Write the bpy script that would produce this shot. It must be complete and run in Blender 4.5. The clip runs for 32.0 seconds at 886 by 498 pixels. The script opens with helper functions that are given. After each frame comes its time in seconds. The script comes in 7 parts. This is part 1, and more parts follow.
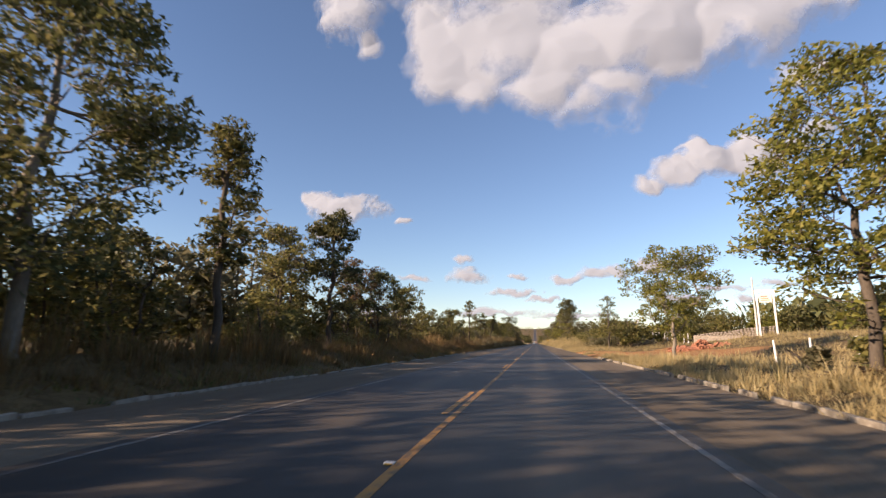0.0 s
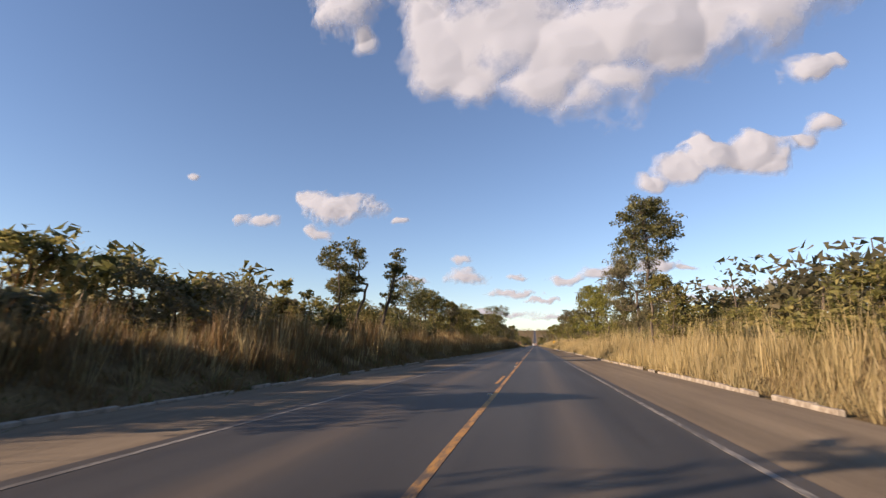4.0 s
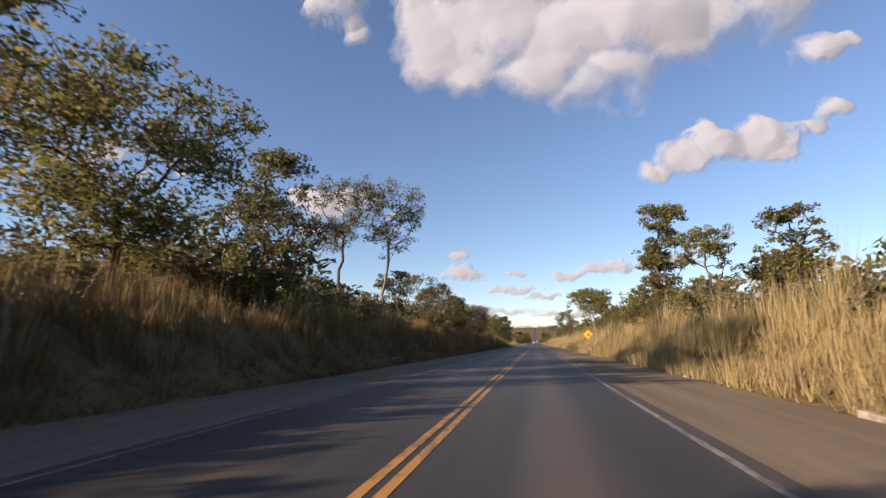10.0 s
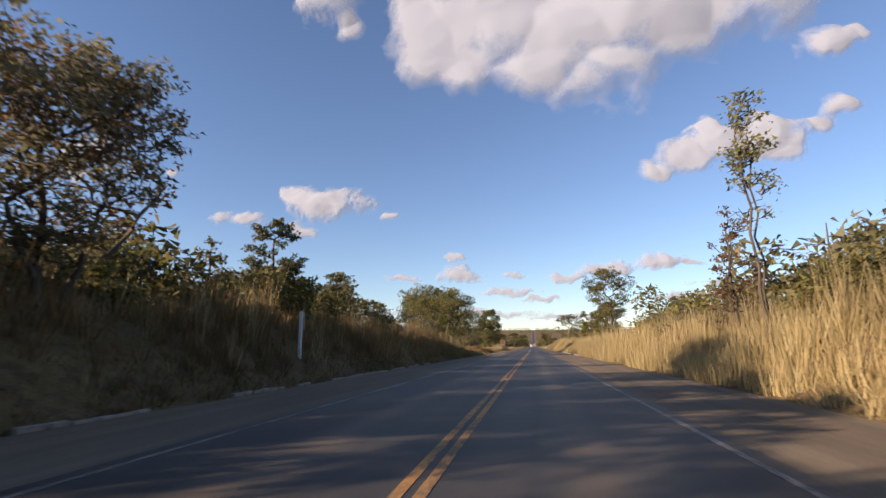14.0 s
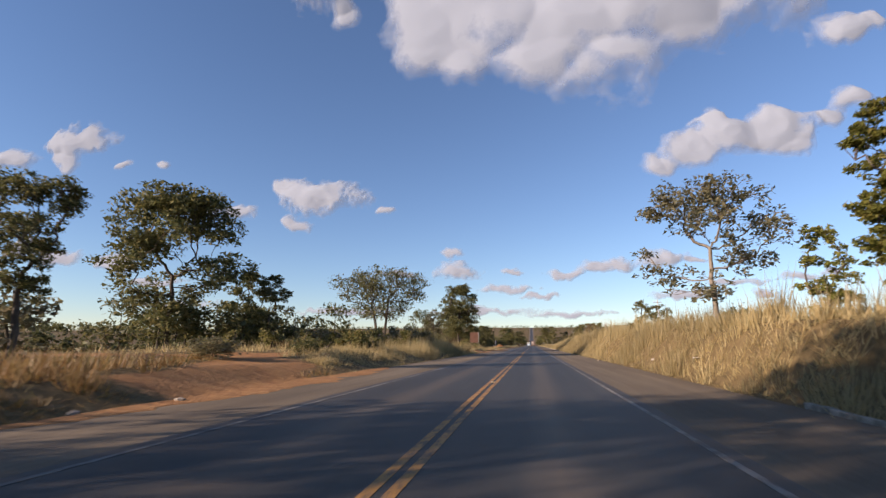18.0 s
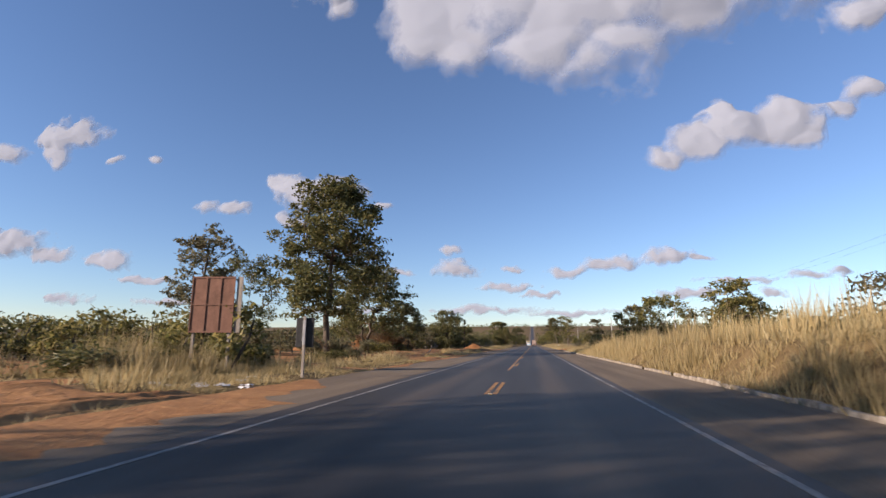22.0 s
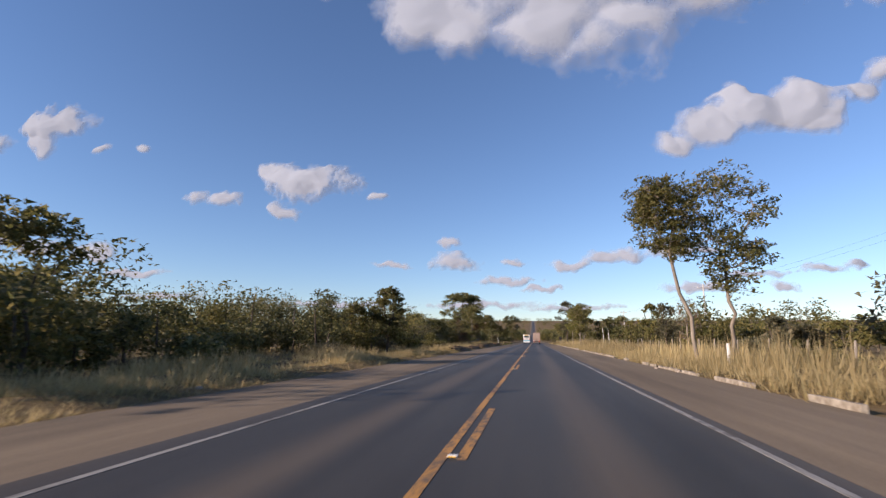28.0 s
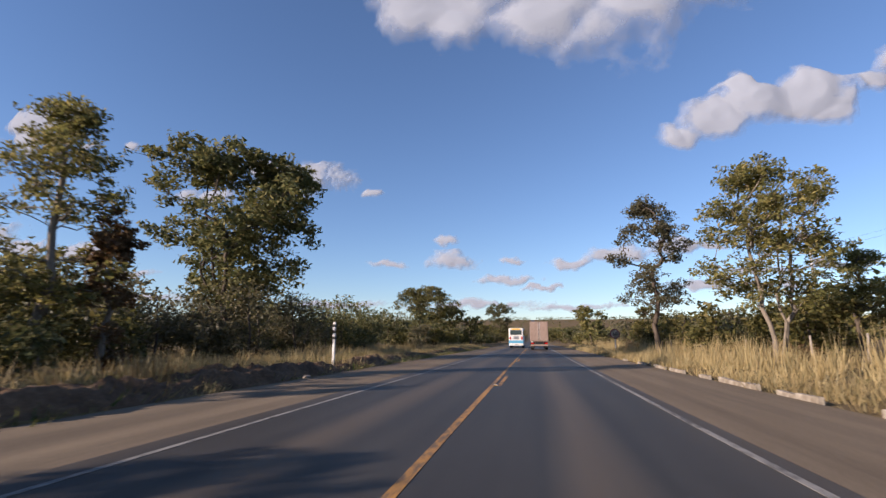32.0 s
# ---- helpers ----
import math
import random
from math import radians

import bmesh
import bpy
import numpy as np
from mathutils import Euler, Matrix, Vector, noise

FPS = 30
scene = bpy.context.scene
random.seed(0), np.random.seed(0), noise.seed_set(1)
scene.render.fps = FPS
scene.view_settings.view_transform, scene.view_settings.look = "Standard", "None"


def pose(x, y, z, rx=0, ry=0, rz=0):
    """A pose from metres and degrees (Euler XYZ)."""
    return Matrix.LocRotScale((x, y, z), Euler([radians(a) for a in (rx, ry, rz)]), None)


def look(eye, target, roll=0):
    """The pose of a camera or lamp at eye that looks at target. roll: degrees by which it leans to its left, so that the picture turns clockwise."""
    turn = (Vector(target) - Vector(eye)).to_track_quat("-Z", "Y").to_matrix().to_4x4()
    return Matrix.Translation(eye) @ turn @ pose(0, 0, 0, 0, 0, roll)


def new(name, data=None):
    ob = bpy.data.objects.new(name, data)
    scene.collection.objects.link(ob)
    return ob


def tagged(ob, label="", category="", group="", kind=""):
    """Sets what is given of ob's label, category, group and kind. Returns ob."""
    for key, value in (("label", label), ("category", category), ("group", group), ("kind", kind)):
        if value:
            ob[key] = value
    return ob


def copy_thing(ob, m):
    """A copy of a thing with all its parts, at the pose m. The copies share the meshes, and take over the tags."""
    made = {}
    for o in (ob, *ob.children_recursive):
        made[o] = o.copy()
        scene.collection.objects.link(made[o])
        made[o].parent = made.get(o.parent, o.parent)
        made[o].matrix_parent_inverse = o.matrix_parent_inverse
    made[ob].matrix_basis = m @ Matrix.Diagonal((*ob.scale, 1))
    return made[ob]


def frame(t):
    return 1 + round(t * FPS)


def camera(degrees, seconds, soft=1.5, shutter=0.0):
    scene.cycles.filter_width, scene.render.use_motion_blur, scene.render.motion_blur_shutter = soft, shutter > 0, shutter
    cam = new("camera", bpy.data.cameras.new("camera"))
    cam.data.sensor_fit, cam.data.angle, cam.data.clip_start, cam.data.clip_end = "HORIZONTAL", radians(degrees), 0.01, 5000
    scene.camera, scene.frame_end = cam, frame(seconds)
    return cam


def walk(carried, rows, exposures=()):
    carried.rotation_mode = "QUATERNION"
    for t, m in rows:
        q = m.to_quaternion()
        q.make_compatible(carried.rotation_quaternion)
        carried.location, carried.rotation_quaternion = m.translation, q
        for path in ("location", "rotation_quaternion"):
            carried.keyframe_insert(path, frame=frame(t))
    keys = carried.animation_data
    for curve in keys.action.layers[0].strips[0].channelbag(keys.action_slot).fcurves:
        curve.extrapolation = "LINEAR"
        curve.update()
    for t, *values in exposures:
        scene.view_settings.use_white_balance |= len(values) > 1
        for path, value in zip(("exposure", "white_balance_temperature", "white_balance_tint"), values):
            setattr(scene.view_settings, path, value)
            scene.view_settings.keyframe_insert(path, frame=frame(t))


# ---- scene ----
# ---------- camera ----------
cam = camera(84.0, 32.0, 1.35, 0.1)
walk(cam, [
    (0, pose(1.6, 0, 1.31, 100.73, -0.4, 10.48)),
    (1, pose(1.6, 24.02, 1.31, 100.86, -0.4, 10.73)),
    (2, pose(1.5, 48.07, 1.31, 101.17, -0.4, 10.72)),
    (5, pose(1.18, 120.45, 1.31, 100.92, -0.2, 10.29)),
    (6, pose(1.2, 144.7, 1.31, 101.11, -0.2, 10.22)),
    (7, pose(1.32, 169.27, 1.31, 101.3, -0.4, 10.09)),
    (8, pose(1.55, 194.22, 1.31, 100.86, -0.3, 10.1)),
    (9, pose(1.5, 219.55, 1.31, 101.05, 0, 10.29)),
    (10, pose(1.5, 245.23, 1.31, 100.86, 0.4, 10.54)),
    (11, pose(1.4, 271.16, 1.31, 100.92, 0.2, 10.6)),
    (12, pose(1.26, 297.31, 1.31, 100.86, 0.2, 10.6)),
    (13, pose(1.2, 323.7, 1.31, 101.05, 0.3, 10.47)),
    (14, pose(1.17, 350.25, 1.31, 101.24, 0.4, 10.28)),
    (17, pose(1.35, 430.5, 1.31, 100.92, -0.5, 9.98)),
    (18, pose(1.4, 457.45, 1.31, 100.98, 0, 10.1)),
    (19, pose(1.45, 484.5, 1.31, 100.79, 0, 10.23)),
    (20, pose(1.38, 511.65, 1.31, 100.79, 0.2, 10.23)),
    (21, pose(1.31, 538.9, 1.31, 100.73, 0.2, 10.3)),
    (22, pose(1.15, 566.2, 1.31, 100.92, -0.1, 10.17)),
    (23, pose(1, 593.5, 1.31, 100.79, -0.5, 9.98)),
    (24, pose(0.85, 620.8, 1.31, 100.73, -0.4, 9.86)),
    (25, pose(0.65, 648.1, 1.31, 100.67, -0.3, 9.8)),
    (26, pose(0.65, 675.4, 1.31, 100.28, -0.7, 10.19)),
    (29, pose(1.05, 758.29, 1.31, 100.54, 0.2, 10.18)),
    (30, pose(1, 786.36, 1.31, 100.35, 0.5, 10)),
    (31, pose(1.08, 814.65, 1.31, 100.35, 0.5, 10.25)),
    (32, pose(1.15, 843.05, 1.31, 100.54, 0.1, 10.3))
], exposures=[(0, 1.32, 6800, 22), (14, 1.28, 6600, 22), (18, 1.08, 6250, 22), (32, 1.06, 6000, 22)])

# ---------- sky and sun ----------
SUN_EL = 18.0
SUN_AZ = math.atan2(-0.83, -0.557)        # the low sun stands to the west, a little behind the drive
world = bpy.data.worlds.new("sky")
scene.world = world
world.use_nodes = True
wn = world.node_tree.nodes
wn.clear()
sky = wn.new("ShaderNodeTexSky")
sky.sky_type = "NISHITA"
sky.sun_disc = False
sky.sun_elevation = radians(SUN_EL)
sky.sun_rotation = SUN_AZ
sky.altitude = 700
sky.air_density = 1.12
sky.dust_density = 0.0
sky.ozone_density = 3.2
wbg = wn.new("ShaderNodeBackground")
wbg.inputs["Strength"].default_value = 0.072
wout = wn.new("ShaderNodeOutputWorld")
world.node_tree.links.new(sky.outputs[0], wbg.inputs[0])
world.node_tree.links.new(wbg.outputs[0], wout.inputs[0])

sun = new("sun", bpy.data.lights.new("sun", "SUN"))
sun.data.energy = 5.0
sun.data.angle = radians(0.55)
sun.data.color = (1.0, 0.82, 0.60)
_ce = math.cos(radians(SUN_EL))
sun.matrix_world = look((-300 * 0.83 * _ce, -300 * 0.557 * _ce, 300 * math.sin(radians(SUN_EL))), (0, 0, 0))


# ---------- materials ----------
def nodes_of(name):
    m = bpy.data.materials.new(name)
    m.use_nodes = True
    t = m.node_tree
    t.nodes.clear()
    out = t.nodes.new("ShaderNodeOutputMaterial")
    return m, t, out


def add(t, kind, **values):
    n = t.nodes.new(kind)
    for k, v in values.items():
        n.inputs[k.replace("_", " ")].default_value = v
    return n


def ramp(t, fac, stops):
    n = t.nodes.new("ShaderNodeValToRGB")
    e = n.color_ramp.elements
    while len(e) < len(stops):
        e.new(0.5)
    for el, (p, c) in zip(e, stops):
        el.position, el.color = p, (*c, 1)
    t.links.new(fac, n.inputs[0])
    return n.outputs[0]


def noise_of(t, scale, detail=4.0, rough=0.6, vec=None, stretch=None):
    if vec is None:
        vec = t.nodes.new("ShaderNodeTexCoord").outputs["Object"]
    if stretch:
        mp = t.nodes.new("ShaderNodeMapping")
        mp.inputs["Scale"].default_value = stretch
        t.links.new(vec, mp.inputs[0])
        vec = mp.outputs[0]
    n = add(t, "ShaderNodeTexNoise", Scale=scale, Detail=detail, Roughness=rough)
    t.links.new(vec, n.inputs["Vector"])
    return n.outputs[0]


def mix(t, fac, a, b, mode="MIX"):
    n = t.nodes.new("ShaderNodeMix")
    n.data_type = "RGBA"
    n.blend_type = mode
    for src, sock in ((fac, n.inputs[0]), (a, n.inputs[6]), (b, n.inputs[7])):
        if isinstance(src, (int, float)):
            sock.default_value = src
        elif isinstance(src, tuple):
            sock.default_value = (*src, 1)
        else:
            t.links.new(src, sock)
    return n.outputs[2]


def maths(t, op, a, b=0.0):
    n = t.nodes.new("ShaderNodeMath")
    n.operation = op
    for src, sock in ((a, n.inputs[0]), (b, n.inputs[1])):
        if isinstance(src, (int, float)):
            sock.default_value = src
        else:
            t.links.new(src, sock)
    return n.outputs[0]


def surface(name, stops, scale=6.0, rough=0.8, bump=0.3, fine=60.0, metal=0.0, spec=0.3, stretch=None, bump_d=0.02):
    """A worn surface: two scales of colour noise, and relief."""
    m, t, out = nodes_of(name)
    big = noise_of(t, scale, 5, 0.6, stretch=stretch)
    small = noise_of(t, fine, 3, 0.6, stretch=stretch)
    col = ramp(t, big, stops)
    grey = ramp(t, small, [(0.3, (0.72, 0.72, 0.72)), (0.7, (1.12, 1.12, 1.12))])
    col = mix(t, 1.0, col, grey, "MULTIPLY")
    b = add(t, "ShaderNodeBsdfPrincipled", Roughness=rough, Metallic=metal)
    b.inputs["Specular IOR Level"].default_value = spec
    t.links.new(col, b.inputs["Base Color"])
    if bump:
        bp = add(t, "ShaderNodeBump", Strength=bump, Distance=bump_d)
        t.links.new(small, bp.inputs["Height"])
        t.links.new(bp.outputs[0], b.inputs["Normal"])
    t.links.new(b.outputs[0], out.inputs[0])
    return m


def leaf_mat(name, cols, glow=0.5):
    m, t, out = nodes_of(name)
    geo = t.nodes.new("ShaderNodeNewGeometry")
    info = t.nodes.new("ShaderNodeObjectInfo")
    n, k = len(cols), 0.56 if "straw" in name else 0.68
    col = ramp(t, geo.outputs["Random Per Island"], [(i / max(1, n - 1), tuple(k * v for v in c)) for i, c in enumerate(cols)])
    hs = add(t, "ShaderNodeHueSaturation")
    mr = t.nodes.new("ShaderNodeMapRange")
    mr.inputs["To Min"].default_value, mr.inputs["To Max"].default_value = 0.75, 1.25
    t.links.new(info.outputs["Random"], mr.inputs[0])
    t.links.new(mr.outputs[0], hs.inputs["Value"])
    t.links.new(col, hs.inputs["Color"])
    d = add(t, "ShaderNodeBsdfPrincipled", Roughness=0.55)
    d.inputs["Specular IOR Level"].default_value = 0.35
    tr = t.nodes.new("ShaderNodeBsdfTranslucent")
    mx = add(t, "ShaderNodeMixShader", Fac=glow)
    t.links.new(hs.outputs[0], d.inputs["Base Color"])
    t.links.new(hs.outputs[0], tr.inputs["Color"])
    t.links.new(d.outputs[0], mx.inputs[1])
    t.links.new(tr.outputs[0], mx.inputs[2])
    t.links.new(mx.outputs[0], out.inputs[0])
    return m


M_LEAF = leaf_mat("olive_leaves", [(0.097, 0.099, 0.033), (0.186, 0.182, 0.055), (0.283, 0.255, 0.083), (0.373, 0.304, 0.113)])
M_DARK = leaf_mat("dark_leaves", [(0.067, 0.078, 0.033), (0.131, 0.140, 0.051), (0.209, 0.202, 0.071), (0.284, 0.239, 0.093)], 0.35)
M_LIME = leaf_mat("yellow_green_leaves", [(0.133, 0.147, 0.032), (0.249, 0.256, 0.053), (0.339, 0.327, 0.068), (0.399, 0.327, 0.089)])
M_RUST = leaf_mat("dry_brown_leaves", [(0.150, 0.090, 0.045), (0.270, 0.150, 0.070), (0.200, 0.150, 0.075), (0.330, 0.190, 0.090)])
M_GREY = leaf_mat("greyish_leaves", [(0.125, 0.125, 0.073), (0.211, 0.198, 0.106), (0.284, 0.238, 0.139), (0.185, 0.178, 0.079)])
M_STRAW = leaf_mat("golden_straw", [(0.462, 0.341, 0.149), (0.616, 0.473, 0.215), (0.726, 0.583, 0.292), (0.440, 0.374, 0.176)], 0.45)
M_BROWN = leaf_mat("brown_straw", [(0.217, 0.123, 0.051), (0.348, 0.203, 0.080), (0.450, 0.290, 0.109), (0.145, 0.145, 0.043)], 0.4)
M_GREEN = leaf_mat("green_weeds", [(0.060, 0.090, 0.024), (0.108, 0.144, 0.036), (0.216, 0.204, 0.060), (0.336, 0.252, 0.096)], 0.4)
M_BARK = surface("grey_brown_bark", [(0.3, (0.042, 0.033, 0.024)), (0.7, (0.114, 0.090, 0.069))], 3.0, 0.9, 0.9, 22.0, stretch=(1, 1, 0.25))
M_PALE = surface("pale_bark", [(0.3, (0.120, 0.099, 0.075)), (0.7, (0.240, 0.204, 0.162))], 3.0, 0.9, 0.7, 22.0, stretch=(1, 1, 0.25))
M_CONC = surface("whitewashed_kerb", [(0.35, (0.155, 0.127, 0.093)), (0.65, (0.335, 0.298, 0.242))], 4.0, 0.9, 0.5, 50.0)
M_WHITE = surface("white_paint", [(0.3, (0.510, 0.493, 0.459)), (0.6, (0.663, 0.654, 0.629))], 5.0, 0.5, 0.1, 40.0)
M_STEEL = surface("galvanised_steel", [(0.3, (0.30, 0.30, 0.30)), (0.7, (0.48, 0.47, 0.46))], 8.0, 0.45, 0.1, 40.0, metal=0.8)
M_BLACK = surface("black_paint", [(0.3, (0.012, 0.012, 0.012)), (0.7, (0.03, 0.03, 0.03))], 8.0, 0.5, 0.1, 40.0)
M_YELLOW = surface("yellow_sign_paint", [(0.3, (0.600, 0.336, 0.012)), (0.7, (0.688, 0.416, 0.016))], 3.0, 0.45, 0.05, 40.0)
M_SIGNBACK = surface("rusty_sign_back", [(0.3, (0.119, 0.059, 0.038)), (0.7, (0.203, 0.105, 0.070))], 2.0, 0.8, 0.3, 30.0)
M_REDEARTH = surface("loose_red_earth", [(0.3, (0.144, 0.060, 0.020)), (0.7, (0.240, 0.114, 0.039))], 1.2, 0.95, 0.8, 14.0, bump_d=0.08)
M_BRICK = surface("red_brick", [(0.3, (0.225, 0.090, 0.052)), (0.7, (0.345, 0.155, 0.092))], 3.0, 0.9, 0.5, 30.0)
M_STONE = surface("pale_stone", [(0.3, (0.195, 0.163, 0.130)), (0.7, (0.358, 0.305, 0.247))], 2.0, 0.9, 0.6, 20.0)
M_POST = surface("weathered_wood", [(0.3, (0.186, 0.155, 0.124)), (0.7, (0.341, 0.310, 0.267))], 4.0, 0.9, 0.5, 30.0, stretch=(1, 1, 0.2))


# ---------- mesh helpers ----------
def part(name, bm, material, parent=None, label=""):
    """One bmesh as one mesh object, under a thing or a part."""
    me = bpy.data.meshes.new(name)
    bm.to_mesh(me)
    bm.free()
    me.materials.append(material)
    ob = new(name, me)
    ob.parent = parent
    if label:
        ob["label"] = label
    return ob


def empty(name, m, label, category, group="", kind=""):
    ob = new(name)
    ob.empty_display_size = 0.3
    ob.matrix_basis = m
    return tagged(ob, label, category, group, kind)


def np_mesh(name, verts, faces, material, smooth=False):
    """A mesh from an array of places and arrays of corners, one array for each number of corners."""
    me = bpy.data.meshes.new(name)
    verts = np.asarray(verts, dtype=np.float32)
    me.vertices.add(len(verts))
    me.vertices.foreach_set("co", verts.ravel())
    loops = np.concatenate([f.ravel() for f in faces]).astype(np.int32)
    totals = np.concatenate([np.full(len(f), f.shape[1]) for f in faces]).astype(np.int32)
    me.loops.add(len(loops))
    me.loops.foreach_set("vertex_index", loops)
    me.polygons.add(len(totals))
    me.polygons.foreach_set("loop_start", np.concatenate([[0], np.cumsum(totals)[:-1]]).astype(np.int32))
    me.polygons.foreach_set("loop_total", totals)
    if smooth:
        me.polygons.foreach_set("use_smooth", np.ones(len(totals), dtype=bool))
    me.update(calc_edges=True)
    me.materials.append(material)
    return me


def box(bm, x0, y0, z0, x1, y1, z1, bevel=0.0):
    r = bmesh.ops.create_cube(bm, size=1.0)
    vs = r["verts"]
    for v in vs:
        v.co = Vector((x0 + (v.co.x + 0.5) * (x1 - x0), y0 + (v.co.y + 0.5) * (y1 - y0), z0 + (v.co.z + 0.5) * (z1 - z0)))
    if bevel:
        es = list({e for v in vs for e in v.link_edges})
        bmesh.ops.bevel(bm, geom=es, offset=bevel, segments=2, affect="EDGES", profile=0.6)
    return vs


def rod(bm, a, b, r0, r1=None, n=8):
    """A tapered rod from a to b."""
    a, b = Vector(a), Vector(b)
    d = b - a
    m = Matrix.Translation((a + b) / 2) @ d.to_track_quat("Z", "Y").to_matrix().to_4x4()
    bmesh.ops.create_cone(bm, cap_ends=True, segments=n, radius1=r0, radius2=r0 if r1 is None else r1, depth=d.length, matrix=m)


# ---------- lie of the land ----------
def lattice(g, n=64):
    return g.uniform(-1, 1, (n, n))


def value_noise(tab, u, v):
    n = len(tab)
    i, j = np.floor(u).astype(int), np.floor(v).astype(int)
    a, b = u - i, v - j
    a, b = a * a * (3 - 2 * a), b * b * (3 - 2 * b)
    i0, i1, j0, j1 = i % n, (i + 1) % n, j % n, (j + 1) % n
    return (tab[i0, j0] * (1 - a) + tab[i1, j0] * a) * (1 - b) + (tab[i0, j1] * (1 - a) + tab[i1, j1] * a) * b


def fbm(tab, u, v, octaves=5):
    s, amp = 0, 1.0
    for k in range(octaves):
        s = s + amp * value_noise(tab, u * 2 ** k + 7.3 * k, v * 2 ** k + 3.1 * k)
        amp *= 0.55
    return s


def smooth(a):
    a = np.clip(a, 0, 1)
    return a * a * (3 - 2 * a)


def bank_left(y):
    return np.interp(y, [-60, 90, 130, 230, 280, 400, 430, 470, 495, 525, 540, 640, 780, 900, 1000], [0.6, 0.9, 1.6, 2.0, 2.6, 2.3, 0.9, 0.5, 0.8, 0.8, 0.0, 0.0, 0.1, 0.3, 0.3])


def bank_right(y):
    return np.interp(y, [-60, 20, 45, 85, 110, 200, 260, 330, 380, 420, 520, 600, 650, 690, 1000], [0.3, 0.2, 0.0, 0.0, 0.9, 1.5, 1.9, 2.2, 1.9, 1.6, 2.4, 1.4, 0.5, 0.0, 0.0])


def hill(y):
    """The long slope up which the road climbs in the distance."""
    return 75.0 * smooth((np.asarray(y, float) - 1300) / 1500)


def ground_z(x, y):
    """Height of the ground: flat under the road, cut banks beside it."""
    x, y = np.asarray(x, float), np.asarray(y, float)
    a = np.abs(x)
    h = np.where(x < 0, bank_left(y), bank_right(y)) * smooth((a - 7.2) / np.where(x < 0, 3.6, np.where((y > 470) & (y < 640), 2.6, 3.8)))
    h = h * (1 - 0.75 * smooth((a - 26) / 40))
    rough = 0.07 * np.sin(0.9 * x + 0.37 * y) + 0.06 * np.sin(0.53 * y - 1.3 * x) + 0.09 * np.sin(0.21 * y + 0.11 * x)
    far = 0.6 * np.sin(0.013 * y + 1.0) * np.sin(0.017 * x) * smooth((a - 40) / 80)
    rise = 3.0 * smooth((x - 16) / 26) * smooth((y - 15) / 40) * smooth((175 - y) / 50)
    west = 11.0 * smooth((-x - 95) / 260) * smooth((y - 440) / 140) * smooth((1150 - y) / 300)
    return hill(y) + west + rise - 0.06 + (h + rough * 0.8 + 0.06) * smooth((a - 7.0) / 1.2) + far


CLEARINGS = [  # west edge, east edge, start, end of the bare earth
    (6.9, 27, 50, 86), (-13, -6.9, 467, 482), (-34, -11, 479, 490), (-13, -6.9, 535, 546), (-60, -6.9, 542, 555), (-60, -12, 553, 581), (-60, -6.9, 568, 580),
    (-60, -6.9, 569, 579), (-60, -19, 581, 606), (-24, -6.9, 592, 597), (-32, -6.9, 606, 629), (-40, -9.5, 627, 700), (-40, -6.9, 651, 700), (6.9, 26, 668, 713),
]


def bare(x, y):
    """How bare the red earth is: 1 in the clearings, 0 in the grass."""
    x, y = np.asarray(x, float), np.asarray(y, float)
    wob = 1.6 * np.sin(0.33 * y + 0.5 * x) + 1.1 * np.sin(0.81 * x - 0.41 * y)
    out = np.zeros(np.broadcast(x, y).shape)
    for x0, x1, y0, y1 in CLEARINGS:
        dx = np.minimum(x - x0, x1 - x) if x0 > 0 else np.minimum(x1 - x, x - x0)
        near = (np.abs(x) < 9.5) & (np.abs(x) >= 6.9) & (np.sign(x) == np.sign(x0)) & (min(abs(x0), abs(x1)) < 7)
        dx = np.where(near, np.maximum(dx, 2.0), dx)
        d = np.minimum(dx, np.minimum(y - y0, y1 - y)) + wob
        out = np.maximum(out, smooth(d / 3.0))
    return out


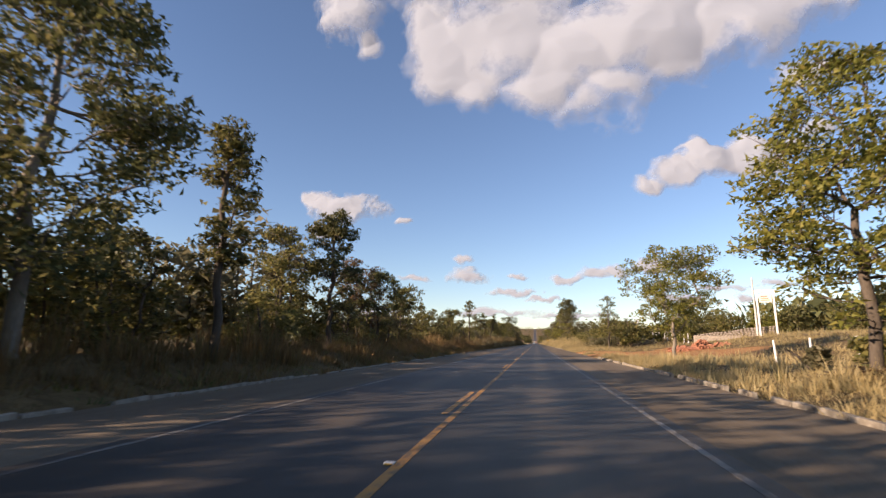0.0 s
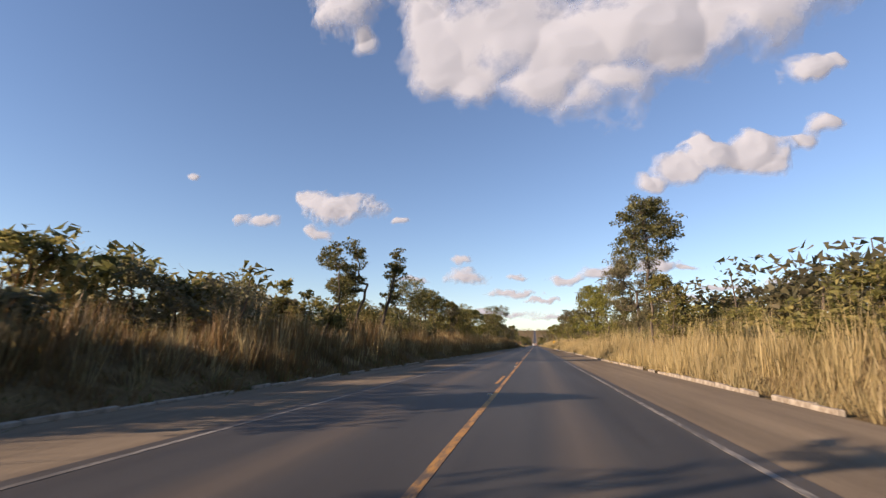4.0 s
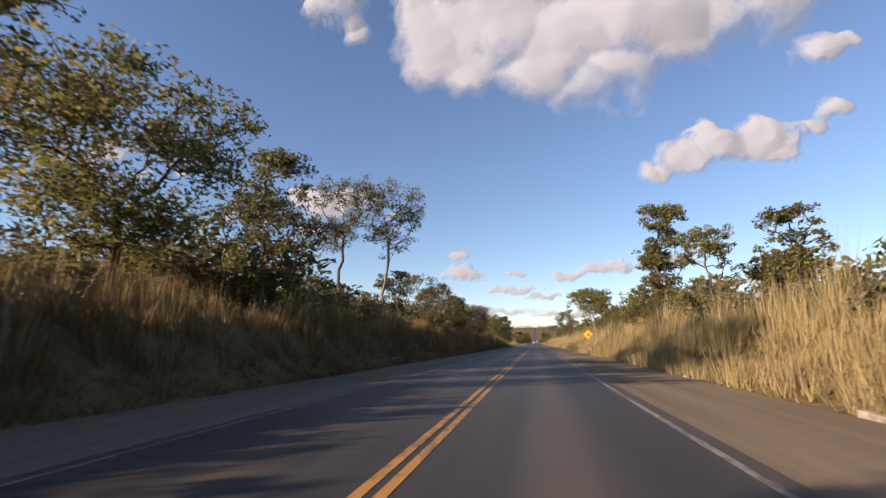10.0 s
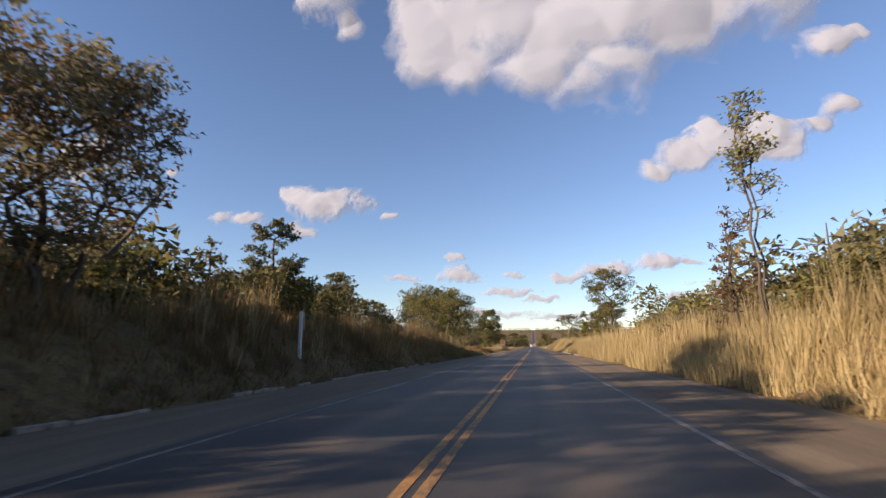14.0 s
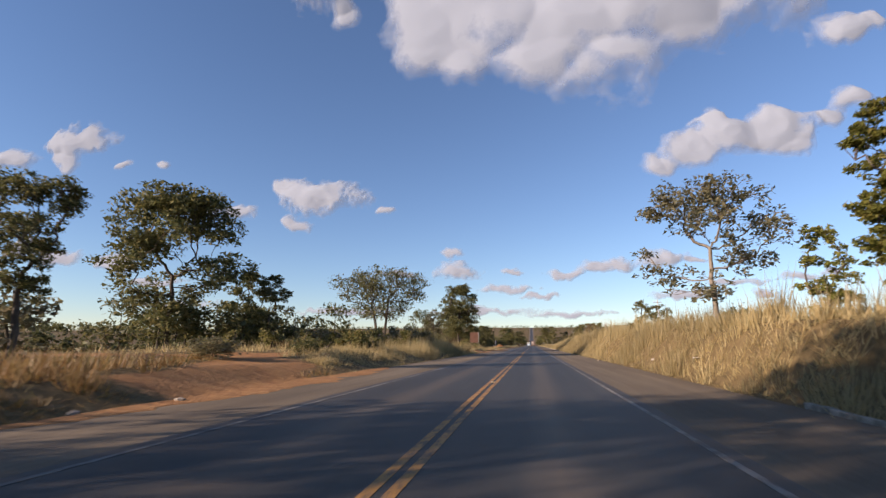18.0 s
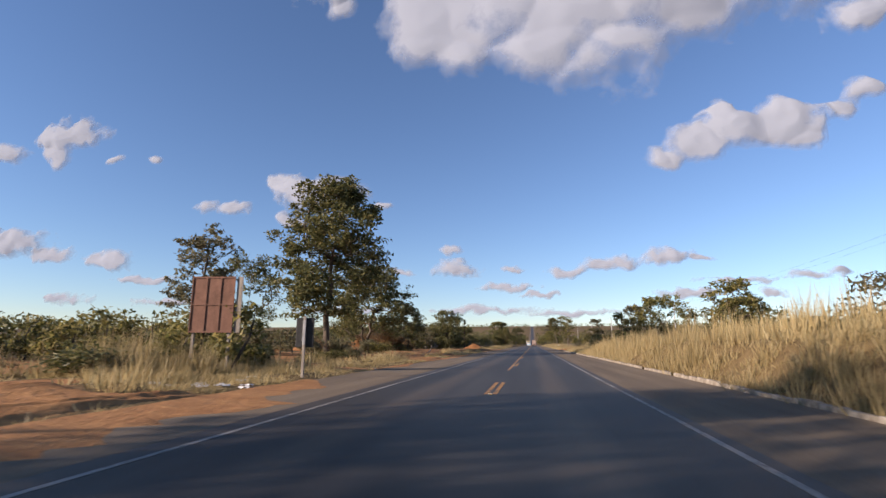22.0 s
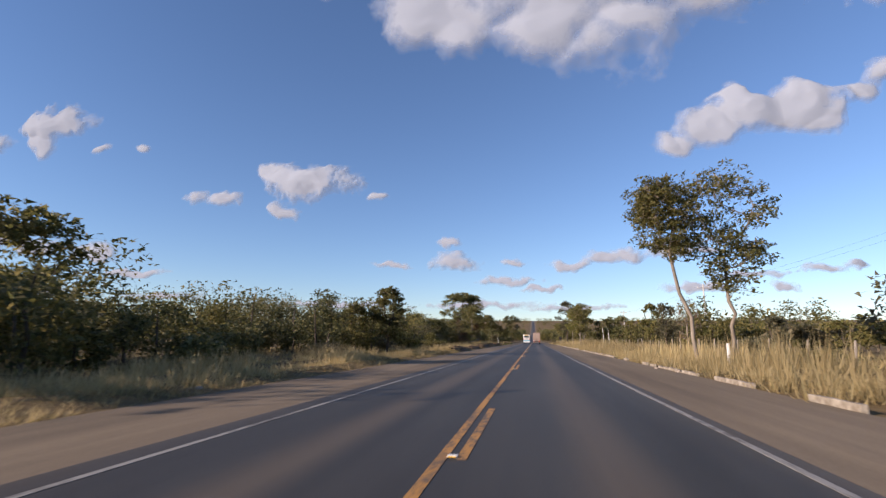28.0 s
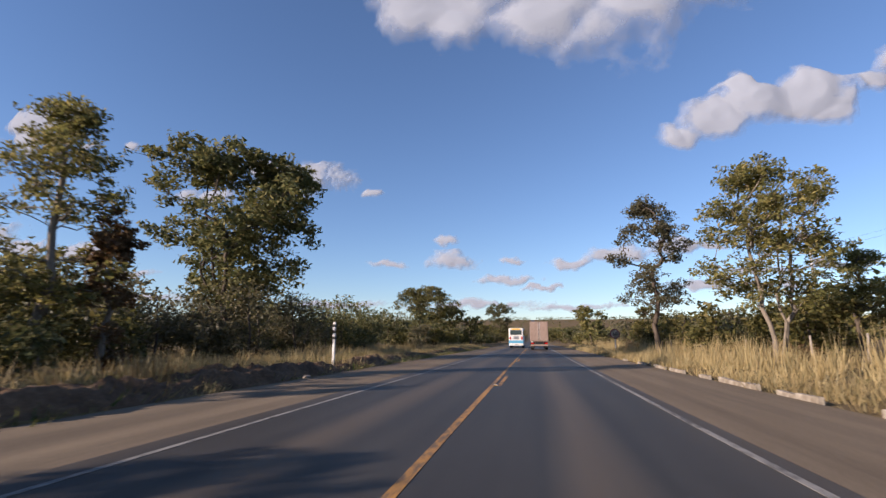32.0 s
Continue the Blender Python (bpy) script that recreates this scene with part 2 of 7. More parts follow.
def ground_material():
    m, t, out = nodes_of("dry_ground")
    at = t.nodes.new("ShaderNodeAttribute")
    at.attribute_name = "bare"
    pos = t.nodes.new("ShaderNodeNewGeometry").outputs["Position"]
    n1 = noise_of(t, 0.22, 6, 0.65, pos)
    n2 = noise_of(t, 2.4, 6, 0.7, pos)
    n3 = noise_of(t, 26.0, 3, 0.6, pos)
    litter = ramp(t, n2, [(0.25, (0.058, 0.041, 0.020)), (0.5, (0.139, 0.096, 0.043)), (0.75, (0.209, 0.151, 0.070))])
    litter = mix(t, ramp(t, n1, [(0.45, (0, 0, 0)), (0.7, (0.348, 0.348, 0.348))]), litter, (0.075, 0.061, 0.029))
    earth = ramp(t, n2, [(0.2, (0.225, 0.098, 0.038)), (0.5, (0.335, 0.165, 0.062)), (0.8, (0.420, 0.240, 0.102))])
    ruts = noise_of(t, 1.1, 5, 0.65, pos, (0.128, 0.928, 0.580))
    earth = mix(t, 0.4, earth, ramp(t, ruts, [(0.35, (0.180, 0.080, 0.036)), (0.65, (0.400, 0.235, 0.105))]))
    f = maths(t, "ADD", at.outputs["Fac"], maths(t, "MULTIPLY", maths(t, "SUBTRACT", n2, 0.5), 0.8))
    f = ramp(t, f, [(0.35, (0, 0, 0)), (0.65, (1, 1, 1))])
    col = mix(t, f, litter, earth)
    col = mix(t, 1.0, col, ramp(t, n3, [(0.3, (0.7, 0.7, 0.7)), (0.7, (1.15, 1.15, 1.15))]), "MULTIPLY")
    b = add(t, "ShaderNodeBsdfPrincipled", Roughness=0.95)
    b.inputs["Specular IOR Level"].default_value = 0.15
    t.links.new(col, b.inputs["Base Color"])
    bp = add(t, "ShaderNodeBump", Strength=0.8, Distance=0.12)
    t.links.new(n2, bp.inputs["Height"])
    t.links.new(bp.outputs[0], b.inputs["Normal"])
    t.links.new(b.outputs[0], out.inputs[0])
    return m


M_GROUND = ground_material()


def build_ground():
    xs = np.concatenate([-np.geomspace(4000, 42, 26), np.arange(-40, -14, 2.0), np.arange(-14, -6.4, 0.5)])
    xs = np.concatenate([xs, -xs[::-1]])
    ys = np.concatenate([-np.geomspace(1500, 64, 9), np.arange(-60, 960, 2.0), np.arange(960, 3000, 20.0), np.geomspace(3000, 4900, 14)])
    X, Y = np.meshgrid(xs, ys)
    Z = ground_z(X, Y)
    nx, ny = len(xs), len(ys)
    idx = np.arange(nx * ny).reshape(ny, nx)
    q = np.stack([idx[:-1, :-1], idx[:-1, 1:], idx[1:, 1:], idx[1:, :-1]], -1).reshape(-1, 4)
    me = np_mesh("ground", np.stack([X, Y, Z], -1).reshape(-1, 3), [q], M_GROUND, True)
    a = me.attributes.new("bare", "FLOAT", "POINT")
    a.data.foreach_set("value", bare(X, Y).ravel().astype(np.float32))
    tagged(new("ground", me), "dry grassy ground with bare red earth clearings beside the road", "ground", kind="structure")


build_ground()


def rutted_earth(x0, x1, y0, y1, tracks, seed):
    """Bare earth churned by tyres: paired grooves with raised lips and tread marks."""
    g = np.random.default_rng(seed)
    xs, ys = np.arange(x0, x1 + 0.01, 0.11), np.arange(y0, y1 + 0.01, 0.15)
    X, Y = np.meshgrid(xs, ys)
    s = (Y - y0) / (y1 - y0)
    Z = 0.02 * np.sin(2.3 * X + 1.1 * Y) * np.sin(1.7 * Y - 0.8 * X) + 0.012 * g.normal(0, 1, X.shape)
    for k in range(tracks):
        a, b, c, turn = g.uniform(0.2, 0.75 * (x1 - x0)), g.uniform(-2.5, 5.0), g.uniform(0.8, 2.2), g.uniform(0, 6)
        line = x1 - a - b * s ** c + 0.25 * np.sin(0.5 * Y + turn)
        for half in (-0.75, 0.75):
            d = np.abs(X - line - half)
            tread = 1 + 0.45 * np.sign(np.sin(9.0 * Y + 3 * half)) * (k % 2)
            Z = Z - 0.075 * tread * np.exp(-(d / 0.14) ** 2) + 0.045 * np.exp(-((d - 0.28) / 0.10) ** 2)
    rim = np.minimum(np.minimum(X - x0, x1 - X) / 0.5, np.minimum(Y - y0, y1 - Y) / 1.2)
    Z = ground_z(X, Y) + 0.075 + np.clip(Z, -0.06, 0.09) - 0.25 * (1 - smooth(rim)) - 0.15 * (1 - smooth((bare(X, Y) - 0.2) / 0.5))
    ny, nx = X.shape
    idx = np.arange(nx * ny).reshape(ny, nx)
    q = np.stack([idx[:-1, :-1], idx[:-1, 1:], idx[1:, 1:], idx[1:, :-1]], -1).reshape(-1, 4)
    me = np_mesh("ground_tracks", np.stack([X, Y, Z], -1).reshape(-1, 3), [q], M_GROUND, True)
    me.attributes.new("bare", "FLOAT", "POINT").data.foreach_set("value", np.ones(nx * ny, dtype=np.float32))
    tagged(new("ground_tracks", me), "red earth beside the road churned by tyre tracks", "ground", kind="structure")


rutted_earth(-15.5, -6.9, 537, 561, 6, 1)
rutted_earth(-19.0, -6.9, 568, 580, 4, 2)
rutted_earth(-18.0, -6.9, 605, 629, 5, 3)
rutted_earth(-17.0, -6.9, 656, 692, 6, 4)
rutted_earth(6.9, 15.0, 670, 711, 4, 5)
rutted_earth(6.9, 14.0, 54, 84, 3, 6)


# ---------- road ----------
def asphalt_material(name, dark, light, tracks):
    """Worn asphalt: grain, patches, long streaks and, on the lanes, polished wheel tracks."""
    m, t, out = nodes_of(name)
    pos = t.nodes.new("ShaderNodeNewGeometry").outputs["Position"]
    sep = t.nodes.new("ShaderNodeSeparateXYZ")
    t.links.new(pos, sep.inputs[0])
    grain = noise_of(t, 55.0, 3, 0.7, pos)
    patch = noise_of(t, 0.5, 5, 0.6, pos, (1.0, 0.12, 1.0))
    streak = noise_of(t, 1.6, 4, 0.6, pos, (1.0, 0.02, 1.0))
    col = ramp(t, patch, [(0.3, dark), (0.72, light)])
    if tracks:
        wob = maths(t, "MULTIPLY", maths(t, "SUBTRACT", patch, 0.5), 0.5)
        ax = maths(t, "ABSOLUTE", maths(t, "ADD", sep.outputs[0], wob))
        dust = maths(t, "ABSOLUTE", maths(t, "SUBTRACT", ax, 1.75))
        f = ramp(t, dust, [(0.1, (0.8, 0.8, 0.8)), (0.55, (0.0, 0.0, 0.0))])
        col = mix(t, f, col, (0.090, 0.071, 0.051))
        edge = ramp(t, maths(t, "DIVIDE", ax, 4.0), [(0.80, (0, 0, 0)), (0.97, (0.55, 0.55, 0.55))])
        col = mix(t, edge, col, (0.080, 0.065, 0.049))
    col = mix(t, 0.6, col, ramp(t, streak, [(0.3, (0.62, 0.62, 0.64)), (0.7, (1.25, 1.22, 1.18))]), "MULTIPLY")
    col = mix(t, 1.0, col, ramp(t, grain, [(0.3, (0.68, 0.68, 0.68)), (0.7, (1.22, 1.22, 1.22))]), "MULTIPLY")
    b = add(t, "ShaderNodeBsdfPrincipled", Roughness=0.62 if tracks else 0.85)
    b.inputs["Specular IOR Level"].default_value = 0.28 if tracks else 0.15
    t.links.new(col, b.inputs["Base Color"])
    bp = add(t, "ShaderNodeBump", Strength=0.35, Distance=0.01)
    t.links.new(grain, bp.inputs["Height"])
    t.links.new(bp.outputs[0], b.inputs["Normal"])
    t.links.new(b.outputs[0], out.inputs[0])
    return m


def paint_material(name, col, worn):
    """Road paint rubbed through to the asphalt."""
    m, t, out = nodes_of(name)
    pos = t.nodes.new("ShaderNodeNewGeometry").outputs["Position"]
    n = noise_of(t, 9.0, 6, 0.75, pos, (1.0, 0.35, 1.0))
    n2 = noise_of(t, 0.35, 3, 0.6, pos)
    f = maths(t, "ADD", n, maths(t, "MULTIPLY", maths(t, "SUBTRACT", n2, 0.5), 0.7))
    c = mix(t, ramp(t, f, [(worn - 0.08, (0.85, 0.85, 0.85)), (worn + 0.1, (0, 0, 0))]), col, (0.045, 0.040, 0.034))
    b = add(t, "ShaderNodeBsdfPrincipled", Roughness=0.7)
    t.links.new(c, b.inputs["Base Color"])
    t.links.new(b.outputs[0], out.inputs[0])
    return m


def strip(name, x0, x1, y0, y1, z0, z1, material, step=20.0, wob=0.0, parent=None):
    """A slab along the road, cut across at even steps."""
    n = max(1, int(round((y1 - y0) / step)))
    bm = bmesh.new()
    prev = None
    for i in range(n + 1):
        y = y0 + (y1 - y0) * i / n
        w0 = wob * (math.sin(y * 0.7) + 0.6 * math.sin(y * 1.9 + 1))
        u = float(hill(y))
        ring = [bm.verts.new(c) for c in ((x0 + w0, y, z0 + u), (x1 + w0, y, z0 + u), (x1 + w0, y, z1 + u), (x0 + w0, y, z1 + u))]
        if prev:
            for k in range(4):
                bm.faces.new((prev[k], prev[(k + 1) % 4], ring[(k + 1) % 4], ring[k]))
        else:
            bm.faces.new(ring)
        prev = ring
    bm.faces.new(prev[::-1])
    bmesh.ops.recalc_face_normals(bm, faces=bm.faces)
    return part(name, bm, material, parent)


M_ROAD = asphalt_material("worn_asphalt", (0.026, 0.024, 0.022), (0.050, 0.046, 0.041), True)
M_SHOULDER = asphalt_material("dusty_shoulder_asphalt", (0.125, 0.098, 0.068), (0.200, 0.158, 0.108), False)
M_LINE = paint_material("white_road_paint", (0.215, 0.205, 0.185), 0.44)
M_LINE_WORN = paint_material("rubbed_white_road_paint", (0.186, 0.171, 0.147), 0.50)
M_YLINE = paint_material("yellow_road_paint", (0.340, 0.167, 0.031), 0.46)

road = tagged(strip("road", -3.86, 3.86, -200, 3000, -0.3, 0.0, M_ROAD), "two-lane worn grey asphalt road with dusty wheel tracks", "road", kind="structure")
tagged(strip("pavement_shoulder_east", 3.86, 6.98, -200, 3000, -0.3, -0.012, M_SHOULDER, 6, 0.0), "brownish dusty asphalt shoulder of the road", "shoulder", kind="structure")
tagged(strip("pavement_shoulder_west", -6.98, -3.86, -200, 3000, -0.3, -0.012, M_SHOULDER, 6, 0.0), "brownish dusty asphalt shoulder of the road", "shoulder", kind="structure")
lines = empty("trim_road_markings", Matrix(), "yellow centre lines and white edge lines painted on asphalt", "road markings", kind="structure")
strip("edge_line", 3.540, 3.640, -200, 510, 0.001, 0.005, M_LINE_WORN, 6, 0.012, lines)
strip("edge_line", 3.540, 3.640, 510, 3000, 0.001, 0.005, M_LINE, 6, 0.012, lines)
strip("edge_line", -3.640, -3.540, -200, 510, 0.001, 0.005, M_LINE_WORN, 6, 0.012, lines)
strip("edge_line", -3.430, -3.330, 510, 3000, 0.001, 0.005, M_LINE, 6, 0.012, lines)


def centre_line(x, y0, y1, dashed):
    if not dashed:
        strip("centre_line", x - 0.062, x + 0.062, y0, y1, 0.001, 0.005, M_YLINE, 6, 0.008, lines)
        return
    y = y0
    while y < y1 - 5:
        strip("centre_dash", x - 0.062, x + 0.062, y, y + 4.2, 0.001, 0.005, M_YLINE, 2, 0.004, lines)
        y += 17.4


centre_line(0.11, -100, 230, False)
centre_line(-0.11, -95, 225, True)
centre_line(0.11, 230, 545, False)
centre_line(-0.11, 230, 545, False)
centre_line(-0.11, 545, 592, True)
centre_line(0.11, 545, 592, True)
centre_line(-0.11, 592, 1600, False)
centre_line(0.11, 597, 1200, True)


def sand_spill(y0, y1, reach, seed):
    """Sand carried from the bare earth onto the western shoulder, with a ragged edge."""
    g = np.random.default_rng(seed)
    ys, u = np.arange(y0, y1 + 0.01, 0.4), np.linspace(0, 1, 9)
    edge = reach * np.sin(np.pi * np.clip((ys - y0) / (y1 - y0), 0, 1)) ** 0.5 * (0.8 + 0.15 * np.sin(1.3 * ys) + 0.12 * g.normal(0, 1, len(ys)))
    U, Y = np.meshgrid(u, ys)
    X = -7.1 + U * np.maximum(edge, 0.1)[:, None]
    Z = -0.004 + 0.035 * (1 - U) ** 0.7 * (0.8 + 0.2 * np.sin(2 * Y + 3 * X)) - 0.02 * (U > 0.99)
    ny, nx = X.shape
    idx = np.arange(nx * ny).reshape(ny, nx)
    q = np.stack([idx[:-1, :-1], idx[:-1, 1:], idx[1:, 1:], idx[1:, :-1]], -1).reshape(-1, 4)
    me = np_mesh("ground_sand", np.stack([X, Y, Z], -1).reshape(-1, 3), [q], M_GROUND, True)
    me.attributes.new("bare", "FLOAT", "POINT").data.foreach_set("value", np.ones(nx * ny, dtype=np.float32))
    tagged(new("ground_sand", me), "thin sheet of orange sand spilled over the shoulder", "sand", kind="structure")


for k, (ya, yb, reach) in enumerate(((464, 486, 1.6), (532, 558, 1.3), (565, 584, 2.9), (592, 600, 0.9), (604, 632, 1.1), (648, 694, 1.2))):
    sand_spill(ya, yb, reach, 40 + k)


def road_stud():
    bm = bmesh.new()
    box(bm, -0.06, -0.05, 0.0, 0.06, 0.05, 0.022, 0.012)
    ob = part("road_stud", bm, M_WHITE)
    tagged(ob, "small whitish reflective stud on the road's centre line", "road stud", "studs along the centre line")
    bm = bmesh.new()
    box(bm, -0.045, -0.056, 0.005, 0.045, -0.049, 0.017)
    part("reflector", bm, M_YELLOW, ob, "yellow reflector strip")
    return ob


stud = road_stud()
stud.matrix_basis = Matrix.Translation((0.0, 5.5, 0.004))
for i in range(1, 56):
    copy_thing(stud, Matrix.Translation((0.0, 5.5 + 17.4 * i, 0.004)))


# ---------- plants ----------
def tube(pts, radii, n=5):
    """Rings of a tapered limb along pts: places and corners."""
    pts = np.asarray(pts, float)
    d = np.gradient(pts, axis=0)
    d /= np.linalg.norm(d, axis=1)[:, None] + 1e-9
    up = np.where(np.abs(d[:, 2:3]) > 0.9, np.array([[1.0, 0, 0]]), np.array([[0, 0, 1.0]]))
    u = np.cross(d, up)
    u /= np.linalg.norm(u, axis=1)[:, None] + 1e-9
    v = np.cross(d, u)
    a = np.arange(n) * 2 * math.pi / n
    ring = pts[:, None, :] + np.asarray(radii)[:, None, None] * (np.cos(a)[None, :, None] * u[:, None, :] + np.sin(a)[None, :, None] * v[:, None, :])
    k = len(pts)
    i = np.arange((k - 1) * n).reshape(k - 1, n)
    j = np.roll(i, -1, axis=1)
    q = np.stack([i, j, j + n, i + n], -1).reshape(-1, 4)
    return ring.reshape(-1, 3), q


def bend(rng, a, b, k, sag, wob):
    """A bent way from a to b."""
    a, b = np.asarray(a, float), np.asarray(b, float)
    s = np.linspace(0, 1, k)[:, None]
    p = a + (b - a) * s
    p[:, 2] += sag * np.sin(math.pi * s[:, 0])
    w = rng.normal(0, wob, (k, 3)) * np.sin(math.pi * s)
    return p + w


def leaf_cards(rng, pos, size, flat=0.5, slim=0.55):
    """Small pointed leaves at pos."""
    n = len(pos)
    nrm = rng.normal(0, 1, (n, 3))
    nrm[:, 2] = np.abs(nrm[:, 2]) + flat
    nrm /= np.linalg.norm(nrm, axis=1)[:, None]
    t = np.cross(nrm, rng.normal(0, 1, (n, 3)))
    t /= np.linalg.norm(t, axis=1)[:, None] + 1e-9
    b = np.cross(nrm, t)
    s = (size * rng.uniform(0.6, 1.35, n))[:, None]
    v = np.stack([pos - t * s * 0.7 + b * s * slim, pos + t * s * 1.3, pos - t * s * 0.7 - b * s * slim], 1)
    return v.reshape(-1, 3), np.arange(3 * n).reshape(n, 3)


def crown_radius(style, z):
    """Half-width of a crown, 0 to 1, at the height z (0 base, 1 top)."""
    if style == "umbrella":
        return np.interp(z, [0, 0.35, 0.7, 0.9, 1], [0.35, 0.75, 1.0, 0.85, 0.35])
    if style == "tall":
        return np.interp(z, [0, 0.2, 0.45, 0.7, 1], [0.45, 0.85, 1.0, 0.8, 0.3])
    if style == "column":
        return np.interp(z, [0, 0.15, 0.6, 0.9, 1], [0.8, 1.0, 0.9, 0.7, 0.3])
    return np.interp(z, [0, 0.2, 0.5, 0.8, 1], [0.55, 0.9, 1.0, 0.8, 0.35])


def tree_parts(h, w, seed, style="round", base=0.3, clumps=26, leaves=5000, leaf=0.15, lean=(0, 0), stems=1, bark=None, leafage=None, thick=1.0, airy=1.0):
    """Trunk and crown of one tree, standing at the origin: limbs fork from limbs, each ends in pads of leaves."""
    rng = np.random.default_rng(seed)
    r0 = (0.022 + 0.0125 * h) * thick
    clumps = int(clumps * 1.35)
    fork = {"umbrella": min(0.6, base + 0.16), "tall": 0.8, "column": 0.8}.get(style, min(0.7, base + 0.3)) * h
    place, parent, way, area, paths = [], [], [], [], []
    for s in range(stems):
        off = rng.normal(0, 0.10 * min(w, 9.0) if stems > 1 else 0.02, 3)
        off[2] = 0
        share = fork / h
        p = bend(rng, off * 0.25 - np.array([0, 0, 0.25]), np.array([lean[0] * share, lean[1] * share, fork]) + off * 2.0, 9, 0, 0.010 * h)
        ids = []
        for k in range(9):
            parent.append(ids[-1] if ids else -1)
            ids.append(len(place))
            place.append(p[k])
            way.append(0.0 if p[k][2] > 0.55 * base * h + 0.06 * h else 99.0)
            area.append(0.0)
        paths.append((ids, 7))
    z = rng.uniform(0, 1, clumps) ** 0.8
    size = rng.uniform(0.08, 0.16, clumps) * (w * 0.6 + h * 0.25)
    rad = crown_radius(style, z) * np.maximum(w / 2 - 0.75 * size, 0.12 * w) * np.sqrt(rng.uniform(0.08, 1, clumps))
    ang = np.arange(clumps) * 2.399 + rng.uniform(-0.5, 0.5, clumps)
    ct = base * h + z * (0.97 - base) * h
    axis = (ct / h)[:, None] * np.array([lean])
    cen = np.stack([axis[:, 0] + rad * np.cos(ang), axis[:, 1] + rad * np.sin(ang), ct], 1)
    cen[:, 2] = np.minimum(cen[:, 2], h - size * 0.8)
    hub = np.array([lean[0] * fork / h, lean[1] * fork / h, fork])
    pos, twigs = [], []
    per = (size ** 2) / (size ** 2).sum()
    for i in np.argsort(np.linalg.norm(cen - hub, axis=1)):
        c, sz = cen[i], size[i]
        at = np.array(place)
        d = np.linalg.norm(at - c, axis=1)
        cost = d + 0.3 * np.array(way) + np.where(at[:, 2] > c[2] - 0.15 * sz, 1.5 * d + 1.0, 0.0)
        j = int(np.argmin(cost))
        ll = d[j]
        path = bend(rng, at[j], c, 6, -0.07 * ll, 0.055 * ll)
        ids = [j]
        for k in range(1, 6):
            parent.append(ids[-1])
            ids.append(len(place))
            place.append(path[k])
            way.append(min(way[j], 50.0) + ll * k / 5)
            area.append(sz ** 2 if k == 5 else 0.0)
        paths.append((ids, 5))
        sprays = max(5, int(12 * airy))
        sc = rng.normal(0, 1, (sprays, 3))
        sc /= np.linalg.norm(sc, axis=1)[:, None]
        sc = c + sc * sz * (rng.uniform(0.2, 1, (sprays, 1)) ** 0.5) * np.array([1.12, 1.12, 0.72])
        for e in sc[: 3 if leaf < 0.2 else 1]:
            twigs.append((bend(rng, path[rng.integers(3, 6)], e, 3, 0.05 * sz, 0.08 * sz), np.array([0.02, 0.013, 0.005]) * (0.6 + h / 14)))
        n = int(leaves * per[i])
        weight = rng.uniform(0.3, 1.0, sprays)
        who = rng.choice(sprays, n, p=weight / weight.sum())
        d3 = rng.normal(0, 1, (n, 3))
        d3 *= (rng.uniform(0, 1, (n, 1)) ** 0.4) / (np.linalg.norm(d3, axis=1)[:, None] + 1e-9)
        pos.append(sc[who] + d3 * sz * np.array([0.46, 0.46, 0.28]))
    for k in range(len(place) - 1, -1, -1):
        if parent[k] >= 0:
            area[parent[k]] += area[k]
    flow = np.array(area)
    girth = np.maximum(r0 * (flow / flow[[k for k in range(len(parent)) if parent[k] < 0]].sum()) ** 0.47, 0.010 + 0.0006 * h)
    wood_v, wood_q, count = [], [], 0
    for ids, n in paths:
        r = girth[ids].copy()
        if n == 7:
            r = np.maximum(r, girth[ids[0]] * 0.35) * np.linspace(1.2, 0.86, 9)
        else:
            r[0] = r[1]
        twigs.append((np.array([place[k] for k in ids]), r))
    for p, r in twigs:
        v, q = tube(p, r, 7 if len(p) == 9 else 4 if len(p) == 6 else 3)
        wood_v.append(v)
        wood_q.append(q + count)
        count += len(v)
    pos = np.concatenate(pos)
    pos[:, 2] = np.maximum(pos[:, 2], 0.12)
    lv, lq = leaf_cards(rng, pos, leaf)
    trunk_me = np_mesh("trunk", np.concatenate(wood_v), [np.concatenate(wood_q)], bark or M_BARK, True)
    crown_me = np_mesh("crown", lv, [lq], leafage or M_LEAF)
    return trunk_me, crown_me


def stand(trunk_me, crown_me, m, label, group="", name="tree", category="tree"):
    ob = empty(name, m, label, category, group)
    for n, me in (("trunk", trunk_me), ("crown", crown_me)):
        p = new(n, me)
        p.parent = ob
    return ob


def tree(x, y, h, w, label, seed, group="", turn=0.0, sink=0.05, name="tree", **kw):
    """One tree of its own shape at (x, y)."""
    tm, cm = tree_parts(h, w, seed, **kw)
    return stand(tm, cm, pose(x, y, float(ground_z(x, y)) - sink, 0, 0, turn), label, group, name)


def dead_tree(x, y, h, w, label, seed, bark=None):
    """A bare, branching tree with a few dry leaves."""
    return tree(x, y, h, w, label, seed, clumps=34, leaves=350, leaf=0.10, base=0.3, bark=bark or M_PALE, leafage=M_RUST, style="round")


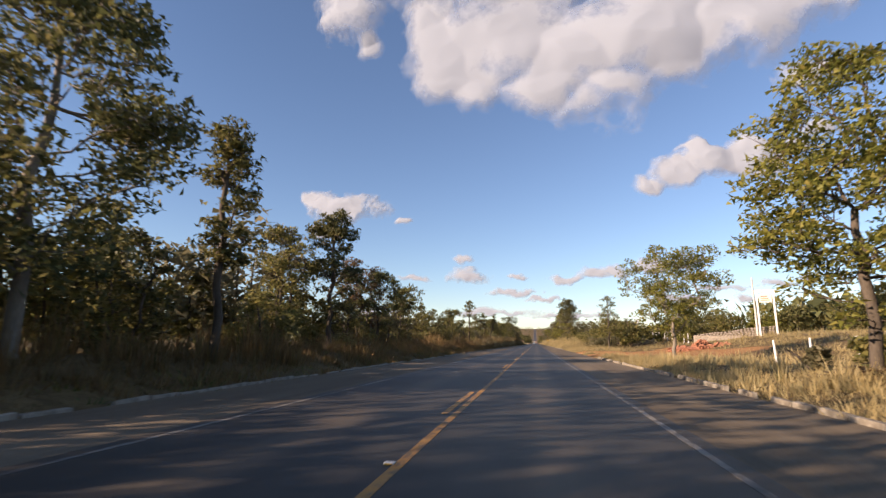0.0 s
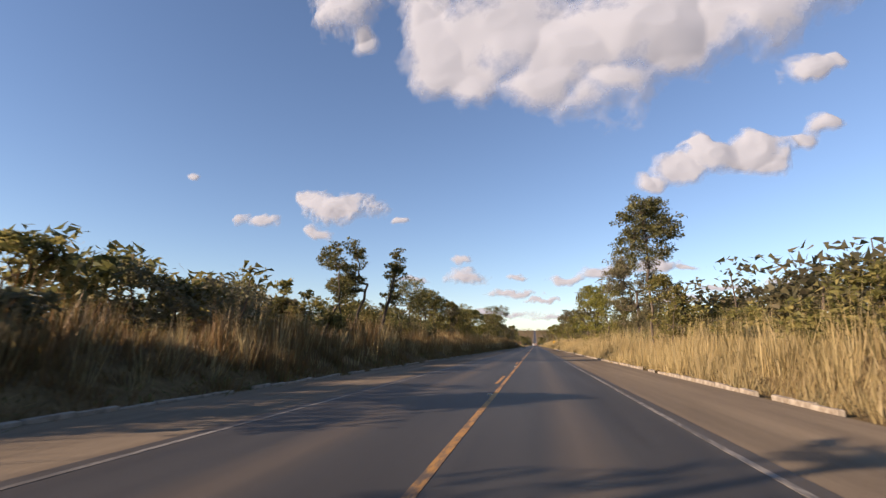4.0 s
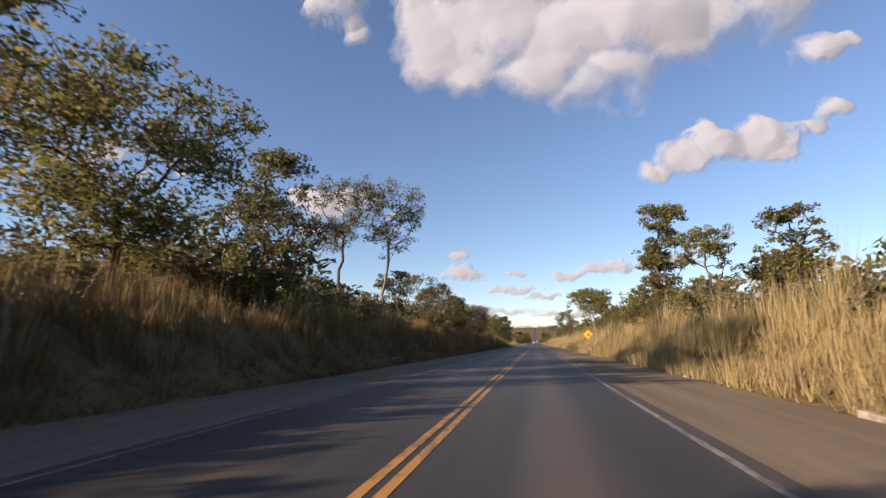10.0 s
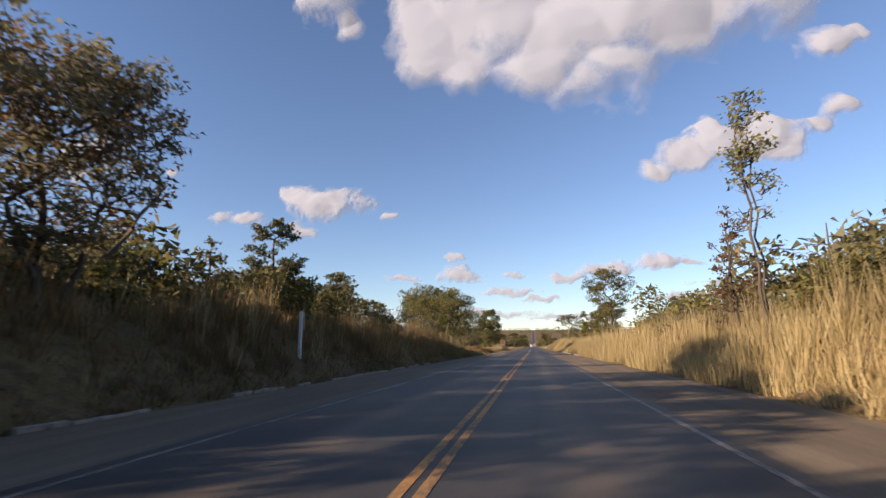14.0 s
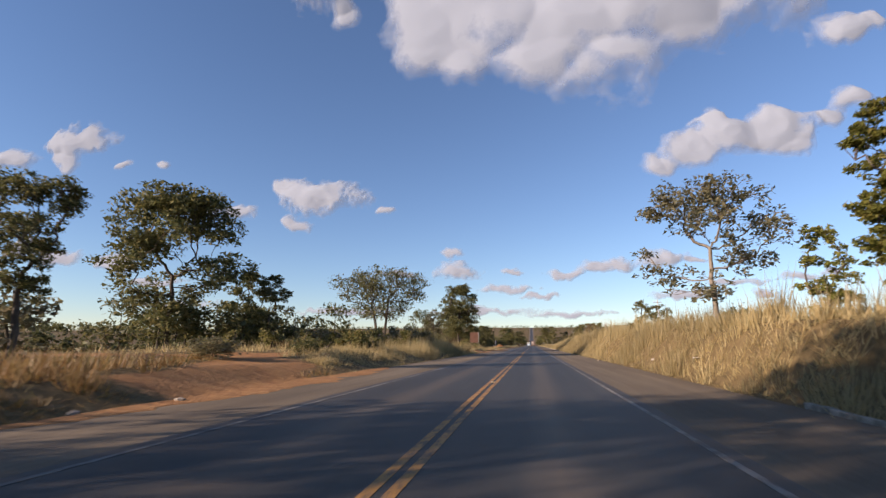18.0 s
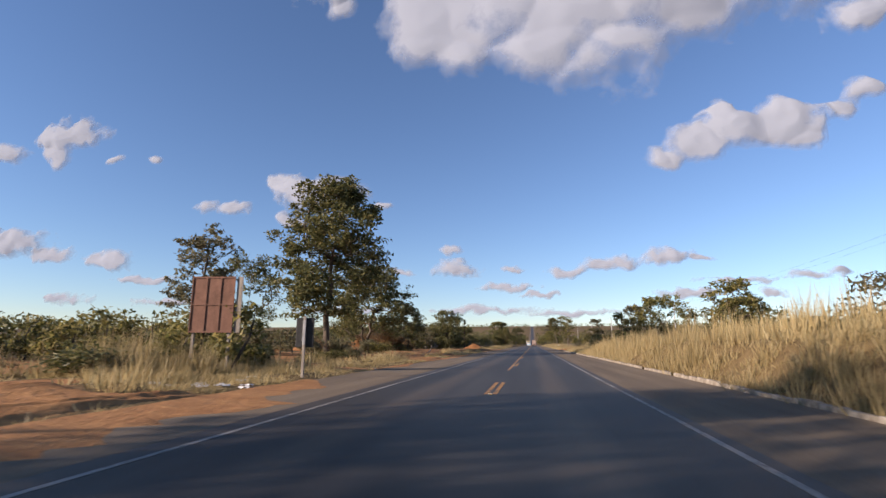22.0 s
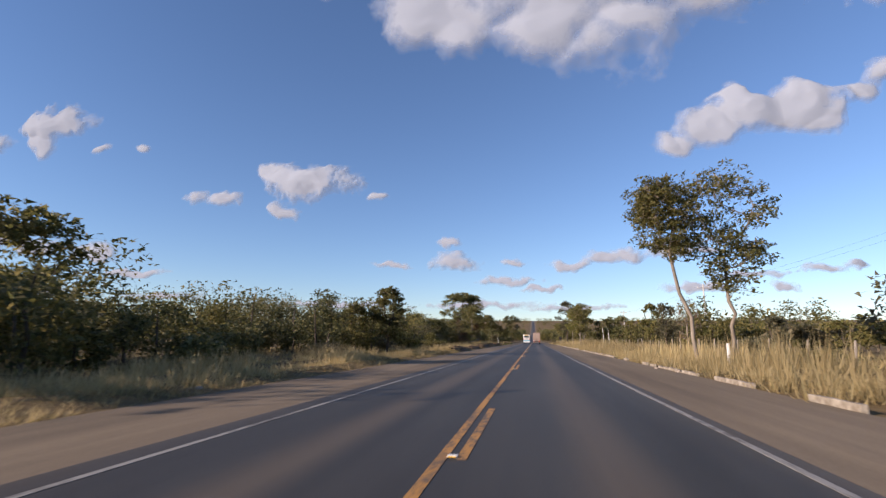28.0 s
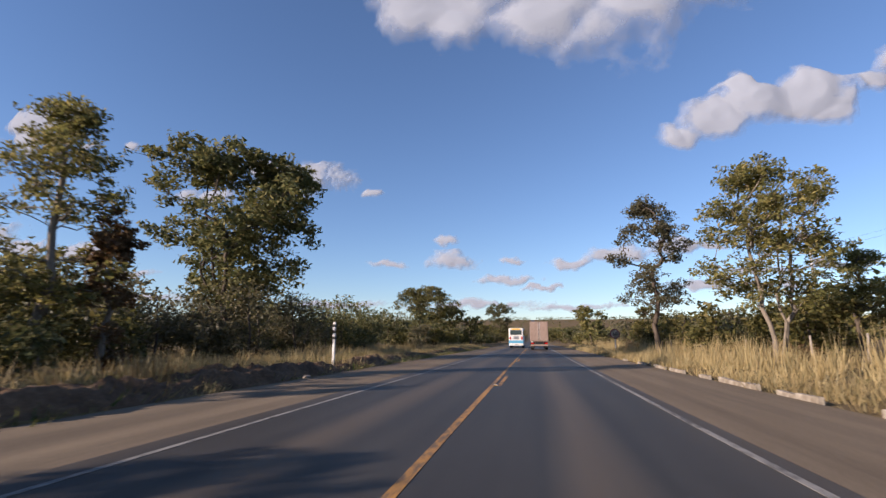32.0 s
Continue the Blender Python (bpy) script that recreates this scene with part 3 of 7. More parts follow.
def bush_mesh(w, h, seed, leafage, leaves=1400, leaf=0.10):
    rng = np.random.default_rng(seed)
    wood_v, wood_q, count = [], [], 0
    pos = []
    k = 9
    for i in range(k):
        a = i * 2.399
        r = w / 2 * math.sqrt(rng.uniform(0.05, 0.8))
        c = np.array([r * math.cos(a), r * math.sin(a), h * rng.uniform(0.35, 0.82)])
        v, q = tube(bend(rng, (c[0] * 0.15, c[1] * 0.15, -0.15), c, 5, 0, 0.05 * h), np.linspace(0.035, 0.008, 5), 4)
        wood_v.append(v)
        wood_q.append(q + count)
        count += len(v)
        n = leaves // k
        pos.append(c + rng.normal(0, 0.40, (n, 3)) * np.array([w * 0.34, w * 0.34, h * 0.42]))
    pos = np.concatenate(pos)
    pos = pos[(pos[:, 2] > 0.03)]
    lv, lq = leaf_cards(rng, pos, leaf)
    return np_mesh("branchwork", np.concatenate(wood_v), [np.concatenate(wood_q)], M_BARK), np_mesh("foliage", lv, [lq], leafage)


def make_bush(w, h, seed, leafage, label, x, y, leaves=1400, leaf=0.10):
    sm, lm = bush_mesh(w, h, seed, leafage, leaves, leaf)
    ob = empty("bush", pose(x, y, float(ground_z(x, y)) - 0.03), label, "bush", "roadside bushes")
    for n, me in (("branchwork", sm), ("foliage", lm)):
        p = new(n, me)
        p.parent = ob
    return ob


def grass_cards(rng, bx, by, bz, hgt, lean_x, lean_y, width):
    """Pointed blades: places and three-cornered faces."""
    n = len(bx)
    a = rng.uniform(0, math.pi, n)
    base = np.stack([bx, by, bz], 1)
    wv = np.stack([np.cos(a) * width / 2, np.sin(a) * width / 2, np.zeros(n)], 1)
    tip = base + np.stack([lean_x, lean_y, hgt], 1)
    v = np.stack([base - wv, base + wv, tip], 1).reshape(-1, 3)
    return v, np.arange(3 * n).reshape(n, 3)


def grass_patch(name, x0, x1, y0, y1, tufts, blades, h0, h1, seed, material, label, width=0.02, keep=None, spread=0.16):
    """A stretch of tufted grass on the ground, outside the bare clearings."""
    rng = np.random.default_rng(seed)
    tx, ty = rng.uniform(x0, x1, tufts), rng.uniform(y0, y1, tufts)
    ok = bare(tx, ty) < rng.uniform(0.15, 0.6, tufts)
    if keep is not None:
        ok &= keep(tx, ty)
    tx, ty = tx[ok], ty[ok]
    if len(tx) < 3:
        return None
    patchy = 0.74 + 0.27 * np.sin(0.45 * ty + 0.7 * tx) + 0.24 * np.sin(1.7 * ty - 0.6 * tx) + 0.14 * np.sin(3.9 * ty + 2.3 * tx)
    th = rng.uniform(h0, h1, len(tx)) * np.clip(patchy, 0.35, 1.3)
    th = th * (1 - 0.9 * np.exp(-((tx - 9.2) / 2.0) ** 2 - ((ty - 320.0) / 6.5) ** 2))  # kept short round the warning sign
    who = np.repeat(np.arange(len(tx)), blades)
    n = len(who)
    off = rng.normal(0, spread, (n, 2))
    bx, by = tx[who] + off[:, 0], ty[who] + off[:, 1]
    hg = th[who] * rng.uniform(0.45, 1.1, n)
    lx = off[:, 0] * 0.9 + rng.normal(0, 0.13, n) * hg + 0.05 * hg
    ly = off[:, 1] * 0.9 + rng.normal(0, 0.13, n) * hg
    v, t3 = grass_cards(rng, bx, by, ground_z(bx, by) - 0.03, hg, lx, ly, width * rng.uniform(0.6, 1.3, n))
    ob = new(name, np_mesh(name, v, [t3], material))
    return tagged(ob, label, "grass", kind="stuff")


# ---------- grass along the road ----------
for i in range(48):
    y0, y1 = -20 + 20 * i, 20 * i
    right_tall = 2.15 if 115 < y0 < 430 else 1.6 if y0 > 85 else 0.8
    if 470 < y0 < 640:
        right_tall = 1.95
    if y0 > 650:
        right_tall = 1.05 if y0 < 730 else 1.7
    edge_share = 0.85 if y0 < 450 else 0.6 if y0 < 650 else 0.5
    left_tall = 1.75 if y0 < 90 else 1.9 if y0 < 420 else 1.9 if 480 < y0 < 525 else 0.85
    left_mat = M_BROWN if y0 < 480 else M_STRAW
    grass_patch("tall_grass", 7.25, 10.0, y0, y1, 220, 22, 0.5 * right_tall * edge_share, right_tall * edge_share, 100 + i, M_STRAW, "tall dry golden grass on the roadside verge", 0.032)
    grass_patch("tall_grass", 9.8, 15.0, y0, y1, 150, 18, 0.7 * right_tall, 1.1 * right_tall, 200 + i, M_STRAW, "tall dry golden grass on the roadside bank", 0.045)
    grass_patch("tall_grass", -10.2, -8.5, y0, y1, 130, 26, 0.35 * left_tall, 0.85 * left_tall, 300 + i, left_mat, "brownish dry grass on the roadside verge", 0.032)
    grass_patch("tall_grass", -8.7, -7.2, y0, y1, 110, 22, 0.14 * left_tall, 0.4 * left_tall, 350 + i, left_mat, "short brownish grass beside the kerb", 0.03)
    grass_patch("tall_grass", -15.0, -9.6, y0, y1, 170, 18, 0.65 * left_tall, 1.15 * left_tall, 400 + i, left_mat, "brownish dry grass on the roadside bank", 0.045)
    if y0 < 440:
        grass_patch("low_weeds", -8.6, -7.1, y0, y1, 90, 14, 0.12, 0.4, 600 + i, M_GREEN, "low green weeds along the kerb", 0.05, spread=0.2)
    if y0 >= 440:
        grass_patch("tall_grass", -34.0, -15.0, y0, y1, 170, 10, 0.4, 0.9, 700 + i, M_STRAW, "dry grass on the open field", 0.07, spread=0.25)
        grass_patch("tall_grass", 15.0, 30.0, y0, y1, 130, 10, 0.5, 1.0, 800 + i, M_STRAW, "dry grass on the open field", 0.07, spread=0.25)
for i in range(6):
    grass_patch("tall_grass", 14.0, 44.0, 20 * i - 10, 20 * i + 10, 420, 12, 0.4, 0.9, 860 + i, M_STRAW, "dry grass on the gentle rise", 0.06, spread=0.25)
for i in range(4):
    grass_patch("low_weeds", -11.5, -7.1, 848 + 20 * i, 868 + 20 * i, 240, 14, 0.15, 0.5, 660 + i, M_GREEN, "low green weeds along the western verge", 0.05, spread=0.2)
grass_patch("tall_grass", -19.0, -11.0, 582, 592, 170, 30, 0.9, 2.1, 870, M_STRAW, "tall dry grass tufts round the board", 0.035)
grass_patch("tall_grass", -17.0, -7.4, 580, 584, 140, 24, 0.2, 0.6, 871, M_STRAW, "short dry grass beside the sandy track", 0.035)
for i in range(17):
    y0 = 90 + 20 * i
    grass_patch("tall_grass", -12.0, -8.2, y0, y0 + 20, 100 if y0 < 260 else 60, 12, 1.4, 2.5, 900 + i, M_STRAW, "tall dry stalks on top of the bank", 0.028, spread=0.12)
    grass_patch("tall_grass", 8.6, 12.5, y0, y0 + 20, 70 if y0 > 115 else 40, 14, 2.0 if y0 > 115 else 1.6, 3.1 if y0 > 115 else 2.5, 930 + i, M_STRAW, "tall dry stalks on top of the bank", 0.028, spread=0.14)

# ---------- trees beside the road ----------
tree(-11.0, 10.1, 11.0, 8.3, "tall grey-barked tree with a dense dark green crown", 500, "roadside trees", style="tall", base=0.22, clumps=55, leaves=13000, bark=M_PALE, leafage=M_DARK, leaf=0.118)
tree(-9.5, 15.8, 9.2, 3.2, "slim young tree with a narrow green crown", 501, "roadside trees", style="tall", base=0.32, clumps=25, leaves=4152, leafage=M_LEAF, leaf=0.098)
tree(-14.0, 28.0, 7.8, 4.3, "greyish-green scrub tree beside the road", 502, "roadside trees", style="round", base=.2, leafage=M_GREY, leaves=5170, clumps=26, stems=2, leaf=0.096)
tree(-12.0, 14.7, 4.5, 2.8, "dark bushy tree among dry grass", 503, "roadside trees", style="round", base=.15, leafage=M_DARK, stems=3, leaves=2223, clumps=23, leaf=0.089)
tree(12.0, 17.8, 11.3, 7.5, "large yellow-green tree beside the gate clearing", 504, "roadside trees", style="round", base=.2, clumps=50, leaves=13000, leafage=M_LIME, leaf=0.110)
tree(-11.0, 29.2, 9.0, 4.7, "tall dark green tree with layered branches", 505, "roadside trees", style="tall", base=.25, clumps=37, leaves=8459, leafage=M_DARK, leaf=0.098)
tree(-12.5, 25.5, 7.3, 3.7, "dense olive-green roadside tree", 506, "roadside trees", style="round", base=.2, leafage=M_LEAF, clumps=37, leaves=4240, stems=2, leaf=0.095)
tree(-13.0, 41.5, 7.2, 4.8, "dry tree with pale limbs and rusty leaves", 507, "roadside trees", style="round", base=0.22, leafage=M_RUST, bark=M_PALE, leaves=3050, clumps=26, stems=2, leaf=0.094)
tree(13.3, 46.0, 9.8, 10.0, "yellow-green tree with pale stems beside a stone wall", 508, "roadside trees", style="umbrella", base=0.26, clumps=42, leaves=13000, leafage=M_LIME, bark=M_PALE, leaf=0.112)
tree(-14.2, 60.1, 7.9, 4.7, "small tree with a flat green crown", 509, "roadside trees", style="umbrella", base=0.34, leaves=2106, clumps=26, stems=2, leaf=0.118)
tree(-12.5, 35.8, 5.6, 2.6, "olive tree with spreading limbs", 510, "roadside trees", style="umbrella", base=0.22, leaves=2438, clumps=23, stems=2, leaf=0.091)
tree(-14.0, 39.9, 7.7, 3.6, "half-dry tree with pale bare limbs", 511, "roadside trees", style="round", base=0.22, leafage=M_RUST, bark=M_PALE, leaves=2412, clumps=25, stems=2, leaf=0.095)
tree(-12.0, 41.8, 6.8, 4.8, "dark dense roadside tree", 512, "roadside trees", style="round", base=.2, leafage=M_DARK, clumps=37, leaves=7455, stems=2, leaf=0.094)
tree(-12.0, 48.4, 5.2, 2.3, "small dark green tree", 513, "roadside trees", style="round", base=0.22, leafage=M_DARK, leaves=2090, clumps=22, stems=2, leaf=0.090)
tree(30.0, 98.1, 7.7, 8.6, "dark green tree behind the fence", 514, "roadside trees", style="round", base=.15, leafage=M_DARK, leaves=2850, clumps=32, stems=2, leaf=0.180)
tree(-11.5, 48.0, 5.9, 3.0, "dark dense roadside tree", 515, "roadside trees", style="round", base=.25, leafage=M_DARK, clumps=37, leaves=4426, stems=2, leaf=0.092)
tree(14.3, 92.0, 9.6, 4.6, "upright olive-green tree beside the clearing", 516, "roadside trees", style="column", base=.2, leafage=M_LEAF, leaves=3031, clumps=26, leaf=0.118)
tree(-14.6, 70.2, 6.1, 2.5, "slim green tree above dry grass", 517, "roadside trees", style="tall", base=0.30, leaves=2153, clumps=22, leaf=0.092)
tree(-10.5, 92.7, 8.5, 3.2, "slim green tree above dry grass", 518, "roadside trees", style="tall", base=0.22, leaves=1441, clumps=23, leaf=0.118)
tree(-14.0, 76.6, 5.6, 4.3, "dark green scrub tree", 519, "roadside trees", style="round", base=.2, leafage=M_DARK, leaves=4088, clumps=26, stems=2, leaf=0.091)
tree(-13.0, 86.7, 6.5, 5.2, "olive-green scrub tree beside the road", 520, "roadside trees", style="round", base=.2, leaves=3607, clumps=27, stems=2, leaf=0.115)
tree(-13.0, 64.9, 4.2, 1.8, "olive-green scrub tree beside the road", 521, "roadside trees", style="round", base=.25, leaves=1359, clumps=22, stems=2, leaf=0.088)
tree(30.0, 103.8, 8.2, 9.2, "dark green tree behind the fence", 522, "roadside trees", style="round", base=.15, leafage=M_DARK, leaves=4730, clumps=33, stems=2, leaf=0.141)
tree(-12.5, 130.8, 7.7, 4.5, "tree with a flat layered crown on the bank", 523, "roadside trees", style="umbrella", base=0.38, leaves=5711, leafage=M_DARK, clumps=26, stems=2, leaf=0.095)
tree(-10.5, 132.7, 7.1, 2.5, "leaning tree with a thin trunk and sparse crown", 524, "roadside trees", style="tall", base=.35, lean=(1.6,0.4), clumps=22, leaves=2740, leaf=0.094)
tree(-14.5, 135.7, 5.6, 3.6, "olive tree with an airy crown", 525, "roadside trees", style="umbrella", base=0.30, leaves=3620, bark=M_PALE, clumps=25, stems=2, leaf=0.091)
tree(-12.0, 147.0, 6.8, 6.4, "dark rounded tree on the grassy bank", 526, "roadside trees", style="round", base=0.26, leafage=M_DARK, clumps=30, leaves=6988, stems=2, leaf=0.094)
tree(-13.0, 161.9, 7.1, 5.8, "olive-green roadside tree beside the road", 527, "roadside trees", style="round", base=.2, leafage=M_LEAF, leaves=3853, clumps=27, stems=2, leaf=0.123)
tree(-13.0, 180.8, 7.1, 4.6, "olive-green roadside tree beside the road", 528, "roadside trees", style="round", base=.2, leaves=5600, clumps=26, stems=2, leaf=0.118)
tree(10.0, 136.4, 12.4, 5.8, "tall dense dark green tree on the bank", 529, "roadside trees", style="round", base=0.5, clumps=42, leaves=10833, leafage=M_DARK, leaf=0.100, thick=0.5)
tree(10.7, 134.0, 5.6, 3.6, "bushy olive tree under a tall tree on the bank", 663, "roadside trees", style="round", base=.08, clumps=24, leaves=4200, leafage=M_LEAF, stems=2, leaf=0.094)
tree(11.5, 148.8, 10.7, 8.2, "bushy greyish-green tree on the bank", 530, "roadside trees", style="round", base=.2, clumps=37, leaves=11880, leafage=M_GREY, leaf=0.100)
tree(-13.0, 156.3, 5.7, 3.2, "sparse green tree with thin shoots", 531, "roadside trees", style="round", base=0.22, leaves=2179, leafage=M_LEAF, clumps=23, stems=2, leaf=0.091)
tree(-12.3, 162.9, 7.0, 4.4, "olive tree with an airy crown on the bank", 532, "roadside trees", style="umbrella", base=0.30, leaves=5307, clumps=26, stems=2, leaf=0.094)
tree(-14.0, 171.1, 5.8, 5.1, "sparse tree with pale forked limbs", 533, "roadside trees", style="umbrella", base=0.34, leaves=2935, bark=M_PALE, leafage=M_GREY, clumps=27, stems=2, leaf=0.092)
tree(-13.0, 188.1, 6.5, 5.5, "dark rounded roadside tree", 534, "roadside trees", style="round", base=.2, leafage=M_DARK, leaves=5600, clumps=27, stems=2, leaf=0.118)
tree(12.0, 160.4, 10.9, 3.9, "tall dense tree hanging over the bank", 535, "roadside trees", style="tall", base=0.12, clumps=42, leaves=8950, leafage=M_DARK, leaf=0.100)
tree(12.5, 176.9, 9.5, 6.8, "dense yellow-green tree on the bank", 536, "roadside trees", style="round", base=0.05, clumps=35, leaves=9301, leafage=M_LIME, leaf=0.099)
tree(11.0, 193.7, 10.3, 7.1, "dense olive tree on the bank", 537, "roadside trees", style="round", base=0.05, leafage=M_LEAF, leaves=5971, clumps=30, leaf=0.118)
tree(13.0, 168.6, 5.6, 2.8, "olive tree on the bank", 538, "roadside trees", style="round", base=.2, leaves=2643, clumps=23, stems=2, leaf=0.091)
tree(-12.5, 179.6, 5.9, 2.0, "grey-green tree with an airy crown", 539, "roadside trees", style="umbrella", base=0.30, leafage=M_GREY, leaves=2011, clumps=22, stems=2, leaf=0.092)
tree(-13.5, 182.5, 5.9, 2.7, "sparse grey-green tree beside the road", 540, "roadside trees", style="umbrella", base=0.34, leafage=M_GREY, leaves=2216, clumps=23, stems=2, leaf=0.092)
tree(-13.0, 187.8, 4.8, 3.4, "olive tree with spreading limbs", 541, "roadside trees", style="umbrella", base=0.26, leaves=2889, clumps=25, stems=2, leaf=0.090)
tree(-12.5, 194.2, 6.3, 6.6, "olive tree with spreading limbs", 542, "roadside trees", style="umbrella", base=0.26, clumps=35, leaves=8200, stems=2, leaf=0.092)
tree(-15.6, 207.6, 6.0, 4.6, "olive-green rounded tree on the bank", 543, "roadside trees", style="round", base=.2, leafage=M_LEAF, leaves=4806, clumps=30, stems=2, leaf=0.115)
tree(11.5, 185.8, 10.3, 7.5, "large yellow-green tree on the bank", 544, "roadside trees", style="round", base=0.06, clumps=60, leaves=13000, leafage=M_LIME, leaf=0.112)
tree(-15.0, 211.9, 9.0, 4.6, "tall tree with a thin flat crown", 545, "roadside trees", style="umbrella", base=0.5, leaves=3481, clumps=26, stems=2, leaf=0.096, thick=0.7)
tree(-13.7, 216.0, 7.9, 8.2, "large dense yellowish-green tree", 546, "roadside trees", style="round", base=0.24, clumps=60, leaves=13000, leafage=M_LIME, stems=2, leaf=0.105)
tree(-13.0, 206.5, 4.0, 1.4, "olive-green roadside tree beside the road", 547, "roadside trees", style="round", base=0.22, leaves=1022, clumps=21, stems=2, leaf=0.088)
tree(-13.2, 230.2, 4.2, 4.9, "olive tree with spreading limbs", 548, "roadside trees", style="umbrella", base=0.22, leaves=3662, clumps=26, stems=2, leaf=0.108)
tree(10.4, 220.6, 6.8, 4.6, "dense olive tree on the bank", 549, "roadside trees", style="round", base=.2, leafage=M_LEAF, clumps=32, leaves=5061, stems=2, leaf=0.094)
tree(10.0, 237.0, 9.6, 6.2, "greyish tree with an airy crown", 550, "roadside trees", style="umbrella", base=0.26, leafage=M_GREY, leaves=3585, clumps=28, leaf=0.117)
tree(10.2, 210.9, 5.0, 2.7, "yellow-green tree above tall grass", 551, "roadside trees", style="round", base=.25, leafage=M_LIME, leaves=2332, clumps=23, stems=2, leaf=0.090)
tree(-12.0, 237.8, 5.2, 5.1, "olive tree with spreading limbs", 552, "roadside trees", style="umbrella", base=.25, clumps=32, leaves=4570, stems=2, leaf=0.090)
tree(-12.5, 253.1, 8.9, 8.0, "sparse tree with dark limbs", 553, "roadside trees", style="umbrella", base=0.30, leaves=4763, clumps=31, stems=2, leaf=0.103)
tree(-12.0, 267.9, 9.3, 6.5, "dark rounded tree on the bank", 554, "roadside trees", style="round", base=0.22, leafage=M_DARK, leaves=5163, clumps=28, leaf=0.118)
tree(-14.0, 233.4, 4.2, 1.8, "small dark green tree", 555, "roadside trees", style="round", base=0.22, leafage=M_DARK, leaves=1328, clumps=22, stems=2, leaf=0.088)
tree(13.0, 243.9, 9.9, 10.8, "large spreading tree with dark limbs on the bank", 556, "roadside trees", style="umbrella", base=0.26, clumps=55, leaves=13000, leafage=M_GREY, leaf=0.124)
tree(9.8, 234.6, 5.2, 2.9, "bright yellow-green young tree on the bank", 557, "roadside trees", style="round", base=0.22, leafage=M_LIME, leaves=2815, clumps=23, stems=2, leaf=0.090)
tree(-12.5, 259.3, 9.0, 9.9, "large dark spreading tree on top of the bank", 558, "roadside trees", style="umbrella", base=.25, clumps=75, leaves=13000, leafage=M_LEAF, thick=1.2, leaf=0.113)
tree(-12.5, 269.1, 7.1, 7.2, "dark spreading tree on the bank", 559, "roadside trees", style="umbrella", base=.25, leafage=M_DARK, clumps=35, leaves=8068, stems=2, leaf=0.094)
tree(11.5, 285.4, 10.3, 5.8, "green tree on the bank", 560, "roadside trees", style="umbrella", base=0.26, leaves=7075, clumps=28, leaf=0.109)
tree(12.0, 267.4, 5.0, 3.5, "dense olive tree on the bank", 561, "roadside trees", style="round", base=.2, leafage=M_LEAF, leaves=3083, clumps=25, stems=2, leaf=0.090)
tree(12.0, 277.9, 6.5, 5.0, "dense olive tree on the bank", 562, "roadside trees", style="round", base=.15, leafage=M_LEAF, leaves=5272, clumps=26, stems=2, leaf=0.093)
tree(-15.6, 285.9, 13.5, 7.5, "slender tall tree with a high airy crown", 563, "roadside trees", style="umbrella", base=.55, leaves=6307, bark=M_BARK, lean=(.9,.3), thick=.7, clumps=30, leaf=0.100)
tree(-12.2, 288.1, 13.9, 7.1, "slender tall tree with a high airy crown", 564, "roadside trees", style="umbrella", base=.45, leaves=6108, bark=M_PALE, leafage=M_GREY, lean=(1.3,.2), thick=.7, clumps=30, leaf=0.100)
tree(-11.7, 290.3, 5.7, 4.3, "small dark tree with flat layers of leaves", 565, "roadside trees", style="umbrella", base=0.30, leafage=M_DARK, leaves=4274, clumps=26, stems=2, leaf=0.091)
tree(-12.5, 304.2, 7.2, 7.4, "sparse greyish tree on the bank", 566, "roadside trees", style="round", base=.25, leaves=3835, leafage=M_GREY, clumps=30, stems=2, leaf=0.101)
tree(-12.5, 329.1, 7.0, 5.9, "olive tree with spreading limbs", 567, "roadside trees", style="umbrella", base=0.22, leaves=3502, clumps=28, stems=2, leaf=0.118)
tree(11.5, 287.3, 7.5, 3.3, "tall vine-hung tree on the bank", 568, "roadside trees", style="tall", base=.25, clumps=37, leaves=5890, leafage=M_GREY, leaf=0.095)
tree(11.5, 292.2, 4.5, 4.3, "dense yellow-green thicket tree", 569, "roadside trees", style="round", base=.1, clumps=35, leaves=5089, leafage=M_LIME, stems=2, leaf=0.089)
tree(11.5, 334.9, 8.7, 7.8, "olive tree with a rounded crown on the bank", 570, "roadside trees", style="umbrella", base=0.22, leaves=5650, clumps=31, stems=2, leaf=0.118)
tree(-13.0, 308.5, 5.2, 4.2, "sparse upright tree with thin limbs", 571, "roadside trees", style="round", base=0.30, leaves=2400, leafage=M_LEAF, clumps=22, leaf=0.094)
tree(-13.0, 311.3, 6.4, 4.4, "sparse tree with thin limbs", 572, "roadside trees", style="round", base=0.26, leaves=2600, clumps=22, stems=2, leaf=0.094)
tree(-12.5, 315.3, 7.6, 5.4, "sparse half-dry tree beside the road", 573, "roadside trees", style="round", base=0.22, leaves=3600, leafage=M_GREY, clumps=25, stems=2, leaf=0.095)
tree(-13.0, 322.0, 8.3, 5.8, "nearly bare purplish-grey tree", 574, "roadside trees", style="round", base=0.22, leaves=2124, leafage=M_GREY, clumps=45, stems=2, leaf=0.097)
tree(-12.0, 329.4, 6.9, 5.6, "dark rounded tree on the bank", 575, "roadside trees", style="round", base=.25, leafage=M_DARK, leaves=5730, clumps=27, stems=2, leaf=0.098)
tree(-12.7, 362.1, 8.2, 8.1, "half-bare rusty tree beside the road", 576, "roadside trees", style="round", base=.25, leaves=3200, leafage=M_RUST, clumps=40, stems=2, leaf=0.118)
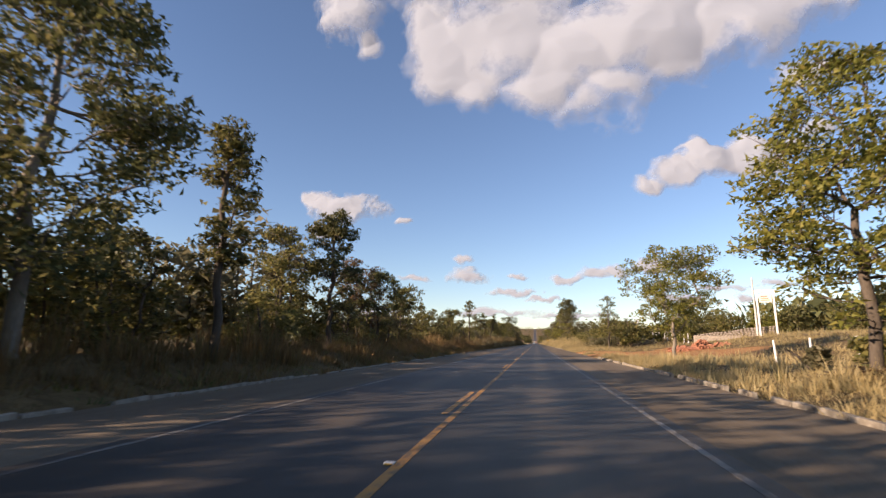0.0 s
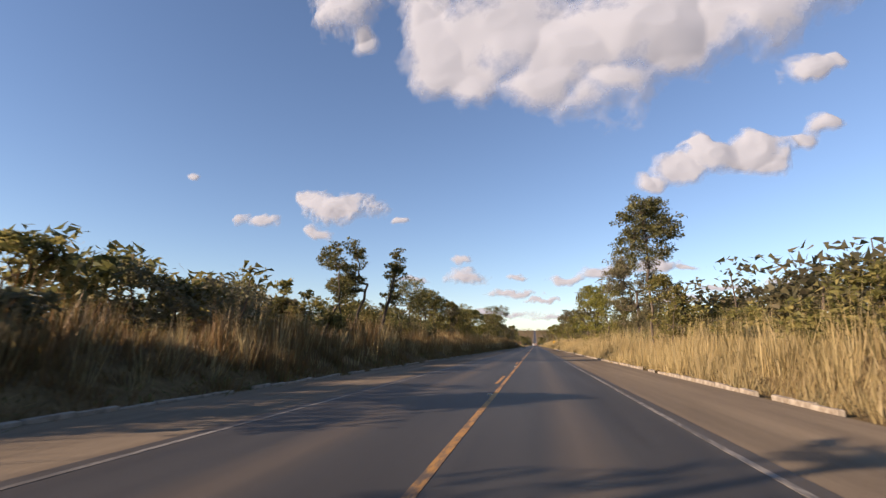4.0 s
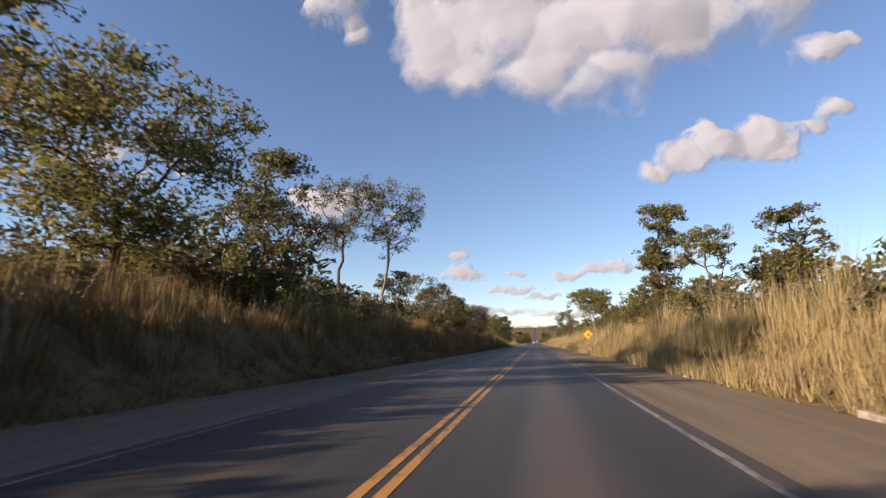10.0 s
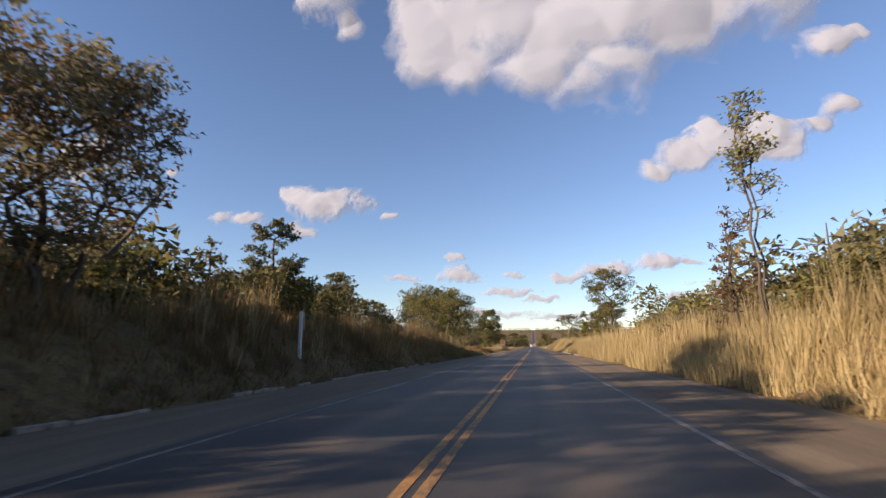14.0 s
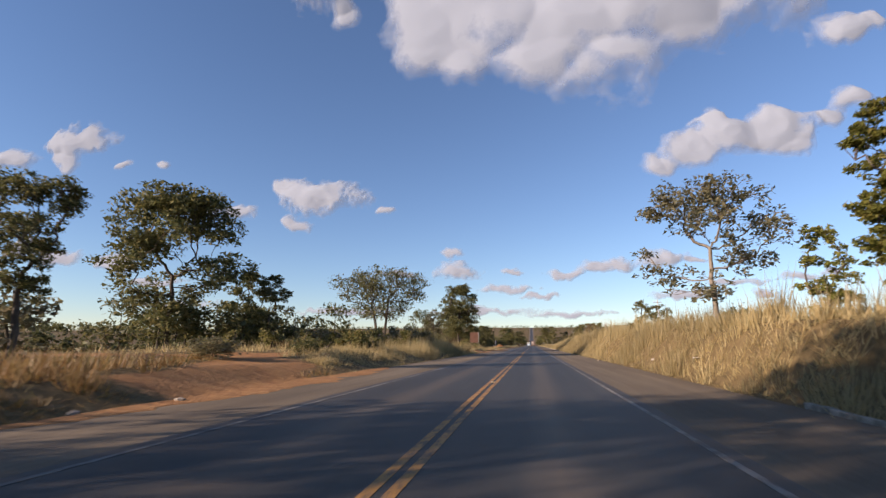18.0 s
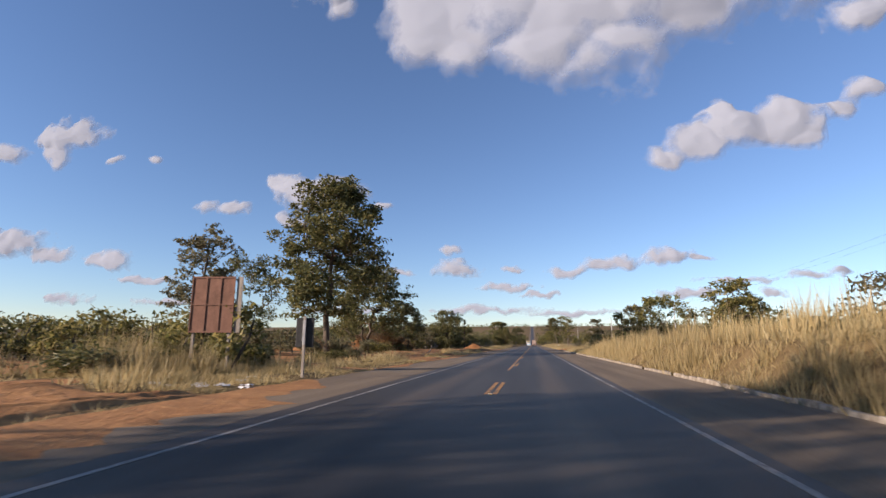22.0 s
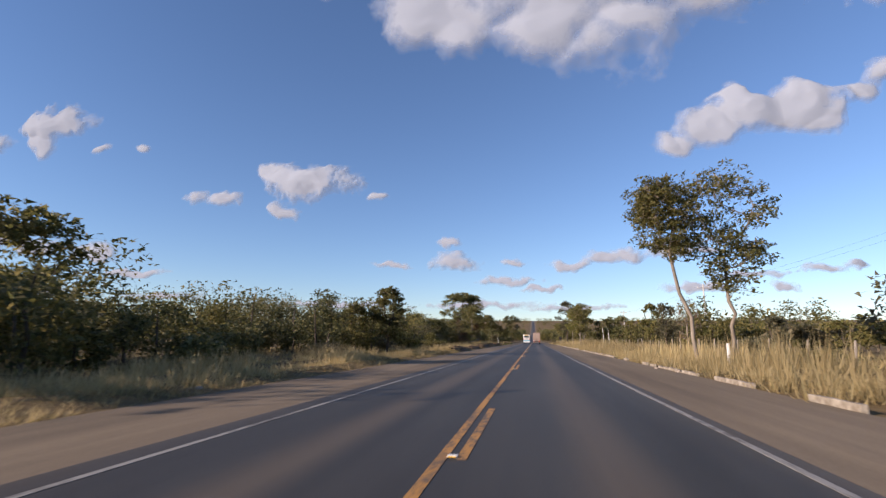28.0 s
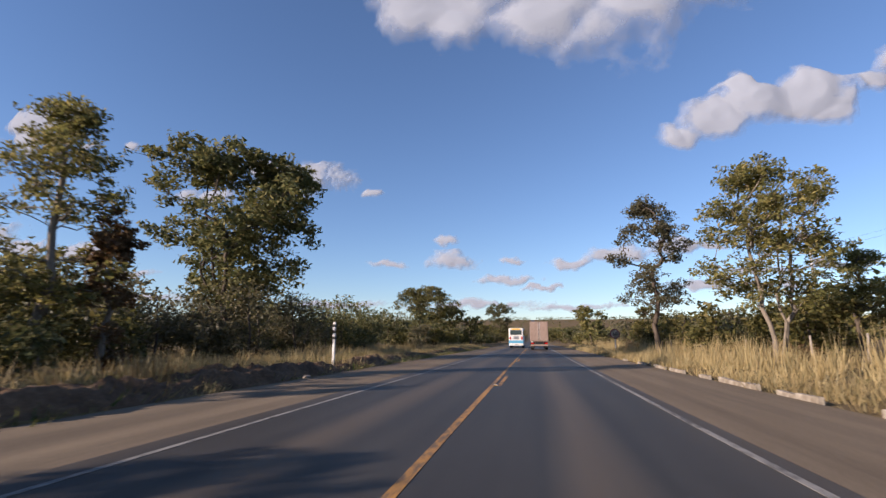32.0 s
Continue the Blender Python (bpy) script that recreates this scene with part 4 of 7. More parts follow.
tree(11.5, 329.4, 7.6, 8.1, "leaning tree with pale trunk and hanging leaves", 577, "roadside trees", style="umbrella", base=.45, clumps=37, leaves=9902, lean=(-1.5,-.3), bark=M_PALE, leafage=M_LIME, stems=2, leaf=0.095)
tree(12.0, 317.1, 3.5, 4.1, "dense green thicket on the bank", 578, "roadside trees", style="round", base=.1, leafage=M_LEAF, leaves=2711, clumps=25, stems=2, leaf=0.087)
tree(10.5, 313.0, 5.3, 2.2, "slender green tree on the bank", 579, "roadside trees", style="tall", base=0.30, leaves=1576, clumps=22, leaf=0.091)
tree(-13.0, 334.9, 7.7, 4.3, "large dense tree on the bank", 580, "roadside trees", style="round", base=.2, clumps=50, leaves=7729, leafage=M_LEAF, stems=2, leaf=0.095)
tree(-14.0, 343.9, 4.9, 4.8, "small dark tree with a flat crown", 581, "roadside trees", style="umbrella", base=0.30, leafage=M_DARK, leaves=4200, clumps=23, stems=2, leaf=0.089)
tree(-13.0, 357.7, 7.5, 9.8, "nearly bare purplish-grey tree", 582, "roadside trees", style="round", base=.25, leaves=4200, leafage=M_GREY, clumps=50, stems=2, leaf=0.104)
tree(12.0, 353.1, 4.2, 4.1, "dark green thicket on the bank", 583, "roadside trees", style="round", base=.1, leafage=M_DARK, leaves=3076, clumps=25, stems=2, leaf=0.088)
tree(-11.5, 361.6, 7.8, 5.8, "large tree with level bare limbs and sparse leaves", 584, "roadside trees", style="umbrella", base=.2, clumps=55, leaves=6572, leafage=M_GREY, stems=2, leaf=0.096)
tree(-12.5, 374.5, 5.8, 3.6, "dense dark upright tree", 585, "roadside trees", style="column", base=.25, leafage=M_DARK, leaves=4524, clumps=25, leaf=0.092)
tree(-12.0, 368.4, 3.6, 1.7, "slender sparse tree beside the road", 586, "roadside trees", style="tall", base=0.22, leaves=559, clumps=22, leaf=0.087)
tree(-13.0, 383.8, 4.6, 4.1, "dark roadside tree beside the road", 587, "roadside trees", style="round", base=.15, leafage=M_DARK, leaves=2648, clumps=25, stems=2, leaf=0.101)
tree(-13.0, 418.0, 8.7, 9.6, "olive roadside tree beside the road", 588, "roadside trees", style="umbrella", base=.2, leaves=6857, clumps=33, stems=2, leaf=0.118)
tree(9.7, 370.4, 10.0, 2.6, "tall half-dead tree with few leaves on the bank", 589, "roadside trees", style="tall", base=0.3, leaves=1000, clumps=22, bark=M_BARK, leaf=0.100, stems=2, thick=0.42)
tree(10.5, 375.3, 6.3, 2.5, "vine-covered dry stump on the bank", 590, "roadside trees", style="column", base=.05, leaves=1086, leafage=M_RUST, clumps=22, leaf=0.093)
tree(11.5, 419.6, 10.1, 8.1, "tree with a flat crown on the bank", 591, "roadside trees", style="umbrella", base=0.30, leaves=6742, clumps=31, leaf=0.118)
tree(-17.5, 449.4, 12.6, 16.9, "large spreading tree with several trunks and half-dry leaves", 592, "roadside trees", style="round", base=.2, clumps=75, leaves=24000, leafage=M_LEAF, stems=3, thick=1.3, leaf=0.153)
tree(-14.5, 437.4, 6.8, 3.1, "fresh green tree beside the road", 593, "roadside trees", style="round", base=.2, leafage=M_LIME, leaves=5287, clumps=23, leaf=0.094)
tree(-12.0, 427.5, 8.7, 3.5, "tall dark tree beside the road", 594, "roadside trees", style="tall", base=0.22, leafage=M_DARK, leaves=4577, clumps=25, leaf=0.097)
tree(-12.0, 430.6, 6.4, 1.8, "slender sparse tree beside the road", 595, "roadside trees", style="tall", base=0.30, leaves=1133, bark=M_PALE, clumps=22, leaf=0.093)
tree(17.0, 467.1, 9.1, 8.3, "greyish-green tree above tall grass", 596, "roadside trees", style="round", base=.25, leafage=M_GREY, leaves=12062, clumps=31, leaf=0.098)
tree(10.2, 483.2, 7.5, 8.2, "greyish tree with forked trunk", 597, "roadside trees", style="round", base=0.22, leafage=M_GREY, leaves=4711, bark=M_PALE, clumps=31, leaf=0.118)
tree(13.0, 449.6, 3.6, 3.0, "dense green tree above tall grass", 598, "roadside trees", style="round", base=.15, leafage=M_LEAF, leaves=4622, clumps=23, leaf=0.087)
tree(13.5, 438.7, 6.3, 6.0, "dense fresh green tree above tall grass", 599, "roadside trees", style="round", base=.1, leafage=M_LEAF, leaves=12837, clumps=45, leaf=0.093)
tree(14.0, 481.1, 4.5, 2.5, "low yellow-green tree above tall grass", 600, "roadside trees", style="round", base=.05, leafage=M_LIME, leaves=3055, clumps=22, leaf=0.089)
tree(14.0, 468.7, 4.9, 4.5, "green tree above tall grass", 601, "roadside trees", style="round", base=.15, leafage=M_LIME, leaves=4780, clumps=26, leaf=0.100)
tree(-34.0, 501.0, 16.3, 15.8, "dark dense rounded tree beside a dirt track", 602, "roadside trees", style="round", base=.15, clumps=47, leaves=16000, leafage=M_DARK, leaf=0.22)
tree(-22.0, 476.5, 9.2, 5.0, "dark tree with a spreading crown", 603, "roadside trees", style="umbrella", base=0.30, leafage=M_DARK, clumps=35, leaves=10284, leaf=0.098)
tree(-32.0, 511.3, 9.4, 5.5, "dark bushy tree beside the road", 604, "roadside trees", style="round", base=.1, leafage=M_DARK, leaves=4051, clumps=27, leaf=0.166)
tree(13.5, 475.9, 7.7, 3.0, "yellow-green tree above tall grass", 605, "roadside trees", style="round", base=.03, leafage=M_LIME, leaves=8234, clumps=23, leaf=0.095)
tree(13.5, 508.4, 2.8, 3.2, "green thicket above tall grass", 606, "roadside trees", style="round", base=.05, leafage=M_LEAF, leaves=2710, clumps=23, leaf=0.086)
tree(13.0, 513.1, 3.7, 2.4, "slender green shoots above tall grass", 607, "roadside trees", style="tall", base=.2, leaves=1234, clumps=22, leaf=0.087)
tree(-26.0, 506.0, 8.0, 5.2, "dark dense tree beside the road", 608, "roadside trees", style="round", base=.15, leafage=M_DARK, leaves=9871, clumps=27, leaf=0.096)
tree(-27.2, 551.0, 16.4, 21.5, "wide dark-limbed tree with two crooked trunks", 609, "roadside trees", style="umbrella", base=0.42, lean=(-0.6,0.0), clumps=60, leaves=10000, leafage=M_DARK, stems=2, thick=1.6, leaf=0.215, airy=1.3)
tree(-22.3, 620.9, 21.4, 15.7, "very tall dark tree with drooping twigs", 610, "roadside trees", style="round", base=0.22, clumps=65, leaves=20000, leafage=M_DARK, thick=1.1, leaf=0.235)
tree(-28.0, 606.0, 12.6, 7.0, "upright dusky tree beside the road", 611, "roadside trees", style="column", base=.2, leafage=M_GREY, leaves=3941, clumps=30, leaf=0.180)
tree(-36.8, 627.1, 13.6, 11.0, "dark round bushy tree", 612, "roadside trees", style="round", base=.1, leafage=M_DARK, leaves=5828, clumps=32, leaf=0.180)
tree(13.0, 561.2, 3.7, 3.5, "half-bare pale shrubby tree above the grass", 613, "roadside trees", style="round", base=.2, leaves=1203, leafage=M_RUST, bark=M_PALE, clumps=42, leaf=0.087)
tree(22.0, 651.5, 8.8, 11.1, "olive tree behind the grass", 614, "roadside trees", style="round", base=.15, leafage=M_LEAF, leaves=6252, clumps=36, leaf=0.180)
tree(20.0, 618.1, 4.6, 4.4, "olive tree behind the grass", 615, "roadside trees", style="round", base=.15, leaves=2484, clumps=26, leaf=0.134)
tree(22.0, 623.0, 7.3, 7.3, "olive tree behind the grass", 616, "roadside trees", style="round", base=.2, leaves=3577, clumps=30, leaf=0.180)
tree(-27.6, 650.1, 15.4, 17.0, "large dark tree with crooked limbs", 617, "roadside trees", style="round", base=0.16, clumps=64, leaves=22000, leafage=M_DARK, thick=1.4, leaf=0.2, stems=2)
tree(-21.5, 656.0, 8.4, 7.7, "dark bushy tree reaching to the ground", 618, "roadside trees", style="round", base=.02, clumps=37, leaves=11718, leafage=M_DARK, leaf=0.110)
tree(-24.0, 673.9, 6.7, 6.5, "dusty green bushy tree", 619, "roadside trees", style="round", base=.1, leafage=M_LEAF, leaves=3807, clumps=28, leaf=0.159)
tree(20.0, 665.3, 8.6, 5.7, "greyish bushy tree beside the road", 620, "roadside trees", style="round", base=.15, leafage=M_GREY, leaves=8025, clumps=27, leaf=0.115)
tree(13.5, 641.5, 5.4, 1.9, "sparse tree with thin limbs", 621, "roadside trees", style="umbrella", base=0.26, leaves=1888, clumps=22, leaf=0.091)
tree(17.0, 650.9, 5.2, 3.7, "dark green thicket beside the road", 622, "roadside trees", style="round", base=.1, leafage=M_DARK, leaves=5177, clumps=25, leaf=0.090)
tree(-48.0, 693.7, 13.9, 7.5, "sparse crooked tree beside the road", 623, "roadside trees", style="umbrella", base=0.34, leaves=7482, clumps=31, leaf=0.153)
tree(-50.0, 702.4, 13.0, 7.3, "dark dense tree beside the road", 624, "roadside trees", style="round", base=.15, leafage=M_DARK, leaves=6270, clumps=30, leaf=0.177)
tree(-44.0, 703.1, 9.5, 6.4, "tree draped in dry brown vines", 625, "roadside trees", style="column", base=.1, leafage=M_RUST, leaves=4402, clumps=28, leaf=0.174)
tree(13.5, 669.1, 6.3, 3.7, "greyish-green tree above dry grass", 626, "roadside trees", style="round", base=.2, leafage=M_GREY, leaves=7767, clumps=25, leaf=0.093)
tree(-21.5, 698.5, 10.3, 10.6, "large dark dense tree", 627, "roadside trees", style="round", base=.1, clumps=52, leaves=13000, leafage=M_DARK, leaf=0.160)
tree(-40.0, 708.7, 11.0, 7.0, "dark dense tree beside the road", 628, "roadside trees", style="round", base=.1, leafage=M_DARK, leaves=4915, clumps=30, leaf=0.180)
tree(-17.0, 700.1, 8.0, 1.9, "tall leafy thicket beside the road", 629, "roadside trees", style="column", base=.05, leafage=M_LEAF, leaves=2702, clumps=22, leaf=0.096)
tree(-26.0, 730.1, 7.4, 8.1, "dark tree with a flat crown", 630, "roadside trees", style="umbrella", base=0.22, leafage=M_DARK, leaves=4823, clumps=31, leaf=0.165)
tree(-24.0, 748.3, 7.9, 10.5, "olive-green scrub tree beside the road", 631, "roadside trees", style="round", base=.1, leafage=M_LEAF, leaves=5360, clumps=35, leaf=0.180)
tree(12.9, 763.6, 12.3, 9.1, "slender pale-stemmed tree with an airy crown", 632, "roadside trees", style="umbrella", base=0.38, leaves=6977, bark=M_PALE, thick=0.6, clumps=32, leaf=0.118)
tree(12.4, 732.1, 10.1, 5.2, "slender pale-stemmed tree with sparse leaves", 633, "roadside trees", style="tall", base=0.30, leaves=3606, bark=M_PALE, thick=.8, clumps=27, leaf=0.115)
tree(10.5, 762.2, 11.5, 5.3, "tall pale-trunked tree with a spreading olive crown", 634, "roadside trees", style="umbrella", base=.55, clumps=45, leaves=9550, leafage=M_LEAF, bark=M_PALE, lean=(-2,0), leaf=0.100, thick=0.65)
tree(-11.5, 772.2, 6.0, 3.6, "leafy green tree with slim stems", 635, "roadside trees", style="round", base=0.22, clumps=37, leaves=8339, leafage=M_LEAF, stems=2, leaf=0.092)
tree(-14.0, 771.4, 4.4, 4.0, "dense green thicket beside the road", 636, "roadside trees", style="round", base=.02, clumps=37, leaves=7298, leafage=M_LEAF, leaf=0.089)
tree(-46.0, 838.5, 11.9, 6.6, "tree buried in dark climbing vines", 637, "roadside trees", style="column", base=.02, leafage=M_DARK, leaves=2694, clumps=28, leaf=0.180)
tree(-44.0, 848.3, 9.8, 7.2, "tree buried in dark climbing vines", 638, "roadside trees", style="column", base=.02, leafage=M_DARK, leaves=2447, clumps=30, leaf=0.180)
tree(-20.0, 817.6, 5.9, 7.8, "dark dense tree beside the road", 639, "roadside trees", style="round", base=.1, leafage=M_DARK, leaves=3328, clumps=31, leaf=0.173)
tree(16.0, 799.0, 6.1, 3.2, "small green tree behind dry grass", 640, "roadside trees", style="round", base=.2, leafage=M_LEAF, leaves=3856, clumps=23, leaf=0.105)
tree(16.0, 791.8, 5.9, 2.8, "small greyish tree behind dry grass", 641, "roadside trees", style="round", base=0.22, leafage=M_GREY, leaves=4314, clumps=23, leaf=0.092)
tree(17.0, 787.1, 6.3, 3.6, "bare pale tree beside the road", 642, "roadside trees", style="round", base=.25, leaves=435, bark=M_PALE, clumps=37, leafage=M_RUST, leaf=0.093)
tree(-20.0, 805.7, 5.0, 3.7, "dark dense tree beside the road", 643, "roadside trees", style="round", base=.15, leafage=M_DARK, leaves=4991, clumps=25, leaf=0.090)
tree(-19.0, 831.8, 5.5, 7.8, "dense green bushy tree", 644, "roadside trees", style="round", base=.05, leafage=M_LEAF, leaves=5093, clumps=31, leaf=0.135)
tree(18.0, 837.1, 6.3, 6.0, "spreading dark tree behind dry grass", 645, "roadside trees", style="umbrella", base=0.22, leafage=M_DARK, leaves=4963, clumps=28, leaf=0.118)
tree(18.0, 824.0, 5.0, 3.1, "olive tree behind dry grass", 646, "roadside trees", style="round", base=.25, leaves=3768, clumps=23, leaf=0.096)
tree(-19.5, 874.1, 14.8, 15.7, "dark umbrella-shaped tree over vine-hung stems", 647, "roadside trees", style="umbrella", base=0.30, clumps=42, leaves=20000, leafage=M_DARK, stems=3, leaf=0.19)
tree(-18.0, 847.5, 5.7, 4.7, "leafy olive tree beside the road", 648, "roadside trees", style="round", base=.2, leafage=M_LEAF, leaves=5785, clumps=26, leaf=0.101)
tree(-14.1, 831.6, 5.7, 3.0, "dead tree with a few rusty leaves", 649, "roadside trees", style="tall", base=0.26, leaves=260, leafage=M_RUST, clumps=25, leaf=0.091, thick=0.6)
tree(-18.0, 830.0, 5.1, 2.6, "tree buried in dark climbing vines", 650, "roadside trees", style="column", base=.02, leafage=M_DARK, leaves=5239, clumps=23, leaf=0.090)
tree(-13.9, 836.5, 2.7, 3.0, "thicket of dead brown leaves", 651, "roadside trees", style="column", base=.02, leafage=M_RUST, leaves=3260, clumps=25, leaf=0.086)
tree(10.4, 834.4, 7.8, 5.0, "tall tree with a pale curved trunk and olive crown", 652, "roadside trees", style="umbrella", base=0.42, clumps=37, leaves=7600, leafage=M_LEAF, bark=M_PALE, leaf=0.096, thick=0.55, lean=(-.5,0))
tree(10.8, 843.6, 8.0, 4.1, "slender tree with yellowing leaves", 653, "roadside trees", style="umbrella", base=0.38, leaves=6243, leafage=M_LIME, bark=M_PALE, thick=0.5, clumps=25, leaf=0.097)
tree(9.9, 849.9, 8.6, 3.9, "slender tree with sparse yellowing leaves", 654, "roadside trees", style="umbrella", base=0.38, leaves=3752, leafage=M_LIME, bark=M_PALE, thick=0.5, clumps=25, leaf=0.099)
tree(14.0, 838.6, 5.3, 2.5, "dark green tree beside the road", 655, "roadside trees", style="round", base=0.22, leafage=M_DARK, leaves=3480, clumps=22, leaf=0.091)
tree(-20.0, 936.5, 11.4, 12.1, "olive tree with a flat crown", 656, "roadside trees", style="umbrella", base=0.22, leaves=8854, clumps=37, leaf=0.180)
tree(-13.0, 1058.5, 17.1, 13.9, "dark tree with a flat crown", 657, "roadside trees", style="umbrella", base=0.26, leafage=M_DARK, leaves=13000, clumps=40, leaf=0.195)
tree(-14.5, 856.5, 9.4, 5.0, "tree wrapped in dry vines with green tips", 658, "roadside trees", style="tall", base=0.2, clumps=37, leaves=8053, leafage=M_LEAF, bark=M_PALE, leaf=0.098)
tree(-13.6, 858.0, 5.8, 2.6, "column of dry brown vines over a thin stem", 664, "roadside trees", style="column", base=.02, clumps=26, leaves=5200, leafage=M_RUST, bark=M_PALE, leaf=0.09)
tree(-14.6, 839.0, 5.4, 4.2, "small olive tree beside brown thicket", 665, "roadside trees", style="round", base=.15, clumps=26, leaves=5200, leafage=M_LEAF, leaf=0.092)
tree(-14.0, 199.6, 7.0, 7.0, "dark olive tree with a wide flat crown on the bank", 666, "roadside trees", style="umbrella", base=0.24, clumps=42, leaves=10500, leafage=M_LEAF, stems=2, leaf=0.102)
tree(-13.6, 349.3, 5.9, 6.2, "dark dense rounded tree on the bank", 667, "roadside trees", style="round", base=0.2, clumps=40, leaves=8500, leafage=M_DARK, stems=2, leaf=0.100)
tree(-13.4, 353.6, 6.6, 5.4, "olive tree with twiggy limbs on the bank", 668, "roadside trees", style="round", base=0.2, clumps=40, leaves=7000, leafage=M_LEAF, stems=2, leaf=0.100)
tree(14.0, 872.4, 11.5, 8.0, "dense olive tree with several pale stems", 659, "roadside trees", style="round", base=0.22, clumps=45, leaves=13618, leafage=M_LEAF, stems=3, bark=M_PALE, leaf=0.118)
tree(11.0, 885.7, 13.3, 7.2, "greyish-green airy tree beside the road", 660, "roadside trees", style="round", base=.25, leafage=M_GREY, leaves=10116, clumps=30, leaf=0.117)
tree(22.0, 879.7, 7.6, 6.4, "olive tree behind dry grass", 661, "roadside trees", style="round", base=.2, leafage=M_LEAF, leaves=11779, clumps=28, leaf=0.095)
tree(-20.0, 946.6, 10.9, 12.1, "olive tree with a flat crown", 662, "roadside trees", style="umbrella", base=0.22, leaves=8514, clumps=37, leaf=0.180)

# ---------- woodland behind, and scrub ----------
rng = random.Random(7)
kinds = [
    tree_parts(7.5, 6.5, 11, "round", 0.18, 22, 2000, 0.25),
    tree_parts(8.0, 7.5, 12, "umbrella", 0.35, 20, 1800, 0.25, lean=(0.6, 0.2)),
    tree_parts(6.0, 6.0, 13, "round", 0.10, 20, 1800, 0.24, stems=3, leafage=M_DARK),
    tree_parts(9.0, 6.0, 14, "tall", 0.25, 22, 1950, 0.25, leafage=M_DARK),
    tree_parts(5.0, 5.5, 15, "round", 0.10, 18, 1650, 0.23, stems=3, leafage=M_GREY),
    tree_parts(6.5, 6.5, 16, "umbrella", 0.3, 20, 1800, 0.24, leafage=M_LEAF),
]
labels = ["olive-green woodland tree with a rounded crown", "olive woodland tree with a flat spreading crown", "dark green bushy tree with several stems",
          "tall dark green woodland tree with a narrow crown", "greyish scrub tree with several thin stems", "olive tree with a flat airy crown"]
first = {}


def scatter(k, x, y, s, turn):
    m = pose(x, y, float(ground_z(x, y)) - 0.08, 0, 0, turn) @ Matrix.Diagonal((s, s, s, 1))
    if k not in first:
        first[k] = stand(*kinds[k], m, labels[k], "woodland trees behind the verge")
    else:
        copy_thing(first[k], m)


def open_land(x, y):
    """Where no tree stands: clearings, tracks and the open field to the west."""
    if bool(bare(x, y) > 0.1) or (26 < x < 42 and 696 < y < 752):
        return True
    if x < 0:
        return 470 < y < 740 and x > -85 and not (640 < y and x < -30)
    return (25 < y < 95 and x < 29) or (500 < y < 560 and x < 40) or (560 < y < 760 and x < 32)


for side in (-1, 1):
    y = -10.0
    while y < 1000:
        near, deep = (14.5, 21) if y < 430 else (22, 34)
        x = side * rng.uniform(near, deep)
        if not open_land(x, y):
            scatter(rng.randrange(6), x, y, rng.uniform(0.6, 0.95), rng.uniform(0, 360))
        y += rng.uniform(8, 12)
# the road's far end
y = 900.0
while y < 1300:
    for side in (-1, 1):
        scatter(rng.randrange(6), side * rng.uniform(11.5, 16), y + rng.uniform(-4, 4), rng.uniform(0.9, 1.45), rng.uniform(0, 360))
    y += rng.uniform(14, 22)


def woodland(name, x0, x1, y0, y1, n, h, leafage, seed, label, leaf=0.28, per=640, force=False):
    """A stretch of thick woodland behind the front trees: stems, limbs of leaves, uneven tops."""
    g = np.random.default_rng(seed)
    pos, wv, wq, count = [], [], [], 0
    for _ in range(n):
        x, y = g.uniform(x0, x1), g.uniform(y0, y1)
        if not force and open_land(x, y):
            continue
        z, hh = float(ground_z(x, y)), h * g.uniform(0.4, 1.3)
        w = hh * g.uniform(0.35, 0.55)
        v, q = tube(bend(g, (x, y, z - 0.2), (x + g.normal(0, 0.4), y + g.normal(0, 0.4), z + hh * 0.8), 4, 0, 0.1), np.linspace(0.12, 0.03, 4), 4)
        wv.append(v)
        wq.append(q + count)
        count += len(v)
        k = 11
        d = g.normal(0, 1, (k, 3))
        d /= np.linalg.norm(d, axis=1)[:, None]
        c = np.array([x, y, z + hh * 0.50]) + d * np.array([w, w, hh * 0.42]) * g.uniform(0.5, 1, (k, 1))
        who = g.integers(0, k, per)
        pos.append(c[who] + np.clip(g.normal(0, 0.26, (per, 3)), -0.4, 0.4) * np.array([w, w, hh * 0.3]))
    if not pos:
        return
    v, q = leaf_cards(g, np.concatenate(pos), leaf)
    ob = tagged(new(name, np_mesh(name, v, [q], leafage)), label, "woodland", kind="stuff")
    st = new("branchwork", np_mesh("branchwork", np.concatenate(wv), [np.concatenate(wq)], M_BARK))
    st.parent = ob


